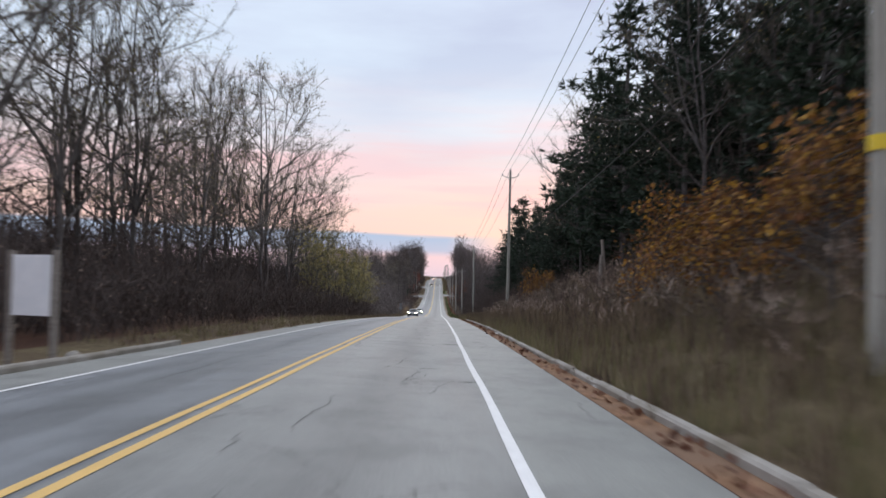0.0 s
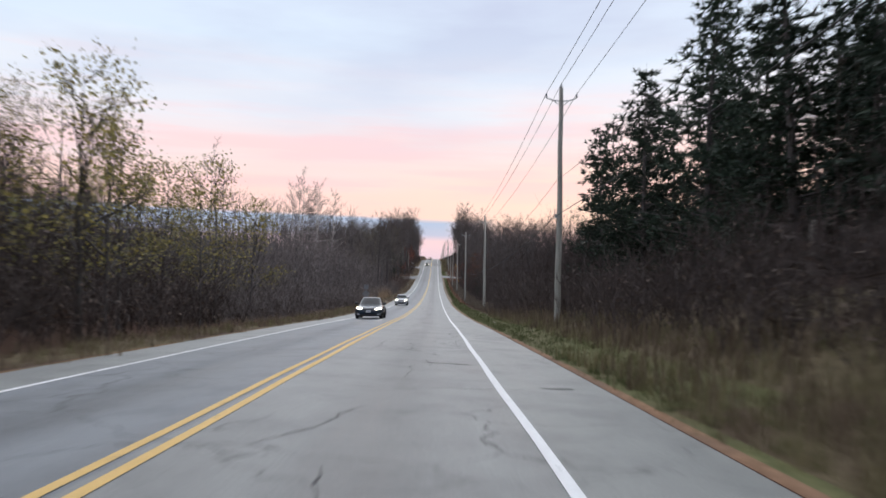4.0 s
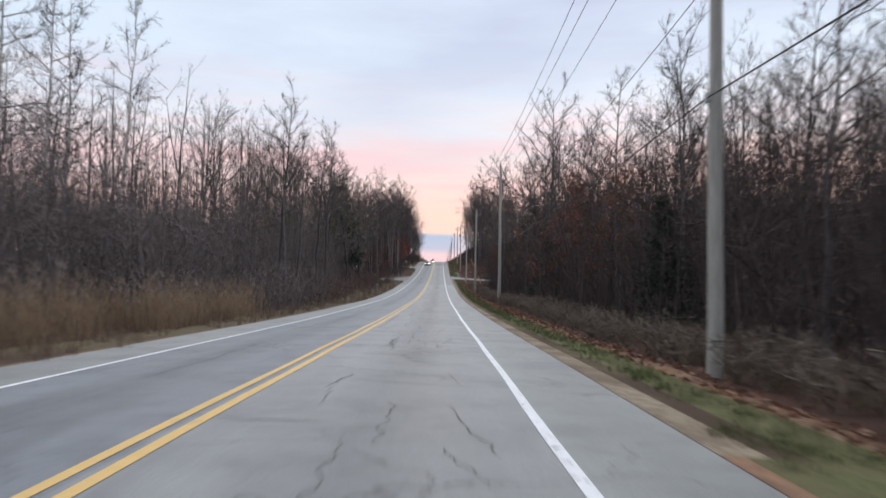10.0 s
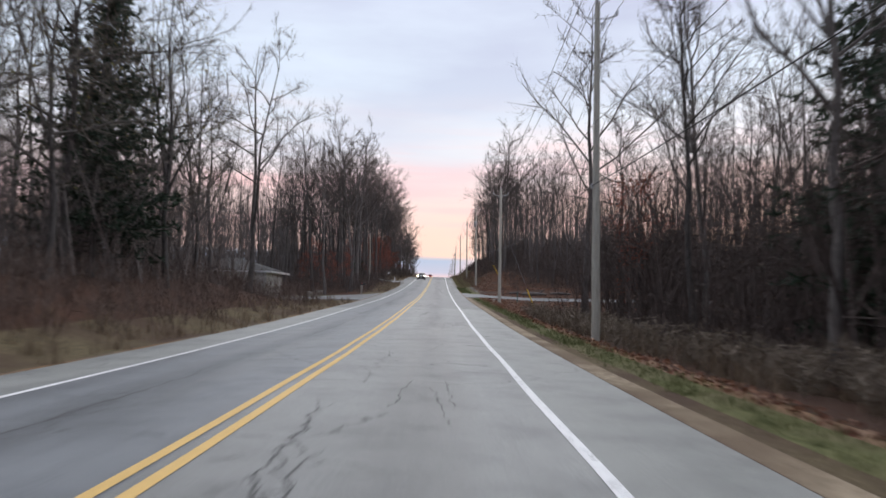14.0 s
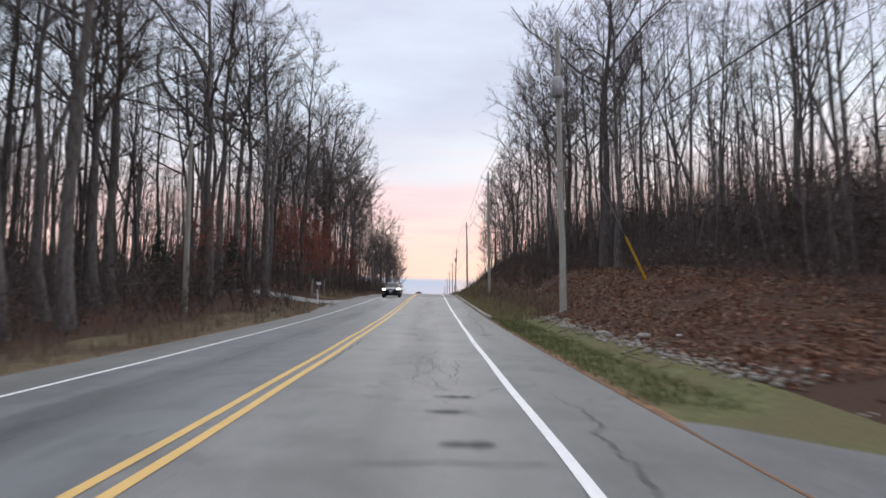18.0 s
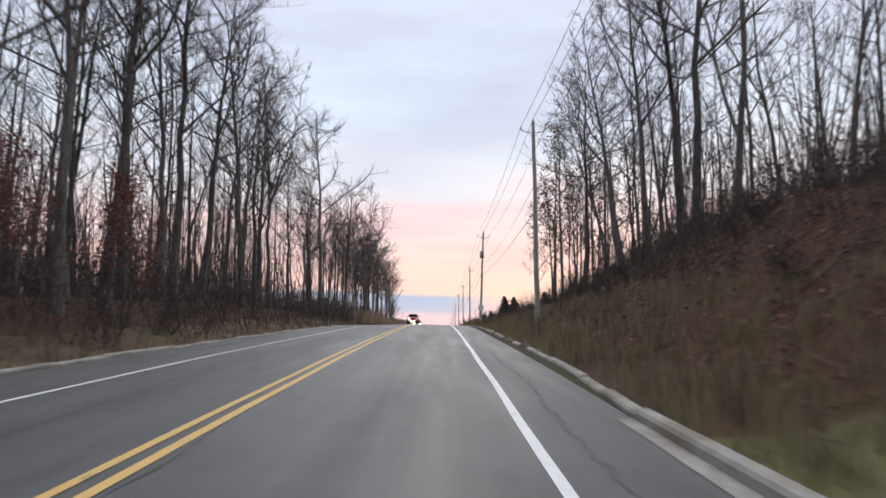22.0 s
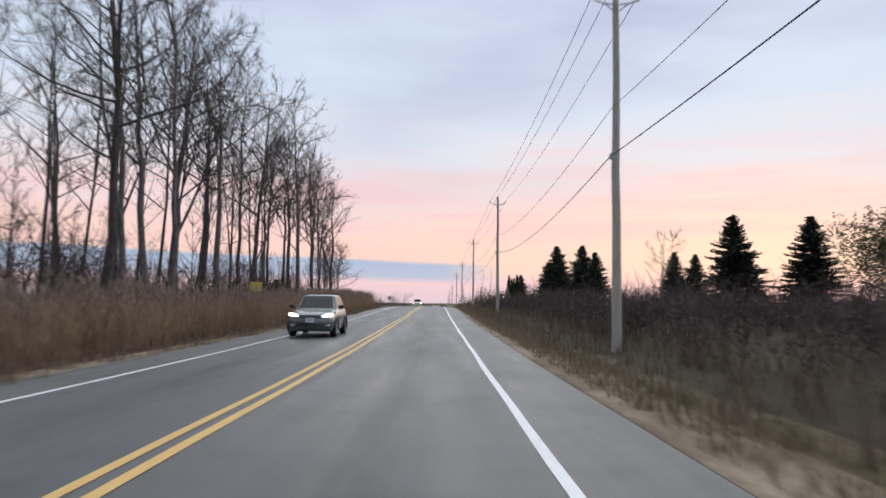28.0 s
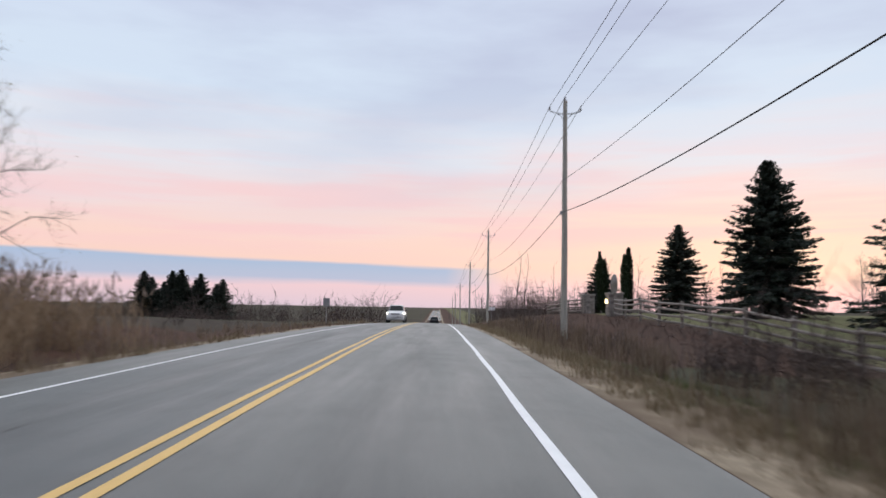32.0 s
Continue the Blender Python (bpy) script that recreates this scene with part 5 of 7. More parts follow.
# woods behind the front rows, joined
BACK_TREES = []
for i in range(5):
    w_, f_, t_ = grow_tree(420 + i, H=21.0, r0=0.18, first=0.36, limbs=15, spread=0.72, reach=0.28, subs=8, twigs=8, crook=0.06, simple=True, fork=i % 2)
    BACK_TREES.append([(*w_.arrays(), 0), (*f_.arrays(), 1)])
for (lo, hi), places in BACK.items():
    woods("woods_edge", BACK_TREES, places, lo, hi, RNG, "bare woods just behind the roadside trees", "woods", [BARK, TWIG])
LEAN_TREES = []
for i in range(6):
    w_, f_, t_ = grow_tree(400 + i, H=20.0, r0=0.19, first=0.34, limbs=12, spread=0.7, reach=0.26, subs=5, twigs=5, crook=0.06, simple=True, fork=i % 2)
    LEAN_TREES.append([(*w_.arrays(), 0), (*f_.arrays(), 1)])
P = scatter(RNG, 24, -48, -22, 20, 135, 4) + scatter(RNG, 40, -70, -32, 135, 268, 3.6) + scatter(RNG, 80, -52, -21, 262, 350, 3)
P2 = scatter(RNG, 40, -60, -31, 345, 400, 3.2) + scatter(RNG, 210, -62, -22, 398, 560, 2.6) + scatter(RNG, 30, -40, -25, 560, 640, 3.4)
P3 = scatter(RNG, 60, 22, 55, 150, 275, 3.4) + scatter(RNG, 70, 24, 60, 270, 350, 3.4) + scatter(RNG, 50, 34, 66, 345, 396, 3) + scatter(RNG, 120, 25, 64, 396, 548, 3)
low = [p for p in P + P3 if 130 < p[1] < 275]
tall = [p for p in P + P2 + P3 if not 130 < p[1] < 275]
woods("woods", LEAN_TREES, tall, 0.85, 1.1, RNG, "deep bare woods behind the roadside trees", "woods", [BARK, TWIG])
woods("young_woods", LEAN_TREES, low, 0.45, 0.62, RNG, "low bare woods behind the roadside brush", "woods", [BARK, TWIG])
FAR_TREES = []
for i in range(4):
    w_, f_, t_ = grow_tree(440 + i, H=20.0, r0=0.22, first=0.2, limbs=9, spread=0.5, reach=0.3, subs=3, twigs=4, crook=0.05, simple=True)
    FAR_TREES.append([(*w_.arrays(), 0), (*f_.arrays(), 1)])
FAR = scatter(RNG, 150, -500, 420, 1150, 1500, 7) + scatter(RNG, 60, -190, -60, 850, 930, 5) + scatter(RNG, 22, -62, -14, 900, 960, 4) + scatter(RNG, 90, 12, 80, 770, 960, 4)
woods("far_woods", FAR_TREES, FAR, 0.3, 0.62, RNG, "distant bare woods along the skyline", "woods", [BARK, TWIG])


def brush_kind(seed, H=2.5, n=9, leaf=22, twigs=9, thick=1.0):
    """A thicket clump: arching stems with side twigs and some dead leaves."""
    rng = np.random.default_rng(seed)
    P, Q, R, P2, Q2 = [], [], [], [], []
    for _ in range(n):
        a, s = rng.uniform(0, 6.28), rng.uniform(0.15, 0.75)
        o = np.array([rng.normal(0, 0.3), rng.normal(0, 0.3), -0.05])
        d = unit(np.array([math.cos(a) * s, math.sin(a) * s, 1.0]))
        L = H * rng.uniform(0.6, 1.1)
        P.append(o), Q.append(o + d * L), R.append(0.016)
        for _ in range(twigs):
            u = rng.uniform(0.15, 0.95)
            e = unit(d + rng.normal(0, 0.6, 3))
            P2.append(o + d * L * u), Q2.append(o + d * L * u + e * L * rng.uniform(0.15, 0.42))
    out = [(*spikes(P, Q, R), 0), (*blades(P2, Q2, 0.011 * thick, rng), 0)]
    Q = Q + Q2
    if leaf:
        Q = np.array(Q)
        c = Q[rng.integers(0, len(Q), leaf)] * rng.uniform(0.35, 1, (leaf, 1)) + rng.normal(0, 0.15, (leaf, 3))
        c[:, 2] = np.abs(c[:, 2])
        out.append((*leaves(c, 0.095 * thick, rng), 1))
    return out


def sapling_kind(seed):
    """A clump of thin straight stems with fine side twigs."""
    rng = np.random.default_rng(seed)
    P, Q, P2, Q2 = [], [], [], []
    for _ in range(5):
        o = np.array([rng.normal(0, 0.7), rng.normal(0, 0.7), -0.05])
        L = rng.uniform(4.5, 8.0)
        d = unit(np.array([rng.normal(0, 0.2), rng.normal(0, 0.2), 1.0]))
        P.append(o), Q.append(o + d * L)
        for _ in range(17):
            u = rng.uniform(0.2, 0.97)
            e = unit(d * 0.8 + rng.normal(0, 0.5, 3) + (0, 0, 0.2))
            P2.append(o + d * L * u), Q2.append(o + d * L * u + e * rng.uniform(0.5, 1.5) * (1.15 - u))
    return [(*spikes(P, Q, 0.034), 0), (*blades(P2, Q2, 0.012, rng), 0)]


def tall_brush_kind(seed, side=11, fine=3, thick=1.0):
    """A clump of tall, much-branched brush: stems, side branches and fine twigs, with a few dead leaves."""
    rng = np.random.default_rng(seed)
    P, Q, P2, Q2, P3, Q3 = [], [], [], [], [], []
    for _ in range(7):
        o = np.array([rng.normal(0, 0.5), rng.normal(0, 0.5), -0.05])
        L = rng.uniform(3.5, 7.5)
        d = unit(np.array([rng.normal(0, 0.16), rng.normal(0, 0.16), 1.0]))
        P.append(o), Q.append(o + d * L)
        for _ in range(side):
            u = rng.uniform(0.06, 0.96)
            e = unit(d * 0.7 + rng.normal(0, 0.55, 3))
            l = rng.uniform(0.5, 1.8) * (1.2 - 0.7 * u)
            a = o + d * L * u
            P2.append(a), Q2.append(a + e * l)
            for _ in range(fine):
                w = rng.uniform(0.2, 1)
                f = unit(e + rng.normal(0, 0.6, 3))
                P3.append(a + e * l * w), Q3.append(a + e * l * w + f * rng.uniform(0.2, 0.6))
    c = np.array(Q3)[rng.integers(0, len(Q3), 16)]
    c[:, 2] = np.abs(c[:, 2])
    return [(*spikes(P, Q, 0.035), 0), (*blades(P2, Q2, 0.011 * thick, rng), 0), (*blades(P3, Q3, 0.009 * thick, rng), 0), (*leaves(c, 0.11, rng), 1)]


TALL = [tall_brush_kind(540 + i) for i in range(7)]
FAR_KINDS[id(TALL)] = [tall_brush_kind(570 + i, 11, 1, 2.1) for i in range(5)]
BR = [brush_kind(500 + i) for i in range(7)]
FAR_KINDS[id(BR)] = [brush_kind(510 + i, 2.5, 6, 8, 6, 1.7) for i in range(5)]
P = scatter(RNG, 330, -15, -8.2, 10, 80, 0.5) + scatter(RNG, 190, -16, -8.2, 80, 128, 0.5)
woods("thicket_left", BR, P, 0.85, 1.6, RNG, "dense dark leafless thicket behind the verge", "thicket", [BRUSH, LEAF_BROWN])
P = (scatter(RNG, 170, -16, -8.2, 128, 180, 0.5) + scatter(RNG, 320, -18, -7, 180, 270, 0.5, lambda x, y: not (x > -12.4 and 205 < y < 252)))
woods("thicket_left", BR, P, 0.85, 1.6, RNG, "dense grey-brown leafless thicket behind the verge", "thicket", [GREY_BRUSH, LEAF_BROWN])
P = scatter(RNG, 520, -16.5, -7.0, 262, 354, 0.4, free)
woods("thicket_left", BR, P, 0.4, 0.85, RNG, "russet leafless brush on the bank under the trees", "thicket", [RUSSET, LEAF_BROWN])
P = (scatter(RNG, 90, -30, -12, 385, 440, 0.8, free) + scatter(RNG, 560, -22, -7.8, 392, 566, 0.5, free)
     + scatter(RNG, 90, -26, -14, 566, 690, 0.8))
woods("thicket_left", BR, P, 0.7, 1.4, RNG, "brown leafless thicket under the trees", "thicket", [BRUSH, LEAF_BROWN])
P = scatter(RNG, 260, 7.6, 14, 4, 78, 0.4)
woods("thicket_right", BR, P, 0.4, 0.8, RNG, "russet roadside brush with dead leaves", "thicket", [RUSSET, LEAF_BROWN])
P = (scatter(RNG, 240, 8.4, 17, 76, 150, 0.5) + scatter(RNG, 170, 8.4, 12.8, 88, 150, 0.4) + scatter(RNG, 70, 8.0, 13, 138, 170, 0.5) + scatter(RNG, 560, 10.2, 19, 150, 345, 0.5, free))
woods("thicket_right", BR, P, 0.55, 1.25, RNG, "dense brown thicket with dead leaves behind the verge", "thicket", [BRUSH, LEAF_BROWN])
P = scatter(RNG, 420, 9.2, 18, 486, 560, 0.4) + scatter(RNG, 420, 10.0, 17, 436, 505, 0.35) + scatter(RNG, 240, 12.6, 25, 395, 432, 0.45, free) + scatter(RNG, 260, 13.5, 26, 405, 552, 0.6, free) + scatter(RNG, 330, 14, 20, 410, 545, 0.4, free)
woods("thicket_right", BR, P, 0.4, 0.8, RNG, "brown thicket on the wooded bank", "thicket", [BRUSH, LEAF_BROWN])
P = scatter(RNG, 130, 10, 40, 386, 396, 0.4)
woods("thicket_right", BR, P, 0.2, 0.5, RNG, "low dark brush beside the driveway", "thicket", [BRUSH, LEAF_BROWN])
P = scatter(RNG, 900, 8.6, 21, 558, 690, 0.3) + scatter(RNG, 700, 19, 46, 556, 692, 0.5)
woods("field_scrub", BR, P, 0.55, 1.0, RNG, "dark brown knee-high scrub across the field", "scrub", [BRUSH, LEAF_BROWN])
P = scatter(RNG, 130, 7.6, 14.6, 690, 724, 0.5) + scatter(RNG, 60, 9, 14.5, 724, 745, 0.5)
woods("field_scrub", BR, P, 0.18, 0.38, RNG, "low dark weeds before the rail fence", "scrub", [BRUSH, LEAF_BROWN])
P = scatter(RNG, 130, 8.5, 26, 752, 830, 0.8)
woods("thicket_far", BR, P, 0.8, 1.7, RNG, "brown roadside thicket beyond the gate", "thicket", [BRUSH, LEAF_BROWN])
P = scatter(RNG, 260, -170, -9, 800, 905, 1.5)
woods("hedge_far", BR, P, 1.2, 2.6, RNG, "low brown hedge and brush across the far field", "hedge", [BRUSH, LEAF_BROWN])
P = scatter(RNG, 420, -60, -9, 694, 810, 0.8)
woods("field_scrub", BR, P, 0.25, 0.5, RNG, "low brown scrub along the open field", "scrub", [BRUSH, LEAF_BROWN])


def crown_kind(seed, wide=0.34, limbs=18, twigs=150, thick=1.0, stems=2, low=0.15):
    """A bushy bare tree one metre high, to be scaled: leaning stems, limbs that fill a rounded crown, fine twigs."""
    rng = np.random.default_rng(seed)
    o = np.stack([rng.normal(0, 0.05, stems), rng.normal(0, 0.05, stems), np.full(stems, -0.01)], 1)
    q = o + np.stack([rng.normal(0, 0.12, stems), rng.normal(0, 0.12, stems), rng.uniform(0.7, 0.98, stems)], 1)
    i = rng.integers(0, stems, limbs)
    a = o[i] + (q[i] - o[i]) * rng.uniform(low, 0.85, (limbs, 1))
    d = rng.normal(size=(limbs, 3))
    d /= np.linalg.norm(d, axis=1)[:, None]
    b = (0, 0, 0.56) + d * (wide, wide, 0.42) * rng.uniform(0.7, 1.0, (limbs, 1))
    b[:, 2] = np.maximum(b[:, 2], a[:, 2] * 0.8)
    k = rng.integers(0, limbs, twigs)
    p = a[k] + (b[k] - a[k]) * rng.uniform(0.3, 1.0, (twigs, 1))
    e = (b[k] - a[k]) / (np.linalg.norm(b[k] - a[k], axis=1)[:, None] + 1e-6) + rng.normal(0, 0.55, (twigs, 3)) + (0, 0, 0.3)
    e /= np.linalg.norm(e, axis=1)[:, None]
    return [(*spikes(o, q, 0.0075), 0), (*blades(a, b, 0.0021 * thick, rng), 0), (*blades(p, p + e * rng.uniform(0.06, 0.17, (twigs, 1)), 0.0011 * thick, rng), 0)]


def wood_height(x, y):
    """How high the young wood stands: low along the first slope, taller towards the driveways."""
    return np.interp(y, [10, 105, 130, 190, 225, 250, 275, 345], [8.5, 8.5, 9.6, 10.3, 10.3, 10.3, 9.0, 8.5]) if x < 0 else np.interp(y, [10, 140, 152, 190, 215, 250, 275, 345], [9.5, 10.0, 9.5, 9.5, 10.0, 10.5, 10.5, 9.5])


HEDGE = [crown_kind(640 + i, wide=0.52, limbs=26, twigs=330, thick=7.0, stems=5, low=0.05) for i in range(6)]
P = scatter(RNG, 120, 8.1, 10.6, 150, 200, 0.45) + scatter(RNG, 420, 7.75, 10.6, 200, 344, 0.42, free)
woods("tan_hedge", HEDGE, P, 0.75, 1.45, RNG, "tan-brown rounded brush along the foot of the wood", "brush", [TAN_BRUSH], 99.0)
P = scatter(RNG, 130, 8.2, 12.5, 6, 78, 0.6)
woods("tan_hedge", HEDGE, P, 0.9, 1.7, RNG, "tan-brown rounded brush on the first bank", "brush", [TAN_BRUSH], 99.0)
P = scatter(RNG, 150, 9.5, 15, 436, 560, 0.6)
woods("bank_brush", HEDGE, P, 0.6, 1.2, RNG, "dark rounded brush on the upper bank", "brush", [BRUSH], 99.0)
P = scatter(RNG, 110, -16, -10.5, 585, 694, 0.8) + scatter(RNG, 240, 9.6, 22, 560, 690, 0.7)
woods("field_brush", HEDGE, P, 1.0, 1.7, RNG, "dark rounded brush over the field edge", "brush", [BRUSH], 99.0)
BUSHY = [crown_kind(580 + i, limbs=22, twigs=260) for i in range(8)]
DENSE = [crown_kind(600 + i, limbs=18, twigs=130, thick=2.4) for i in range(6)]
FAR_KINDS[id(BUSHY)] = DENSE
P = scatter(RNG, 210, -20, -12, 130, 270, 0.8) + scatter(RNG, 110, -20, -12, 268, 352, 1.0, free)
woods("understory_left", TALL, P, 0.55, 0.9, RNG, "tangled brown understory filling the wood", "understory", [GREY_BRUSH, LEAF_BROWN])
P = scatter(RNG, 170, -24, -13, 12, 130, 1.0)
woods("understory_left", TALL, P, 0.5, 0.75, RNG, "tangled brown understory filling the wood", "understory", [BRUSH, LEAF_BROWN])
P = scatter(RNG, 330, 11, 20, 150, 346, 0.8, free) + scatter(RNG, 100, 22, 40, 345, 398, 0.9, free)
woods("understory_right", TALL, P, 0.6, 1.0, RNG, "tangled dark understory filling the wood", "understory", [BRUSH, LEAF_BROWN])
P = scatter(RNG, 200, 13, 30, 10, 150, 1.0)
woods("understory_right", TALL, P, 0.7, 1.2, RNG, "tangled dark understory filling the wood", "understory", [BRUSH, LEAF_BROWN])
P = scatter(RNG, 420, -23, -12.5, 130, 352, 1.5, free) + scatter(RNG, 1000, -64, -22, 130, 352, 2.2, free)
woods("young_wood_left", BUSHY, P, 0.55, 1.22, RNG, "dense bushy bare young trees with rounded crowns", "woods", [GREY_BRUSH], 22.0, wood_height)
P = scatter(RNG, 980, -58, -14.5, 10, 134, 1.2)
woods("young_wood_left", DENSE, P, 0.62, 1.05, RNG, "dense low bare wood behind the roadside trees", "woods", [BRUSH], size=wood_height)
P = scatter(RNG, 560, 11.5, 23, 148, 346, 1.3, free) + scatter(RNG, 1250, 22, 64, 140, 346, 1.8, free) + scatter(RNG, 240, 18, 50, 10, 150, 2.2)
woods("young_wood_right", BUSHY, P, 0.55, 1.2, RNG, "dense bushy bare young trees with rounded crowns", "woods", [BRUSH], 22.0, wood_height)
P = scatter(RNG, 260, 28, 75, 340, 400, 1.8, free) + scatter(RNG, 120, -72, -33, 345, 400, 2.0)
woods("deep_wood", DENSE, P, 7.0, 11.0, RNG, "crowded dark trees deep in the wood", "woods", [BRUSH])
P = scatter(RNG, 190, -40, -13.5, 572, 692, 1.3) + scatter(RNG, 320, 16, 55, 470, 545, 1.4, free) + scatter(RNG, 350, -60, -18, 398, 566, 1.6, free) + scatter(RNG, 520, 15, 50, 394, 470, 1.2, free)
woods("deep_wood_bank", BUSHY, P, 3.8, 7.8, RNG, "crowded bushy saplings on top of the bank", "woods", [BRUSH], 18.5)
P = scatter(RNG, 130, -30, -11.5, 590, 693, 1.0)
woods("low_wood_left", DENSE, P, 2.6, 4.6, RNG, "low dark brush behind the reeds", "brush", [BRUSH])
P = scatter(RNG, 230, -230, -26, 835, 960, 3.0) + scatter(RNG, 14, -27, -15, 860, 900, 2.0) + scatter(RNG, 110, 16, 70, 788, 880, 2.0)
woods("deep_wood_far", DENSE, P, 5.0, 9.5, RNG, "far brown tree line across the fields", "woods", [BRUSH])
SAP = [sapling_kind(560 + i) for i in range(6)]
P = scatter(RNG, 200, -26, -11, 135, 352, 0.8, free) + scatter(RNG, 60, -26, -12, 12, 130, 0.8)
woods("sapling_wood_left", SAP, P, 0.6, 1.0, RNG, "dense thin bare saplings behind the brush", "saplings", [GREY_BRUSH])
P = scatter(RNG, 330, 10.5, 26, 150, 346, 0.8, free)
woods("sapling_wood_right", SAP, P, 0.7, 1.15, RNG, "dense thin bare saplings behind the brush", "saplings", [BRUSH])
P = scatter(RNG, 130, -48, -16, 484, 566, 1.5) + scatter(RNG, 60, -48, -20, 398, 450, 1.6, free)
woods("slender_trees_left", SAP, P, 1.6, 2.4, RNG, "slender bare trees crowding behind the roadside trunks", "woods", [BARK])
P = scatter(RNG, 190, 17, 48, 396, 530, 1.4, free)
woods("slender_trees_right", SAP, P, 1.5, 2.2, RNG, "slender bare trees crowding on the bank", "woods", [BARK])
P = scatter(RNG, 300, -40, -16, 396, 566, 1.0, free) + scatter(RNG, 300, 15.5, 38, 398, 535, 0.9, free) + scatter(RNG, 100, -34, -17, 566, 650, 1.0)
woods("understory_deep", BR, P, 0.9, 1.8, RNG, "brown saplings and brush under the tall trees", "understory", [BRUSH, LEAF_BROWN])


def tuft_kind(seed, n, H, w, spread=0.5):
    rng = np.random.default_rng(seed)
    a = rng.uniform(0, 6.28, n)
    o = np.stack([rng.normal(0, 0.13, n), rng.normal(0, 0.13, n), np.full(n, -0.03)], 1)
    q = o + np.stack([np.cos(a) * spread, np.sin(a) * spread, np.ones(n)], 1) * (H * rng.uniform(0.5, 1.1, n))[:, None] * np.stack([rng.uniform(0, 1, n)] * 2 + [np.ones(n)], 1)
    s = np.stack([-np.sin(a), np.cos(a), np.zeros(n)], 1) * w
    V = np.stack([o - s, o + s, q], 1).reshape(-1, 3)
    return [(V, np.arange(3 * n).reshape(-1, 3), 0)]


TUFTS = [tuft_kind(600 + i, 16, 0.28, 0.012) for i in range(4)]
WEEDS = [tuft_kind(620 + i, 13, 0.75, 0.015, 0.35) for i in range(4)]
P = (scatter(RNG, 2000, 5.4, 7.4, 92, 214, 0.04) + scatter(RNG, 2000, 5.85, 6.95, 212, 372, 0.04) + scatter(RNG, 350, 5.6, 7.2, 418, 445, 0.05) + scatter(RNG, 1300, 6.0, 7.8, 565, 690, 0.05)
     + scatter(RNG, 250, -24, -10, 360, 362, 0.05))
woods("grass_verge", TUFTS, P, 0.45, 1.0, RNG, "short green grass along the verge", "grass", [GRASS_GREEN])
P = scatter(RNG, 1500, 5.1, 6.6, 391, 418, 0.03)
woods("grass_verge", TUFTS, P, 0.4, 0.75, RNG, "short mown green grass beside the shoulder", "grass", [GRASS_GREEN])
P = (scatter(RNG, 700, 5.7, 9.5, 5, 100, 0.05) + scatter(RNG, 300, 7.3, 9.5, 100, 150, 0.05) + scatter(RNG, 700, 8.0, 10.5, 150, 345, 0.05, free) + scatter(RNG, 700, 5.9, 9.5, 415, 572, 0.05)
     + scatter(RNG, 1100, 6.1, 10.5, 556, 740, 0.05))
P += scatter(RNG, 500, 8.4, 10.4, 165, 345, 0.05, free) + scatter(RNG, 500, 7.6, 12.5, 138, 172, 0.05)
woods("dry_weeds", WEEDS, P, 0.6, 1.4, RNG, "tall dry brown weeds beside the shoulder", "weeds", [GRASS_DRY])
P = (scatter(RNG, 700, -8, -4.9, 22, 270, 0.05) + scatter(RNG, 700, -9, -5, 268, 440, 0.05, free) + scatter(RNG, 700, -11, -6.2, 455, 566, 0.05)
     + scatter(RNG, 700, -9, -4.8, 566, 760, 0.05))
woods("dry_weeds", WEEDS, P, 0.45, 1.0, RNG, "dry brown weeds beside the shoulder", "weeds", [GRASS_DRY])


P = (scatter(RNG, 4200, 5.75, 10.5, 2, 76, 0.03) + scatter(RNG, 900, 5.6, 9.6, 76, 104, 0.04) + scatter(RNG, 700, 7.2, 9.8, 104, 150, 0.04) + scatter(RNG, 1300, 5.3, 7.6, 416, 476, 0.05) + scatter(RNG, 2600, 5.75, 10.0, 474, 572, 0.03))
woods("olive_grass", WEEDS, P, 0.35, 0.8, RNG, "olive and tan grass on the foot of the bank", "grass", [GRASS_OLIVE])

P = scatter(RNG, 2600, 5.45, 6.7, 548, 745, 0.03) + scatter(RNG, 500, -5.6, -5.0, 566, 700, 0.03)
woods("tan_grass", TUFTS, P, 0.7, 1.5, RNG, "short tan grass at the edge of the shoulder", "grass", [GRASS_TAN])
P = scatter(RNG, 1200, -8.2, -5.3, 22, 200, 0.05)
woods("olive_grass", WEEDS, P, 0.3, 0.7, RNG, "olive and tan grass along the far verge", "grass", [GRASS_OLIVE])


def reed_kind(seed):
    rng = np.random.default_rng(seed)
    n = 22
    o = np.stack([rng.normal(0, 0.3, n), rng.normal(0, 0.3, n), np.full(n, -0.05)], 1)
    q = o + np.stack([rng.normal(0, 0.12, n), rng.normal(0, 0.12, n), rng.uniform(1.5, 2.3, n)], 1)
    V, F = spikes(o, q, 0.011)
    k = 12
    b = o[:k] + (q[:k] - o[:k]) * 0.9
    V2, F2 = spikes(b, b + np.stack([rng.normal(0, 0.09, k), rng.normal(0, 0.09, k), rng.uniform(0.22, 0.36, k)], 1), 0.035)
    c = (o[:, None] + (q - o)[:, None] * rng.uniform(0.1, 0.75, (n, 3, 1))).reshape(-1, 3)
    e = c + np.stack([rng.normal(0, 0.16, 3 * n), rng.normal(0, 0.16, 3 * n), rng.uniform(0.2, 0.6, 3 * n)], 1)
    V3, F3 = blades(c, e, 0.014, rng)
    return [(V, F, 0), (V2, F2, 1), (V3, F3, 0)]


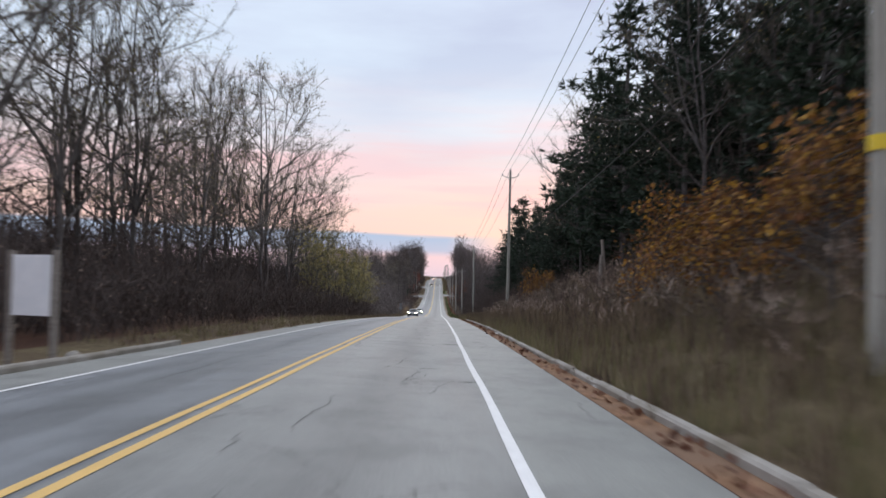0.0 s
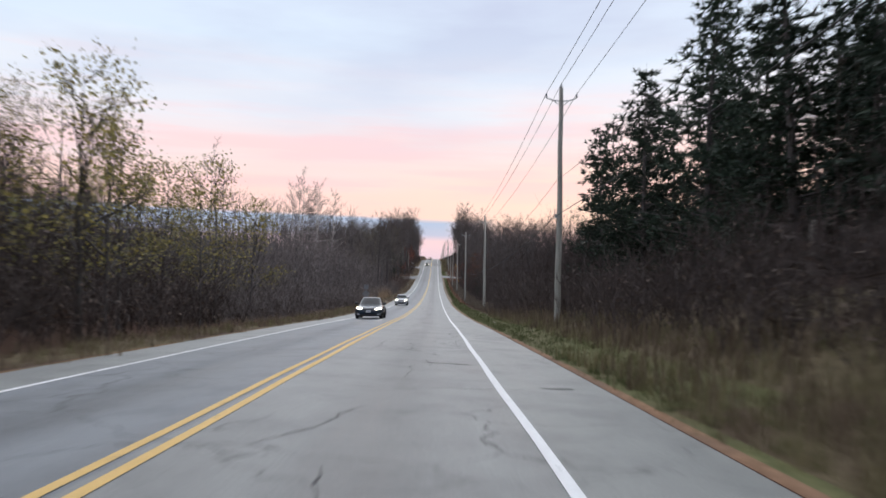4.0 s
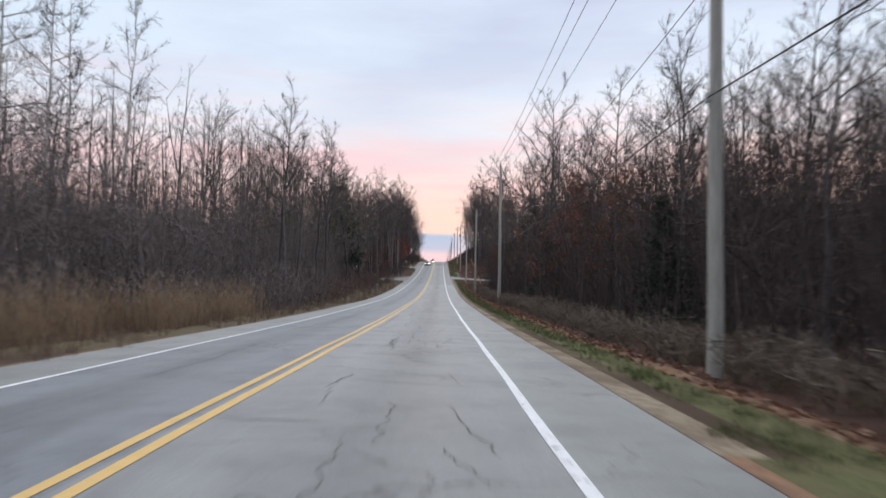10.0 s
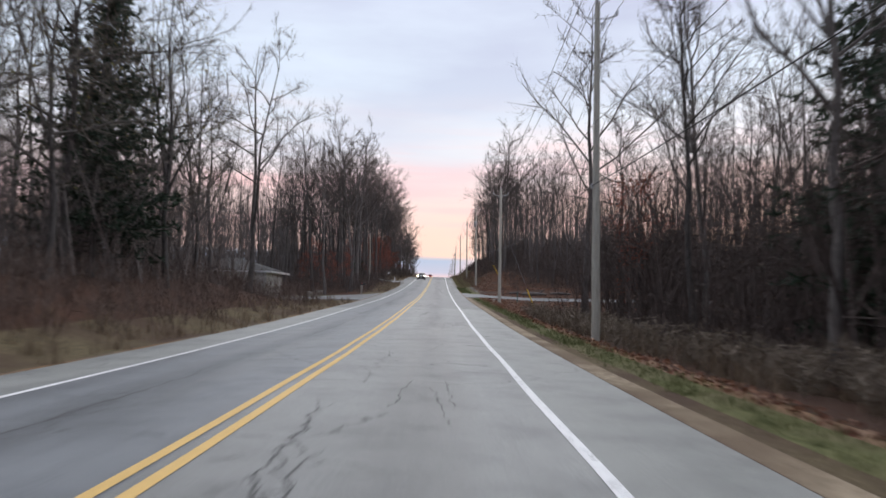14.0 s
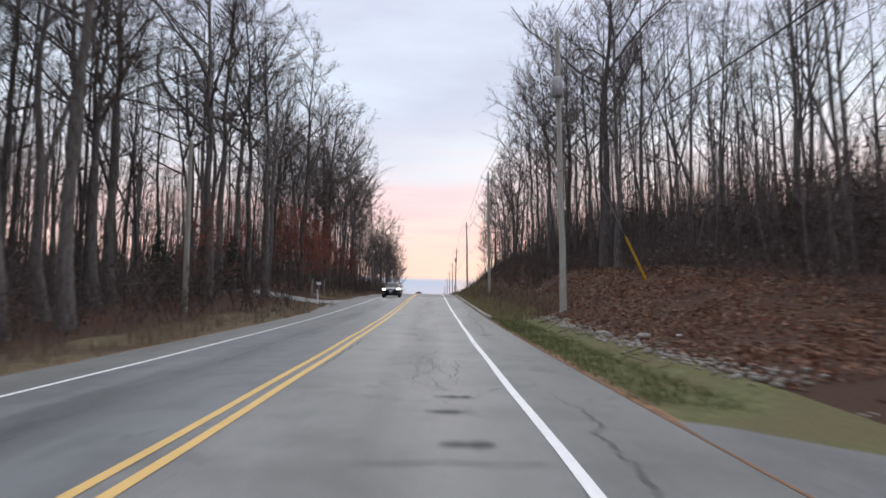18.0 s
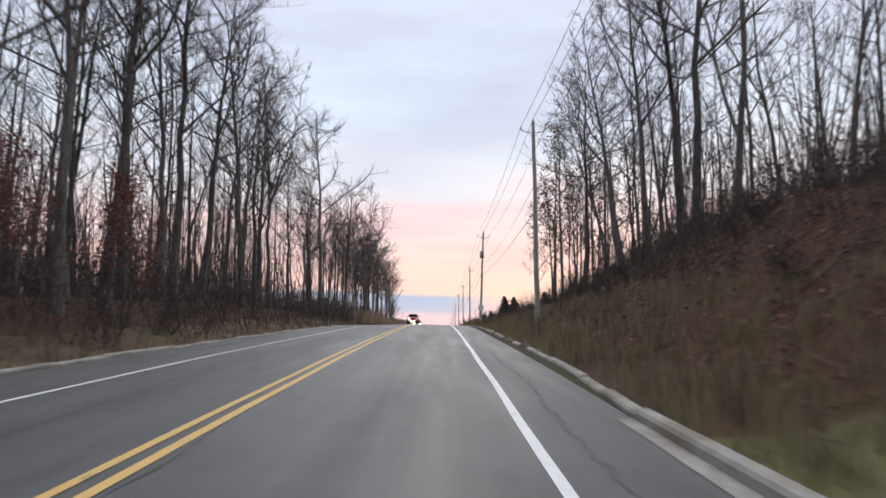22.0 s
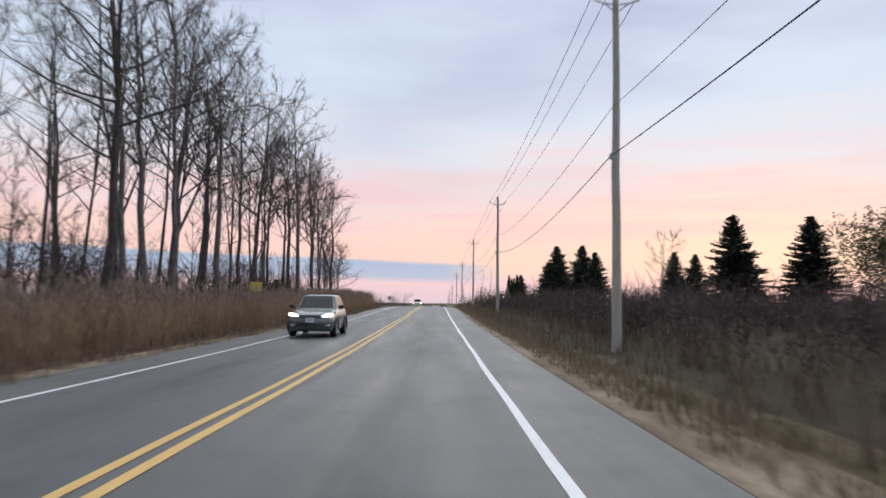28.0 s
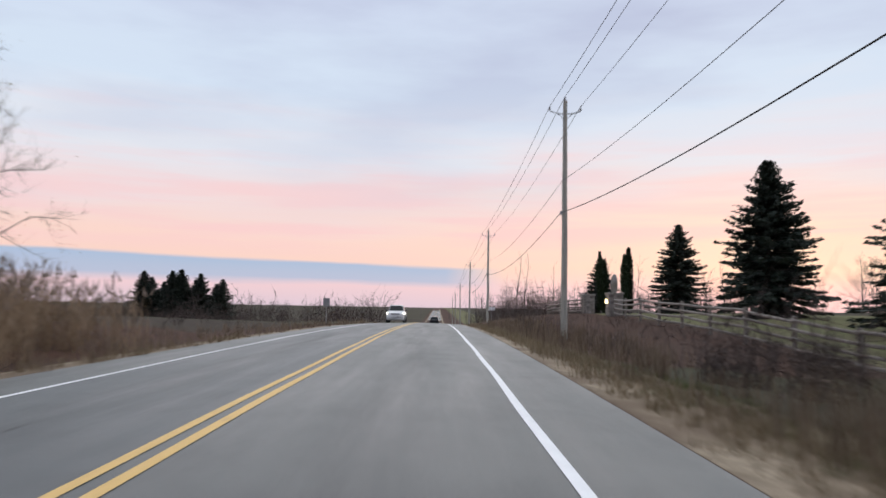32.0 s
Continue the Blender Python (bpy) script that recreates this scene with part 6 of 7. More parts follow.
REEDS = [reed_kind(700 + i) for i in range(4)]
P = scatter(RNG, 240, 7.2, 11.5, 4, 76, 0.3)
woods("dead_goldenrod", REEDS, P, 0.4, 0.7, RNG, "dead goldenrod stalks with pale seed heads", "weeds", [GRASS_DRY, PLUME])
P = scatter(RNG, 720, -11.0, -6.6, 572, 694, 0.25) + scatter(RNG, 150, -12.2, -7.6, 207, 251, 0.3)
woods("reeds", REEDS, P, 0.7, 1.15, RNG, "stand of tall dry tan reeds with plumes", "reeds", [REED, PLUME])


def build_litter():
    """Fallen leaves on the verges and the clearing."""
    rng = np.random.default_rng(21)
    xs = np.concatenate([rng.uniform(6.6, 21, 16000), rng.uniform(6.85, 7.8, 4200), rng.uniform(5.02, 5.46, 500), rng.uniform(7.4, 17, 15000), rng.uniform(7.6, 15, 9000), rng.uniform(8, 40, 9000)])
    ys = np.concatenate([rng.uniform(345, 375, 16000), rng.uniform(205, 345, 4200), rng.uniform(0, 76, 500), rng.uniform(394, 500, 15000), rng.uniform(391, 432, 9000), rng.uniform(383.5, 396, 9000)])
    c = np.stack([xs, ys, ground(xs, ys) + 0.03], 1)
    V, F = leaves(c, 0.13, rng, 0.75)
    tagged(new("fallen_leaves", mesh_tris("fallen_leaves", V, F, LEAF_FALLEN)), "rusty fallen leaves strewn over the verge", "leaves", kind="stuff")


build_litter()


def build_sticks():
    """Dead twigs and stalks lying on the bank."""
    rng = np.random.default_rng(23)
    n = 4200
    x, y = rng.uniform(6.6, 16, n), rng.uniform(394, 545, n)
    a, l = rng.uniform(0, 6.28, n), rng.uniform(0.3, 1.3, n)
    o = np.stack([x, y, ground(x, y) + 0.03], 1)
    x2, y2 = x + np.cos(a) * l, y + np.sin(a) * l
    q = np.stack([x2, y2, ground(x2, y2) + rng.uniform(0.02, 0.3, n)], 1)
    tagged(new("fallen_twigs", mesh_tris("fallen_twigs", *spikes(o, q, 0.014), GRASS_DRY)), "dead twigs and stalks strewn over the bank", "twigs", kind="stuff")


build_sticks()


def build_stones():
    """Pale field stones along the foot of the bank past the driveway."""
    rng = np.random.default_rng(29)
    g = Geo()
    for _ in range(520):
        y = rng.uniform(390, 416)
        x, s = 7.45 + rng.normal(0, 0.2) + 0.5 * max(0, (396 - y) / 6), rng.uniform(0.02, 0.075)
        a = np.arange(6) * math.pi / 3 + rng.uniform(0, 1)
        ring = lambda r, h: np.stack([np.cos(a) * r * rng.uniform(0.8, 1.2, 6), np.sin(a) * r * rng.uniform(0.8, 1.2, 6), np.full(6, h)], 1)
        V = np.concatenate([ring(s, -0.3 * s), ring(s * 1.05, 0.25 * s), ring(s * 0.6, 0.6 * s), [[0, 0, 0.68 * s]]]) + (x, y, float(ground(x, y)) + 0.02)
        F = []
        for k in (0, 6):
            for j in range(6):
                n = (j + 1) % 6
                F += [(k + j, k + n, k + 6 + n), (k + j, k + 6 + n, k + 6 + j)]
        F += [(12 + j, 12 + (j + 1) % 6, 18) for j in range(6)]
        g.add(V, F)
    tagged(new("field_stones", g.mesh("field_stones", CONCRETE)), "pale rough stones along the foot of the bank", "stones", kind="stuff")


build_stones()

# ---- utility poles and wires ----


def bracket_mesh():
    """A thin steel cross bracket with two upright insulator pins."""
    g = Geo()
    g.add(*tube([(-0.75, 0, 0.1), (-0.4, 0, -0.02), (0, 0, -0.06), (0.4, 0, -0.02), (0.75, 0, 0.1)], [0.03] * 5, 6))
    g.add(*tube([(-0.4, 0, -0.02), (0, 0, -0.35)], [0.018, 0.018], 5))
    g.add(*tube([(0.4, 0, -0.02), (0, 0, -0.35)], [0.018, 0.018], 5))
    return g.mesh("bracket", STEEL)


INSULATOR = lathe("insulator", [(0.001, -0.02), (0.03, 0), (0.065, 0.03), (0.035, 0.06), (0.06, 0.1), (0.032, 0.13), (0.05, 0.17), (0.02, 0.2), (0.001, 0.2)], 10, PORCELAIN)
TRANSFORMER = lathe("transformer", [(0.001, 0), (0.24, 0.0), (0.27, 0.04), (0.27, 0.85), (0.24, 0.92), (0.08, 0.95), (0.001, 0.96)], 16, STEEL)
BRACKET = bracket_mesh()
ATTACH = []


def utility_pole(x, y, top, extras=()):
    """A wooden pole with a bracket, insulators and a cable clamp; notes where its wires hang."""
    rng = np.random.default_rng(int(y) + 900)
    base = float(ground(x, y))
    low, mid = float(np.interp(y, [100, 150, 330, 500], [0.48, 0.42, 0.45, 0.525])), float(np.interp(y, [150, 500], [0.61, 0.66]))
    H = float(road_z(y)) + top - base
    ob = thing("utility_pole", "weathered grey wooden utility pole carrying wires", "utility pole", "utility poles along the road",
               pose(x, y, base, rng.normal(0, 0.35), 2.2 if "lean" in extras else rng.normal(0, 0.35), 0))
    h = np.linspace(-0.4, H, 9)
    g = Geo()
    g.add(*tube(np.stack([rng.normal(0, 0.012, 9), rng.normal(0, 0.012, 9), h], 1), 0.165 - 0.065 * h / H, 12))
    g.add(*tube([(0, 0, H - 0.02), (0, 0, H + 0.03)], [0.1, 0.02], 12))
    part("shaft", g.mesh("shaft", POLE_WOOD, True), ob)
    zb = H - 0.62
    part("bracket", BRACKET, ob, "thin steel cross bracket", pose(0, -0.06, zb))
    for dx, dz in ((-0.75, 0.12), (0.75, 0.12)):
        part("insulator", INSULATOR, ob, "", pose(dx, -0.06, zb + dz))
    part("insulator", INSULATOR, ob, "", pose(0, 0, H))
    part("cable_clamp", box_mesh("cable_clamp", -0.22, -0.08, -0.07, 0.07, H * low - 0.1, H * low + 0.1, STEEL, 0.02), ob, "dark steel cable clamp")
    if "transformer" in extras:
        part("transformer", TRANSFORMER, ob, "grey steel transformer can", pose(-0.12, -0.36, H - 3.3))
    if "sign" in extras:
        part("sign", box_mesh("sign", -0.34, 0.34, -0.2, -0.17, 1.9, 2.6, plain("blank_white_sign", (0.8, 0.8, 0.8), 0.5), 0.006), ob, "blank white square sign")
    if "light" in extras:
        g = Geo()
        g.add(*tube([(0, 0, H - 3.2), (-0.6, 0, H - 2.9), (-1.3, 0, H - 2.8)], [0.03, 0.03, 0.03], 6))
        part("lamp_arm", g.mesh("lamp_arm", STEEL), ob)
        part("lamp_head", box_mesh("lamp_head", -1.85, -1.25, -0.13, 0.13, H - 2.88, H - 2.72, STEEL, 0.04), ob)
    if "sleeve" in extras:
        part("sleeve", mesh_tris("sleeve", *tube([(0, 0, 2.75), (0, 0, 2.95)], [0.172, 0.171], 12), plain("yellow_band", (0.75, 0.55, 0.03), 0.5), True), ob, "bright yellow marker band")
    wl = Matrix(ob.matrix_basis)
    ATTACH.append([wl @ Vector(v) for v in ((-0.75, -0.06, zb + 0.32), (0.75, -0.06, zb + 0.32), (0, 0, H + 0.2), (-0.12, 0, H * mid), (-0.2, 0, H * low))])
    return ob


EXTRA = {0: ("sleeve",), 8: ("transformer",), 11: ("transformer", "sign", "lean"), 7: ()}
POLE_Y[0] = 9.0
PX, PY, PT = [8.2] + POLE_X + [8.2, 8.2, 8.2], [-34.0] + POLE_Y + [857.0, 907.0, 957.0], [11.5] + POLE_TOP + [11.4, 11.4, 11.4]
for i in range(len(PX)):
    utility_pole(PX[i], PY[i], PT[i], EXTRA.get(i - 1, ()))


def wire(a, b, sag, r, name, label):
    t = np.linspace(0, 1, 17)
    P = np.stack([np.array([a[i] + (b[i] - a[i]) * u for u in t]) for i in range(3)], 1)
    P[:, 2] -= 4 * sag * t * (1 - t)
    V, F = tube(P, np.full(17, r), 4)
    tagged(new(name, mesh_tris(name, V, F, WIRE)), label, "overhead wire", "overhead wires")


for i in range(len(ATTACH) - 1):
    for j, (sag, r) in enumerate(((0.55, 0.013), (0.6, 0.013), (0.5, 0.013), (0.75, 0.012), (0.45 if PY[i] < 600 else 0.9, 0.019))):
        if j == 3 and PY[i] < 340 or j != 3 or PY[i] > 500:
            wire(ATTACH[i][j], ATTACH[i + 1][j], sag, r, "telephone_cable" if j == 4 else "power_wire",
                 "thick dark telephone cable slung between the poles" if j == 4 else "thin dark power wire slung between the poles")


def guy_wire(x, y, top, gx, gy, label="bright yellow plastic guard on a slanting guy wire"):
    """A guy wire from a pole to the ground with its yellow guard."""
    z = float(ground(gx, gy))
    a, b = np.array([x, y, top]), np.array([gx, gy, z - 0.1])
    ob = thing("guy_wire", "slanting steel guy wire with yellow guard", "guy wire", "guy wires")
    part("cable", mesh_tris("cable", *tube([a, b], [0.008, 0.008], 4), STEEL), ob)
    d = (a - b) / np.linalg.norm(a - b)
    part("guard", mesh_tris("guard", *tube([b + d * 0.05, b + d * 2.5], [0.055, 0.05], 8), plain("yellow_plastic", (0.72, 0.46, 0.03), 0.5), True), ob, label)


guy_wire(8.11, 363.1, -1.5, 11.6, 363.0)
guy_wire(8.23, 412.5, 1.5, 12.4, 415.5)

# the single pole on the other side
x, y = -10.1, 417.8
ob = thing("service_pole", "bare grey wooden service pole among the trees", "utility pole", m=pose(x, y, float(ground(x, y))))
part("shaft", mesh_tris("shaft", *tube([(0, 0, -0.4), (0.02, 0, 4), (0, 0.03, 8.7)], [0.15, 0.13, 0.1], 10), POLE_WOOD, True), ob)
part("insulator", INSULATOR, ob, "", pose(0, 0, 8.7))

# ---- signs, posts and small things beside the road ----
SIGN_BACK = mat("sign_back_aluminium", (0.2, 0.21, 0.22), (0.3, 0.31, 0.32), 5.0, 0.45, 0.1, metal=0.3)
WHITE_BOARD = mat("white_board", (0.74, 0.76, 0.78), (0.84, 0.85, 0.86), 2.0, 0.5, 0.05)


def blank_board():
    ob = thing("notice_board", "blank white notice board on two grey posts", "sign board", m=pose(-5.85, 15.3, float(ground(-5.85, 15.3)), 0, 0, -18))
    for dx in (-0.6, 0.6):
        part("post", box_mesh("post", dx - 0.06, dx + 0.06, -0.06, 0.06, -0.3, 2.42, FENCE_WOOD, 0.012), ob)
    part("board", box_mesh("board", -0.537, 0.537, -0.03, 0.03, 1.04, 2.32, WHITE_BOARD, 0.008), ob, "blank white painted panel")


blank_board()


def diamond_sign(x, y):
    """Seen from behind: a square plate on its corner, a small plate above it."""
    ob = thing("warning_sign", "grey metal back of a diamond road sign", "road sign", m=pose(x, y, float(ground(x, y))))
    part("post", mesh_tris("post", *tube([(0, 0.05, -0.3), (0, 0.05, 2.9)], [0.03, 0.03], 6), STEEL), ob)
    me = box_mesh("plate", -0.38, 0.38, -0.006, 0.006, -0.38, 0.38, SIGN_BACK, 0.005)
    part("diamond_plate", me, ob, "", pose(0, 0, 1.75, 0, 45, 0))
    part("upper_plate", box_mesh("upper_plate", -0.3, 0.3, -0.006, 0.006, 2.35, 2.95, SIGN_BACK, 0.005), ob)


diamond_sign(-6.6, 179.2)


def small_sign(x, y, w, h, zc, material, label, turn=0, name="road_sign"):
    ob = thing(name, label, "road sign", m=pose(x, y, float(ground(x, y)), 0, 0, turn))
    part("post", mesh_tris("post", *tube([(0, 0.04, -0.3), (0, 0.04, zc + h / 2)], [0.03, 0.03], 6), STEEL), ob)
    part("plate", box_mesh("plate", -w / 2, w / 2, -0.008, 0.008, zc - h / 2, zc + h / 2, material, 0.004), ob)


small_sign(-8.7, 628, 0.75, 0.6, 2.4, mat("dull_yellow_sign", (0.5, 0.42, 0.1), (0.6, 0.5, 0.14), 3.0, 0.5, 0.05), "dull yellow sign above the reeds")
small_sign(9.2, 762, 0.9, 0.4, 1.6, WHITE_BOARD, "small white sign beside the road")
small_sign(-7.5, 735, 0.6, 0.75, 2.0, SIGN_BACK, "grey back of a road sign")
ob = thing("road_sign", "grey metal back of an eight-sided sign by the woods", "road sign", m=pose(-6.7, 543, float(ground(-6.7, 543))))
part("post", mesh_tris("post", *tube([(0, 0.04, -0.3), (0, 0.04, 2.7)], [0.03, 0.03], 6), STEEL), ob)
bm = bmesh.new()
bmesh.ops.create_cone(bm, cap_ends=True, segments=8, radius1=0.38, radius2=0.38, depth=0.012, matrix=pose(0, 0, 2.35, 90, 22.5, 0))
part("plate", bm_mesh("plate", bm, SIGN_BACK), ob)
small_sign(-6.2, 640, 0.35, 0.35, 1.1, SIGN_BACK, "small grey marker plate in the reeds")
small_sign(-5.8, 300.5, 0.0001 + 0.3, 0.3, 1.2, SIGN_BACK, "small grey marker plate by the verge")


def post(name, x, y, h, r, material, label, lean=0.0, cat="post"):
    ob = thing(name, label, cat, m=pose(x, y, float(ground(x, y)), 0, lean, 0))
    part("shaft", mesh_tris("shaft", *tube([(0, 0, -0.3), (0, 0, h), (0, 0, h + 0.02)], [r, r * 0.92, 0.004], 8), material), ob)
    return ob


post("marker_post", -7.1, 440.6, 1.2, 0.045, WHITE_BOARD, "slim white marker post beside the driveway", -3)
post("gate_post", -9.8, 453.4, 1.7, 0.1, FENCE_WOOD, "weathered wooden post by the driveway", 4)
post("gate_post", -9.2, 457.5, 1.8, 0.09, FENCE_WOOD, "weathered wooden post by the driveway", 2)
small_sign(-9.4, 455.4, 0.45, 0.3, 1.35, WHITE_BOARD, "small white sign by the wooden posts")
for i, (x, y, h, ln) in enumerate([(14.5, 92, 2.3, 7), (12.8, 105, 1.9, 5), (11.5, 112, 1.5, 0), (11.2, 119, 1.2, 0), (13.6, 96, 1.8, -3), (10.7, 36, 1.9, 3), (11.9, 40, 2.6, -4)]):
    post("fence_post", x, y, h, 0.1, FENCE_WOOD, "old weathered fence post in the brush", ln)
post("drain_marker", 10.6, 371.0, 1.3, 0.05, plain("dark_green_post", (0.03, 0.09, 0.08), 0.5), "thin dark green marker post in the leaves")
for i, (x, y, L, w) in enumerate([(7.7, 366, 0.5, 0.1), (7.9, 369.5, 0.4, 0.12), (7.2, 408.5, 0.5, 0.12), (7.6, 404, 0.5, 0.13), (8.0, 401, 0.45, 0.12), (-5.6, 16.6, 0.34, 0.2)]):
    bm = bmesh.new()
    bmesh.ops.create_icosphere(bm, subdivisions=2, radius=0.5)
    for v in bm.verts:
        v.co *= 1 + 0.22 * noise.noise(v.co * 2.3 + Vector((i, 0, 0)))
        v.co = Vector((v.co.x * w * 2.4, v.co.y * L, v.co.z * w * 1.5))
    ob = thing("rock", "pale rough stone on the leafy verge", "rock", "stones on the verge", pose(x, y, float(ground(x, y)) + w * 0.3, 0, 0, 20 * i))
    part("stone", bm_mesh("stone", bm, CONCRETE), ob)


def fallen_log(x, y, L, r, turn):
    """A rotting trunk lying on the leaves, with a broken end and a snapped limb."""
    rng = np.random.default_rng(int(x * 10))
    ob = thing("fallen_log", "dark rotting log lying on fallen leaves", "log", "fallen logs", pose(x, y, float(ground(x, y)) + r * 0.7, 0, 0, turn))
    t = np.linspace(-0.5, 0.5, 9)
    P = np.stack([t * L, rng.normal(0, 0.03, 9), 0.03 * np.cos(t * 6)], 1)
    part("trunk", mesh_tris("trunk", *tube(P, r * np.concatenate([[0.25], np.linspace(1.0, 0.75, 7), [0.2]]) * rng.uniform(0.93, 1.07, 9), 9), BARK, True), ob)
    part("limb", mesh_tris("limb", *tube([(L * 0.2, 0, 0), (L * 0.3, -0.2, r * 1.6), (L * 0.42, -0.3, r * 2.6)], [r * 0.35, r * 0.28, r * 0.1], 6), BARK, True), ob)


for x, y, L, r, turn in ((14.6, 387.5, 3.4, 0.26, 4), (18.2, 388.6, 2.8, 0.2, -9), (12.2, 389.2, 1.8, 0.14, 24)):
    fallen_log(x, y, L, r, turn)


def culvert():
    ob = thing("culvert_pipe", "corrugated dark drain pipe end in the verge", "drain pipe", m=pose(8.2, 371.2, float(ground(8.2, 371.2)) - 0.08, 90, 0, 12))
    part("pipe", lathe("pipe", [(0.16, -0.7)] + [(0.2 + 0.012 * (i % 2), -0.7 + 0.1 * i) for i in range(15)] + [(0.17, 0.7), (0.17, -0.6)], 14, plain("dark_pipe", (0.03, 0.03, 0.03), 0.7)), ob)


culvert()


def mailbox(x, y):
    ob = thing("mailbox", "black mailbox on a thick grey wooden post", "mailbox", m=pose(x, y, float(ground(x, y))))
    part("post", box_mesh("post", -0.11, 0.11, -0.11, 0.11, -0.3, 1.15, FENCE_WOOD, 0.02), ob)
    black = plain("black_enamel", (0.015, 0.015, 0.016), 0.35)
    g, n = Geo(), 9
    a = np.linspace(0, math.pi, n)
    ring = [(-0.13, 0.0)] + [(-0.13 * math.cos(t), 0.13 + 0.13 * math.sin(t)) for t in a] + [(0.13, 0.0)]
    V = [(e, p, q) for e in (-0.3, 0.35) for p, q in ring]
    k = len(ring)
    F = [(i, (i + 1) % k, k + (i + 1) % k) for i in range(k)] + [(i, k + (i + 1) % k, k + i) for i in range(k)]
    F += [(0, i + 1, i) for i in range(1, k - 1)] + [(k, k + i, k + i + 1) for i in range(1, k - 1)]
    g.add(V, F)
    part("box", g.mesh("box", black), ob, "round-topped black metal box", pose(0.1, 0, 1.16))
    part("flag", box_mesh("flag", 0.02, 0.14, -0.15, -0.14, 1.3, 1.42, plain("flag_red", (0.3, 0.03, 0.03), 0.5), 0.002), ob)
    part("house_shape", box_mesh("house_shape", 0.36, 0.62, -0.1, 0.1, 1.2, 1.34, black, 0.03), ob)


mailbox(-7.9, 385.2)
for x, y, w, d, h in ((-15.0, 388.3, 1.3, 0.7, 0.62), (-14.8, 394.4, 0.9, 0.6, 0.6)):
    ob = thing("concrete_block", "pale rough concrete block beside the lawn", "concrete block", "concrete blocks", pose(x, y, float(ground(x, y)), 0, 0, 8))
    part("block", box_mesh("block", -w / 2, w / 2, -d / 2, d / 2, -0.1, h, CONCRETE, 0.04), ob)


def small_house():
    """The corner of a low house beside the left driveway: pale stucco, wide white eaves, dark hipped roof."""
    x0, x1, y0, y1 = -30.0, -19.2, 381.0, 390.0
    z = float(ground(-19, 382))
    ob = thing("house", "low pale stucco house with wide white eaves", "house", m=pose(0, 0, z))
    stucco = mat("pale_stucco", (0.4, 0.39, 0.37), (0.56, 0.55, 0.52), 8.0, 0.9, 0.4, 0.01, wide=(0.34, 0.33, 0.31), wide_scale=0.6)
    trim, roof = plain("white_trim", (0.72, 0.72, 0.72), 0.5), mat("dark_shingles", (0.04, 0.04, 0.042), (0.1, 0.095, 0.09), 6.0, 0.9, 0.6, 0.02)
    t = 0.22
    part("wall_front", box_mesh("wall_front", x0, -23.0, y0, y0 + t, -0.3, 2.75, stucco, 0), ob)
    part("wall_front", box_mesh("wall_front", -22.05, x1, y0, y0 + t, -0.3, 2.75, stucco, 0), ob)
    part("wall_front", box_mesh("wall_front", -23.0, -22.05, y0, y0 + t, 2.08, 2.75, stucco, 0), ob)
    part("wall_side", box_mesh("wall_side", x1 - t, x1, y0 + t, y1, -0.3, 2.75, stucco, 0), ob)
    part("wall_side", box_mesh("wall_side", x0, x0 + t, y0 + t, y1, -0.3, 2.75, stucco, 0), ob)
    part("wall_back", box_mesh("wall_back", x0 + t, x1 - t, y1 - t, y1, -0.3, 2.75, stucco, 0), ob)
    door = part("door", box_mesh("door", -22.98, -22.07, y0 + 0.08, y0 + 0.14, -0.1, 2.06, plain("dark_door", (0.03, 0.028, 0.027), 0.5), 0.01), ob, "dark entrance door")
    part("handle", box_mesh("handle", -22.18, -22.13, y0 + 0.03, y0 + 0.08, 0.95, 1.08, STEEL, 0.01), door)
    part("plinth", box_mesh("plinth", x0 - 0.03, x1 + 0.03, y0 - 0.05, y0 - 0.003, -0.3, 0.22, trim, 0.01), ob, "white plinth board")
    part("wall_lamp", lathe("wall_lamp", [(0.001, 0), (0.08, 0.02), (0.1, 0.25), (0.05, 0.32), (0.001, 0.34)], 10, plain("black_lantern", (0.02, 0.02, 0.02), 0.4)), ob, "dark wall lantern", pose(-20.6, y0 - 0.1, 1.55))
    part("wreath", box_mesh("wreath", -20.8, -20.3, y0 - 0.03, y0 - 0.005, 0.85, 1.02, STEEL, 0.01), ob, "small grey wall plate")
    e = 0.85
    for n_, b in (("fascia", (x0 - e, x1 + e, y0 - e, y0 - e + 0.03)), ("fascia", (x0 - e, x1 + e, y1 + e - 0.03, y1 + e)), ("fascia", (x1 + e - 0.03, x1 + e, y0 - e + 0.03, y1 + e - 0.03)), ("fascia", (x0 - e, x0 - e + 0.03, y0 - e + 0.03, y1 + e - 0.03))):
        part(n_, box_mesh(n_, *b, 2.74, 2.95, trim, 0.004), ob)
    part("soffit", box_mesh("soffit", x0 - e + 0.03, x1 + e - 0.03, y0 - e + 0.03, y1 + e - 0.03, 2.755, 2.79, trim, 0), ob)
    bm = bmesh.new()
    lo = [bm.verts.new(v) for v in ((x0 - e - 0.06, y0 - e - 0.06, 2.95), (x1 + e + 0.06, y0 - e - 0.06, 2.95), (x1 + e + 0.06, y1 + e + 0.06, 2.95), (x0 - e - 0.06, y1 + e + 0.06, 2.95))]
    hi = [bm.verts.new(((x0 + 4.5), (y0 + y1) / 2, 4.7)), bm.verts.new(((x1 - 4.5), (y0 + y1) / 2, 4.7))]
    for f in ((lo[0], lo[1], hi[1], hi[0]), (lo[1], lo[2], hi[1]), (lo[2], lo[3], hi[0], hi[1]), (lo[3], lo[0], hi[0]), (lo[3], lo[2], lo[1], lo[0])):
        bm.faces.new(f)
    part("roof", bm_mesh("roof", bm, roof), ob, "dark shingled hipped roof")


small_house()


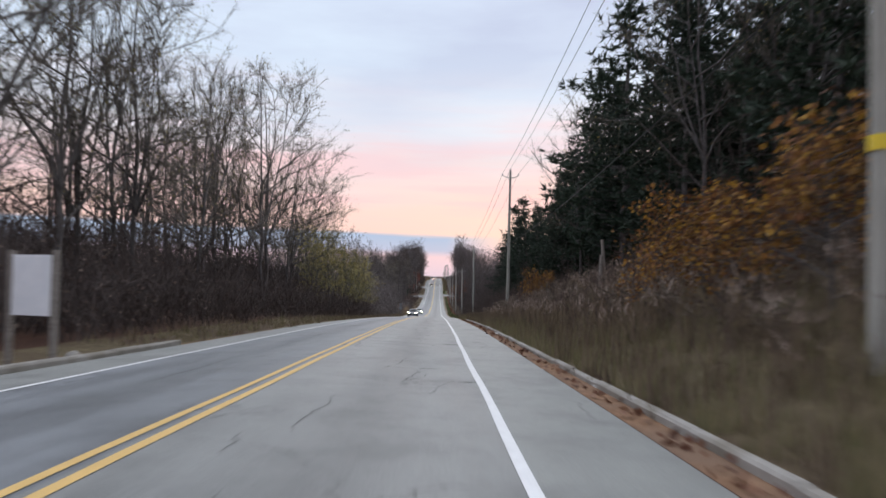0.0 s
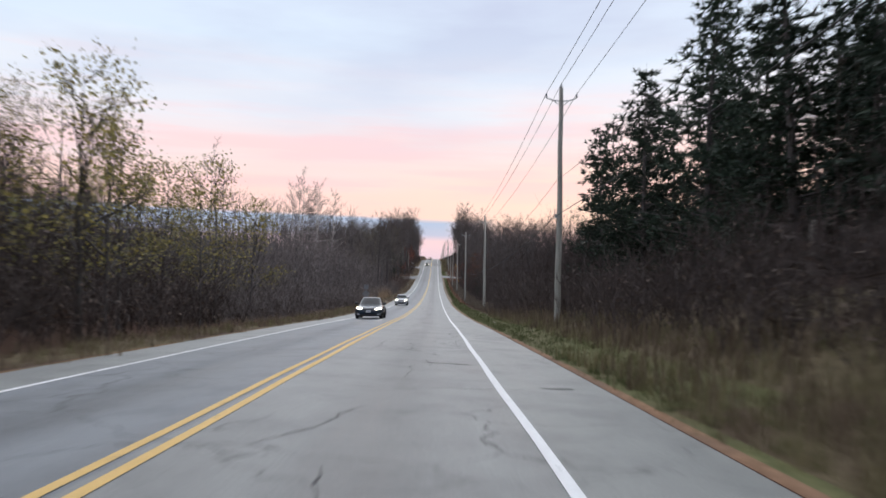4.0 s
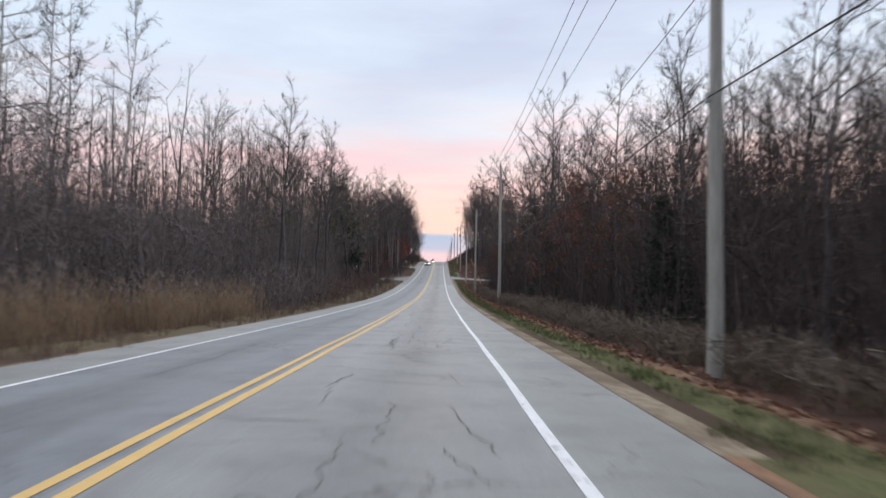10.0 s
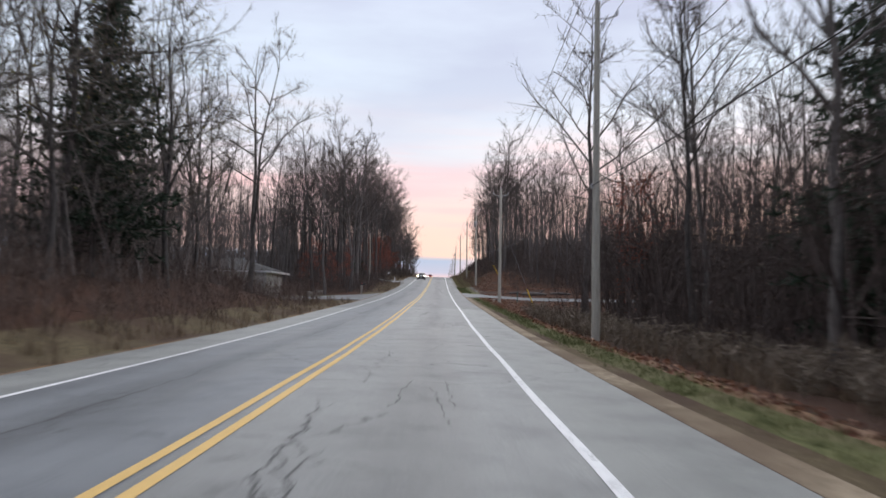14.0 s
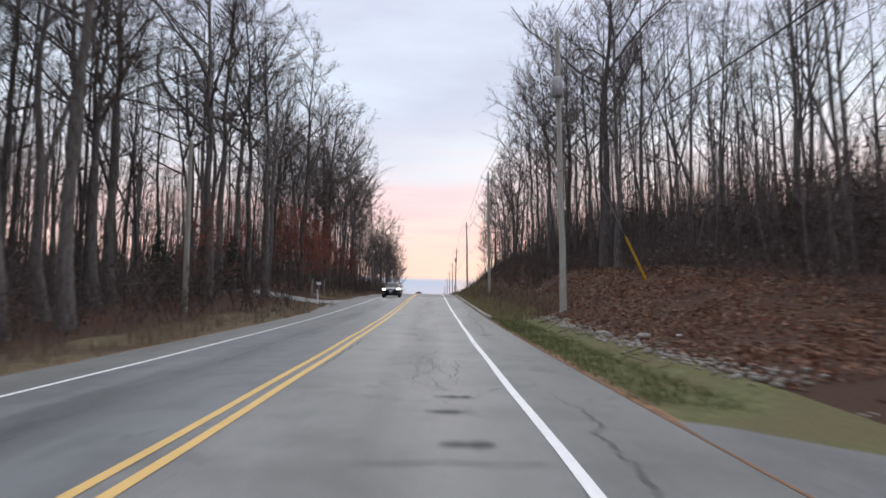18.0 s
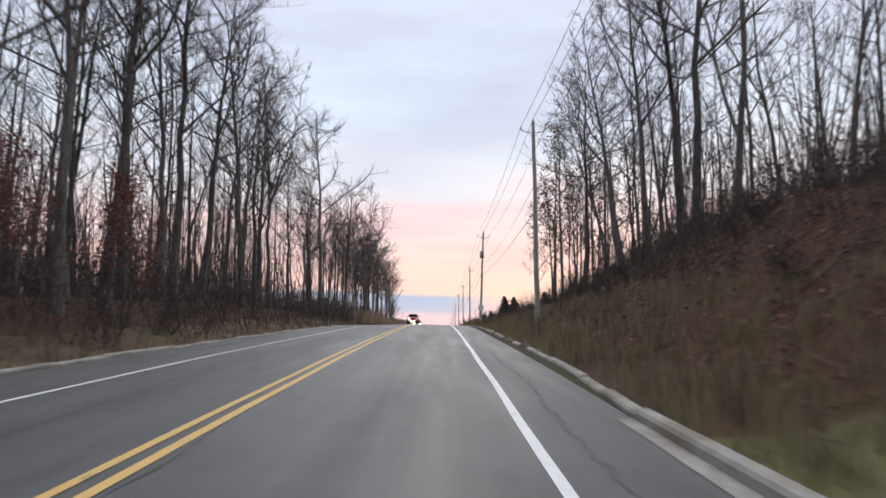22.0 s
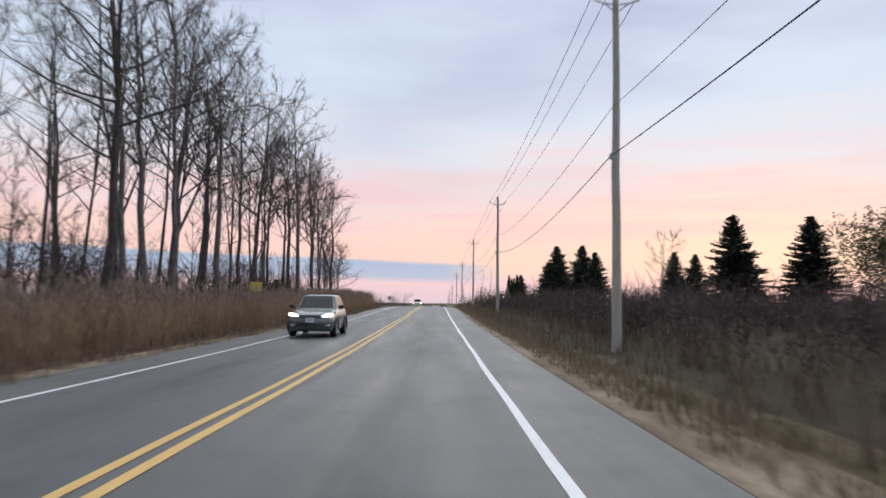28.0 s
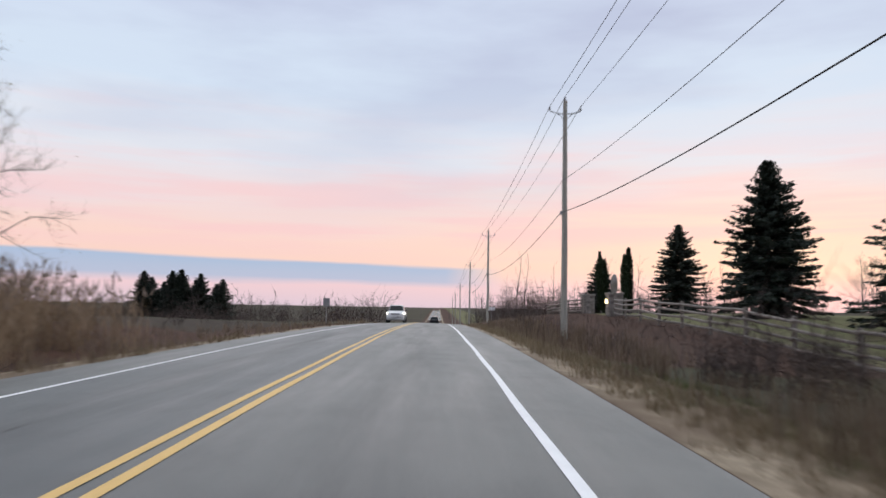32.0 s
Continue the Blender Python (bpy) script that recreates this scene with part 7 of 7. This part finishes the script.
def rail_fence(pts, label):
    """Posts with four weathered rails each; every span stands by itself."""
    ob = thing("rail_fence", label, "fence")
    rng = np.random.default_rng(31)
    for i, (x, y) in enumerate(pts):
        z = float(ground(x, y))
        part("post", box_mesh("post", -0.07, 0.07, -0.07, 0.07, -0.3, 1.5, FENCE_WOOD, 0.015), ob, "", pose(x, y, z, 0, 0, rng.uniform(0, 20)))
        if i + 1 < len(pts):
            x2, y2 = pts[i + 1]
            z2 = float(ground(x2, y2))
            for h in (0.32, 0.66, 1.0, 1.34):
                a = np.array([x + rng.normal(0, 0.02) - 0.09, y, z + h + rng.normal(0, 0.025)])
                b = np.array([x2 + rng.normal(0, 0.02) - 0.09, y2, z2 + h + rng.normal(0, 0.025)])
                V, F = tube([a - (b - a) * 0.03, (a + b) / 2 - (0, 0, 0.015), b + (b - a) * 0.03], [0.06, 0.068, 0.06], 6)
                part("rail", mesh_tris("rail", V, F, FENCE_WOOD), ob)


rail_fence([(19.5, 678), (17.6, 681.6), (16.5, 685.5), (15.9, 689.2), (15.7, 693), (15.6, 697), (15.5, 701), (15.5, 705), (15.5, 709), (15.5, 713), (15.5, 717), (15.6, 721), (15.8, 724.6)],
           "weathered grey four-rail wooden fence round a lawn")
rail_fence([(15.9, 737.5), (15.2, 741), (15.0, 745), (15.0, 749), (15.0, 753)], "weathered grey rail fence beyond the gate")


def gate_pillar(x, y, lit):
    """A square field-stone pillar with a cap slab; its stones stand proud of the core."""
    rng = np.random.default_rng(int(y))
    z = float(ground(x, y))
    ob = thing("gate_pillar", "square stone gate pillar with a pale cap", "gate pillar", "gate pillars", pose(x, y, z))
    part("core", box_mesh("core", -0.5, 0.5, -0.5, 0.5, -0.3, 1.7, CONCRETE, 0), ob)
    stone = mat("field_stone", (0.16, 0.14, 0.125), (0.36, 0.33, 0.3), 5.0, 0.9, 0.5, 0.02, vary=0.3)
    for row in range(7):
        for s in range(4):
            u = -0.53
            while u < 0.5:
                w = min(rng.uniform(0.22, 0.42), 0.53 - u)
                if w > 0.1:
                    me = box_mesh("stone", u + 0.012, u + w - 0.012, -0.55 - rng.uniform(0, 0.025), -0.49, row * 0.24 + 0.012, row * 0.24 + 0.23, stone, 0.014)
                    part("stone", me, ob, "", pose(0, 0, 0, 0, 0, 90 * s))
                u += w
    part("cap", box_mesh("cap", -0.64, 0.64, -0.64, 0.64, 1.7, 1.84, CONCRETE, 0.03), ob, "pale concrete cap slab")
    if lit:
        lamp = part("lamp", box_mesh("lamp", -0.68, -0.56, -0.09, 0.09, 1.0, 1.3, glowing("warm_lamp", (1.0, 0.72, 0.35), 12.0), 0.02), ob, "small lit wall lamp")
        part("bracket", box_mesh("bracket", -0.56, -0.53, -0.04, 0.04, 1.05, 1.25, STEEL, 0.005), lamp)


gate_pillar(16.3, 727.2, True)
gate_pillar(16.6, 738.8, False)
rng = np.random.default_rng(44)
bm = bmesh.new()
bmesh.ops.create_icosphere(bm, subdivisions=2, radius=0.5)
for v in bm.verts:
    v.co = Vector((v.co.x * 0.55, v.co.y * 0.5, v.co.z * 1.9 * (1 - 0.25 * v.co.z))) * (1 + 0.08 * noise.noise(v.co * 4))
st = tagged(new("garden_statue", bm_mesh("garden_statue", bm, CONCRETE, True)), "small pale stone garden figure on the pillar", "statue")
st.matrix_basis = pose(16.3, 727.2, float(ground(16.3, 727.2)) + 1.84 + 0.68)

# litter beside the road
for x, y, s in ((6.4, 191.8, 0.16), (6.2, 77.5, 0.12), (6.6, 135.5, 0.14), (6.0, 451, 0.2), (7.5, 454.5, 0.22), (5.4, 33.5, 0.2), (6.3, 570, 0.2), (10.5, 500, 0.25), (8.6, 400, 0.15), (5.5, 12.8, 0.12)):
    bm = bmesh.new()
    s *= 0.42
    bmesh.ops.create_icosphere(bm, subdivisions=2, radius=s)
    for v in bm.verts:
        v.co *= 1 + 0.5 * noise.noise(v.co * 9 + Vector((x, y, 0)))
        v.co.z *= 0.45
    ob = tagged(new("crumpled_litter", bm_mesh("crumpled_litter", bm, WHITE_BOARD)), "crumpled white litter on the grass verge", "litter", "roadside litter")
    ob.matrix_basis = pose(x, y, float(ground(x, y)) + s * 0.25)

# ---- vehicles standing in the oncoming lane ----
RUBBER, RIM = plain("tyre_rubber", (0.018, 0.018, 0.019), 0.8), plain("alloy_rim", (0.42, 0.43, 0.45), 0.3, 0.8)
BLACK, CHROME = plain("black_plastic", (0.018, 0.018, 0.02), 0.55), plain("chrome", (0.6, 0.6, 0.62), 0.15, 1.0)
PLATE = plain("white_plate", (0.75, 0.76, 0.78), 0.4)
PLATE_BAR = plain("plate_bar", (0.4, 0.42, 0.48), 0.5)
HEADLAMP, AMBER, TAIL = glowing("headlamp", (1.0, 0.86, 0.62), 30.0), glowing("amber_lamp", (1.0, 0.45, 0.04), 3.0), glowing("tail_lamp", (1.0, 0.05, 0.03), 2.5)
GLASS = bpy.data.materials.new("tinted_car_glass")
GLASS.use_nodes = True
b_ = GLASS.node_tree.nodes["Principled BSDF"]
b_.inputs["Base Color"].default_value, b_.inputs["Roughness"].default_value, b_.inputs["Transmission Weight"].default_value = (0.006, 0.01, 0.012, 1), 0.03, 0.1
b_.inputs["Specular IOR Level"].default_value = 0.22
INTERIOR = plain("dark_interior", (0.02, 0.02, 0.022), 0.9)


def loft(name, sections, material, smooth_shade=True):
    """sections: rings of equal length, in order; closed at both ends."""
    k = len(sections[0])
    V = [p for s in sections for p in s]
    F = []
    for i in range(len(sections) - 1):
        for j in range(k):
            a, b = i * k + j, i * k + (j + 1) % k
            F += [(a, b, b + k), (a, b + k, a + k)]
    for base, flip in ((0, False), ((len(sections) - 1) * k, True)):
        for j in range(1, k - 1):
            F.append((base, base + j, base + j + 1) if flip else (base, base + j + 1, base + j))
    return mesh_tris(name, V, F, material, smooth_shade)


def body_ring(y, zb, zt, hw, tuck=0.08):
    """A rounded body cross-section at y: flat below, bulging sides, curved top."""
    pts = [(-hw + tuck, zb), (-hw + 0.02, zb + 0.12), (-hw, zb + (zt - zb) * 0.45), (-hw + 0.02, zb + (zt - zb) * 0.78), (-hw + 0.09, zt - 0.03), (-hw + 0.22, zt), (-hw * 0.4, zt + 0.02)]
    pts = pts + [(-x, z) for x, z in pts[::-1]]
    return [(x, y, z) for x, z in pts]


WHEELS = {}


def wheel_meshes(r):
    if r not in WHEELS:
        tyre = lathe("tyre", [(r * 0.62, -0.1), (r * 0.92, -0.115), (r, -0.08), (r, 0.08), (r * 0.92, 0.115), (r * 0.62, 0.1)], 22, RUBBER, True, "x")
        g = Geo()
        g.add(*tube([(-0.07, 0, 0), (-0.085, 0, 0)], [0.06, 0.05], 10))
        for i in range(5):
            a = i * 2 * math.pi / 5
            u, w = np.array([0, math.cos(a), math.sin(a)]), np.array([0, -math.sin(a), math.cos(a)])
            V = [np.array([x, 0, 0]) + u * q + w * s for x in (-0.085, -0.05) for q, s in ((0.03, -0.035), (0.03, 0.035), (r * 0.63, 0.05), (r * 0.63, -0.05))]
            g.add(V, [(0, 1, 2), (0, 2, 3), (4, 6, 5), (4, 7, 6), (0, 3, 7), (0, 7, 4), (1, 5, 6), (1, 6, 2)])
        a = np.arange(23) * 2 * math.pi / 22
        g.add(*tube(np.stack([np.full(23, -0.085), np.cos(a) * r * 0.63, np.sin(a) * r * 0.63], 1), np.full(23, 0.022), 5))
        hub = lathe("hub", [(0.001, -0.03), (r * 0.6, -0.03), (r * 0.62, 0.09)], 18, BLACK, True, "x")
        WHEELS[r] = (tyre, g.mesh("rim", RIM), hub)
    return WHEELS[r]


def vehicle(name, label, m, paint_mat, S, belt, roof, axles, track, r, front, lights, category="car", boxy=False, roof_mat=None, lamp_on=True):
    """S: body stations (y, bottom, top, half-width) from the nose back; belt and roof: (y front, y rear, half-width, height) of the cabin."""
    ob = thing(name, label, category, "cars on the road", m)
    body = part("body", loft("body", [body_ring(*s) for s in S], paint_mat), ob)
    (b0, b1, bw, bz), (r0, r1, rw, rz) = belt, roof
    # the cabin: rounded rings from the belt line up to the roof, glazed between the pillars
    N = 72
    th = (np.arange(N) + 0.5) * 2 * math.pi / N
    power = 2 / (9 if boxy else 5)
    cx, sy = np.sign(np.cos(th)) * np.abs(np.cos(th)) ** power, np.sign(np.sin(th)) * np.abs(np.sin(th)) ** power
    levels = [(0.0, 1.0), (0.1, 1.0), (0.35, 1.0), (0.62, 1.0), (0.86, 1.0), (0.95, 0.985), (1.0, 0.955), (1.03, 0.8), (1.05, 0.5), (1.055, 0.12)]
    V = []
    for u, shrink in levels:
        k = min(u, 1.0)
        e = k ** (1.0 if boxy else 1.12)
        y0, y1, w = b0 + (r0 - b0) * k, b1 + (r1 - b1) * k ** 1.5, bw + (rw - bw) * e
        z = bz - 0.05 + (rz - bz + 0.05) * u
        V += [(w * shrink * p, (y0 + y1) / 2 + (y1 - y0) / 2 * shrink * q, z) for p, q in zip(cx, sy)]
    V = np.array(V)
    bins = {"cabin_frame": [], "windscreen": [], "rear_window": [], "side_window_near": [], "side_window_far": []}
    posts = (0.36, 0.7) if r1 - r0 > 1.5 else (0.5,)
    for i in range(len(levels) - 1):
        for j in range(N):
            jn = (j + 1) % N
            f = (i * N + j, i * N + jn, (i + 1) * N + jn, (i + 1) * N + j)
            deg = math.degrees(th[j]) + 2.5
            along = (V[f[0]][1] - b0) / (b1 - b0)
            key = "cabin_frame"
            if 0 < i < 5:
                if abs(deg - 270) < 44:
                    key = "windscreen"
                elif abs(deg - 90) < 40:
                    key = "rear_window"
                elif (deg < 44 or deg > 317 or 137 < deg < 223) and all(abs(along - q) > 0.028 for q in posts):
                    key = "side_window_near" if 90 < deg < 270 else "side_window_far"
            bins[key].append(f)
    for key, F in bins.items():
        used = sorted({v for f in F for v in f})
        at_ = {v: n for n, v in enumerate(used)}
        name_ = key.replace("_near", "").replace("_far", "")
        flip = [tuple(at_[v] for v in f) for f in F]
        part(name_, mesh_tris(name_, V[used], flip, (roof_mat or paint_mat) if key == "cabin_frame" else GLASS, True), ob)
    part("interior", box_mesh("interior", -bw * 0.82, bw * 0.82, b0 + 0.75, b1 - 0.5, bz - 0.3, bz + 0.13, INTERIOR, 0.05), ob, "dark seats and dashboard")
    tyre, rim, hub = wheel_meshes(r)
    for ax in axles:
        for sgn in (-1, 1):
            mm = pose(sgn * (track - 0.1), ax, r, 0, 0, 0 if sgn < 0 else 180)
            w = part("wheel", tyre, ob, "", mm)
            part("rim", rim, w), part("hub", hub, w)
            g = Geo()
            a = np.linspace(0.45, math.pi - 0.45, 15) if boxy else np.linspace(-0.25, math.pi + 0.25, 15)
            g.add(*tube(np.stack([np.full(15, sgn * (track - 0.005)), ax + np.cos(a) * (r + 0.07), r + np.sin(a) * (r + 0.06)], 1), np.full(15, 0.05 if not boxy else 0.075), 5))
            part("wheel_arch", g.mesh("wheel_arch", BLACK if not boxy else paint_mat, True), ob)
    front(ob, lights)
    for sgn in (-1, 1):
        bm = bmesh.new()
        bmesh.ops.create_icosphere(bm, subdivisions=2, radius=1, matrix=Matrix.LocRotScale((sgn * (bw + 0.14), b0 + 0.42, bz + 0.07), None, (0.13, 0.07, 0.085)))
        part("mirror", bm_mesh("mirror", bm, BLACK, True), ob)
    return ob


def ellipsoid(name, c, s, material):
    bm = bmesh.new()
    bmesh.ops.create_icosphere(bm, subdivisions=2, radius=1, matrix=Matrix.LocRotScale(c, None, s))
    return bm_mesh(name, bm, material, True)


def modern_front(ob, o):
    """Headlamps, grille with bars, lower intake, number plate."""
    w, z, y = o["w"], o["z"], o["y"]
    for sgn in (-1, 1):
        lens = bmesh.new()
        bmesh.ops.create_icosphere(lens, subdivisions=2, radius=1, matrix=pose(sgn * w * 1.02, y + 0.15, z + 0.02, 0, -sgn * 12, sgn * 34) @ Matrix.Diagonal((0.24, 0.09, 0.062, 1)))
        part("headlamp", bm_mesh("headlamp", lens, HEADLAMP if o.get("on", True) else CHROME, True), ob, "lit headlamp" if o.get("on", True) else "")
        part("fog_lamp", ellipsoid("fog_lamp", (sgn * w * 1.02, y + 0.02, z - 0.34), (0.12, 0.05, 0.045), CHROME), ob)
    g = part("grille", box_mesh("grille", -w * 0.62, w * 0.62, y - 0.03, y + 0.1, z - 0.1, z + 0.05, BLACK, 0.03), ob)
    for i in range(3):
        part("grille_bar", box_mesh("grille_bar", -w * 0.58, w * 0.58, y - 0.04, y - 0.02, z - 0.085 + 0.05 * i, z - 0.07 + 0.05 * i, CHROME, 0.003), g)
    part("intake", box_mesh("intake", -w * 0.8, w * 0.8, y - 0.02, y + 0.1, z - 0.4, z - 0.24, BLACK, 0.03), ob)
    part("bumper", loft("bumper", [[(x, y + d + 0.14 * (x / w) ** 2, zz) for d, zz in ((0.0, z - 0.48), (-0.05, z - 0.42), (-0.03, z - 0.4), (0.06, z - 0.46))] for x in np.linspace(-w * 1.15, w * 1.15, 9)], BLACK), ob)
    p = part("number_plate", box_mesh("number_plate", -0.155, 0.155, y - 0.055, y - 0.04, z - 0.23, z - 0.07, PLATE, 0.004), ob)
    part("plate_bar", box_mesh("plate_bar", -0.11, 0.11, y - 0.06, y - 0.054, z - 0.18, z - 0.11, PLATE_BAR, 0), p)


def jeep_front(ob, o):
    """Round lamps, seven-slot grille, amber side lamps, big black bumper."""
    y, z = o["y"], o["z"]
    for sgn in (-1, 1):
        part("headlamp", ellipsoid("headlamp", (sgn * 0.47, y - 0.01, z), (0.085, 0.05, 0.085), HEADLAMP if sgn < 0 else PORCELAIN), ob, "round headlamp")
        part("turn_lamp", ellipsoid("turn_lamp", (sgn * 0.62, y + 0.0, z - 0.18), (0.09, 0.05, 0.035), AMBER), ob, "amber turn lamp")
        part("driving_lamp", ellipsoid("driving_lamp", (sgn * 0.26, y - 0.33, z - 0.37), (0.1, 0.05, 0.055), HEADLAMP), ob, "lit driving lamp")
    for i in range(7):
        part("grille_slot", box_mesh("grille_slot", -0.3 + i * 0.1 - 0.028, -0.3 + i * 0.1 + 0.028, y - 0.015, y + 0.05, z - 0.17, z + 0.13, BLACK, 0.01), ob)
    part("bumper", box_mesh("bumper", -0.9, 0.9, y - 0.3, y - 0.02, z - 0.55, z - 0.28, BLACK, 0.05), ob, "heavy black steel bumper")
    part("number_plate", box_mesh("number_plate", -0.155, 0.155, y - 0.335, y - 0.305, z - 0.46, z - 0.32, PLATE, 0.004), ob)
    part("winch_plate", box_mesh("winch_plate", -0.5, 0.5, y - 0.2, y + 0.0, z - 0.27, z - 0.2, STEEL, 0.02), ob)


def stations(L, hood, high, hw, low=0.2):
    """Body stations for an ordinary car of length L."""
    return [(0.0, low + 0.12, hood - 0.16, hw * 0.78), (0.1, low + 0.03, hood - 0.09, hw * 0.9), (0.45, low, hood - 0.01, hw * 0.98), (1.05, low, hood + 0.08, hw),
            (1.4, low, high, hw), (L * 0.55, low, high + 0.02, hw), (L * 0.8, low, high + 0.05, hw * 0.99), (L - 0.3, low + 0.02, high + 0.05, hw * 0.95), (L - 0.06, low + 0.12, high, hw * 0.88), (L, low + 0.25, high - 0.08, hw * 0.8)]


def on_road(x, y, turn=0):
    """Stands a vehicle on the road, tilted with the slope."""
    slope = math.degrees(math.atan2(float(road_z(y + 3)) - float(road_z(y - 1)), 4.0))
    return pose(x, y, float(road_z(y)) + 0.002 - 0.0286 * abs(x), slope, 0, turn)


navy = mat("dark_blue_car_paint", (0.012, 0.023, 0.036), (0.017, 0.03, 0.046), 2.0, 0.16, 0.0, spec=0.5)
black_paint = mat("black_car_paint", (0.005, 0.007, 0.01), (0.008, 0.011, 0.015), 2.0, 0.14, 0.0, spec=0.2)
silver = mat("silver_car_paint", (0.42, 0.43, 0.44), (0.5, 0.51, 0.52), 2.0, 0.28, 0.0, metal=0.5)
grey_green = mat("grey_green_car_paint", (0.13, 0.155, 0.155), (0.17, 0.195, 0.195), 2.0, 0.25, 0.0, metal=0.5, spec=0.4)
white_paint = mat("white_car_paint", (0.7, 0.7, 0.7), (0.78, 0.78, 0.78), 2.0, 0.25, 0.0)
red_paint = mat("red_car_paint", (0.42, 0.022, 0.026), (0.5, 0.03, 0.033), 2.0, 0.3, 0.0)

for m_ in (navy, black_paint, grey_green, red_paint):
    m_.node_tree.nodes["Principled BSDF"].inputs["Coat Weight"].default_value = 0.35
    m_.node_tree.nodes["Principled BSDF"].inputs["Coat Roughness"].default_value = 0.04

vehicle("sedan", "dark blue compact car with lit headlamps", on_road(-2.02, 133.0), navy, stations(4.4, 0.78, 0.93, 0.9), (1.1, 4.15, 0.82, 0.95), (2.0, 3.35, 0.6, 1.44),
        (0.9, 3.55), 0.9, 0.32, modern_front, {"w": 0.62, "z": 0.66, "y": 0.02})
vehicle("hatchback", "silver small car with lit headlamps", on_road(-2.3, 185.5), silver, stations(4.0, 0.86, 1.0, 0.85), (0.85, 3.85, 0.78, 1.0), (1.75, 3.5, 0.6, 1.5),
        (0.75, 3.2), 0.85, 0.3, modern_front, {"w": 0.58, "z": 0.72, "y": 0.02})
vehicle("suv", "black sport utility car with lit headlamps", on_road(-2.06, 455.5), black_paint, stations(4.6, 0.98, 1.08, 0.91, 0.23), (1.0, 4.5, 0.84, 1.1), (1.95, 4.1, 0.67, 1.54),
        (0.92, 3.65), 0.9, 0.35, modern_front, {"w": 0.66, "z": 0.83, "y": 0.02})
vehicle("suv", "grey-green metallic crossover with black grille and lit headlamps", on_road(-2.2, 610.1), grey_green, stations(4.3, 0.92, 1.05, 0.88, 0.22), (1.1, 4.15, 0.81, 1.07), (1.85, 3.7, 0.64, 1.58),
        (0.85, 3.47), 0.88, 0.34, modern_front, {"w": 0.62, "z": 0.8, "y": 0.02})
vehicle("pickup_truck", "white pickup truck with bright headlamps", on_road(-2.0, 746.0), white_paint, stations(5.6, 1.15, 1.25, 0.98, 0.3), (1.5, 4.0, 0.9, 1.27), (2.1, 3.7, 0.72, 1.88),
        (1.0, 4.5), 0.98, 0.4, modern_front, {"w": 0.74, "z": 0.95, "y": 0.02})
vehicle("suv", "dark sport utility car seen from behind", on_road(1.75, 822.0, 180), black_paint, stations(4.7, 0.98, 1.12, 0.94, 0.24), (1.2, 4.5, 0.86, 1.14), (1.95, 4.1, 0.68, 1.66),
        (0.92, 3.7), 0.94, 0.36, modern_front, {"w": 0.66, "z": 0.84, "y": 0.02, "on": False})
JS = [(0.0, 0.5, 1.16, 0.62), (0.04, 0.45, 1.2, 0.64), (0.6, 0.42, 1.24, 0.68), (1.35, 0.42, 1.27, 0.76), (1.45, 0.42, 1.27, 0.8), (3.9, 0.42, 1.27, 0.8), (4.2, 0.45, 1.26, 0.8), (4.25, 0.55, 1.2, 0.78)]
jeep = vehicle("off_road_car", "red boxy four-door off-road car with lamps on", on_road(-1.65, 573.7), red_paint, JS, (1.5, 4.2, 0.76, 1.27), (1.85, 4.1, 0.66, 1.75),
               (0.62, 3.55), 0.9, 0.43, jeep_front, {"y": 0.0, "z": 1.0}, boxy=True, roof_mat=mat("red_hard_top", (0.36, 0.05, 0.05), (0.42, 0.06, 0.06), 3.0, 0.5, 0.1))
part("chassis", box_mesh("chassis", -0.68, 0.68, 0.05, 4.1, 0.36, 0.6, BLACK, 0.04), jeep, "dark underbody and axles")
for sgn in (-1, 1):
    for ax in (0.62, 3.55):
        part("fender", loft("fender", [[(sgn * x, ax + y, z) for x, z in ((0.6, 0.88), (0.6, 0.96), (0.94, 0.94), (0.95, 0.86))] for y in (-0.52, -0.35, 0.3, 0.5)] if sgn > 0 else
                            [[(sgn * x, ax + y, z) for x, z in ((0.6, 0.88), (0.6, 0.96), (0.94, 0.94), (0.95, 0.86))][::-1] for y in (-0.52, -0.35, 0.3, 0.5)], red_paint), jeep, "flat red fender")
    part("side_step", box_mesh("side_step", sgn * 0.82 - 0.06, sgn * 0.82 + 0.06, 1.1, 3.0, 0.4, 0.48, BLACK, 0.02), jeep)


def headlamp_beam(x, y, turn, power):
    """The beam of a lit headlamp, towards the oncoming camera side of the road."""
    lamp = bpy.data.lights.new("headlamp_beam", "SPOT")
    lamp.energy, lamp.spot_size, lamp.spot_blend, lamp.shadow_soft_size, lamp.color = power, math.radians(70), 0.8, 0.08, (1.0, 0.9, 0.75)
    ob = new("headlamp_beam", lamp)
    z = float(road_z(y)) + 0.72
    ob.matrix_basis = look((x, y, z), (x + turn, y - 25, float(road_z(y - 25)) + 0.2))


for x, y in ((-2.75, 455.0), (-1.5, 455.0), (-2.15, 573.2), (-2.6, 745.6), (-1.3, 745.6)):
    headlamp_beam(x, y, 0.9, 28)
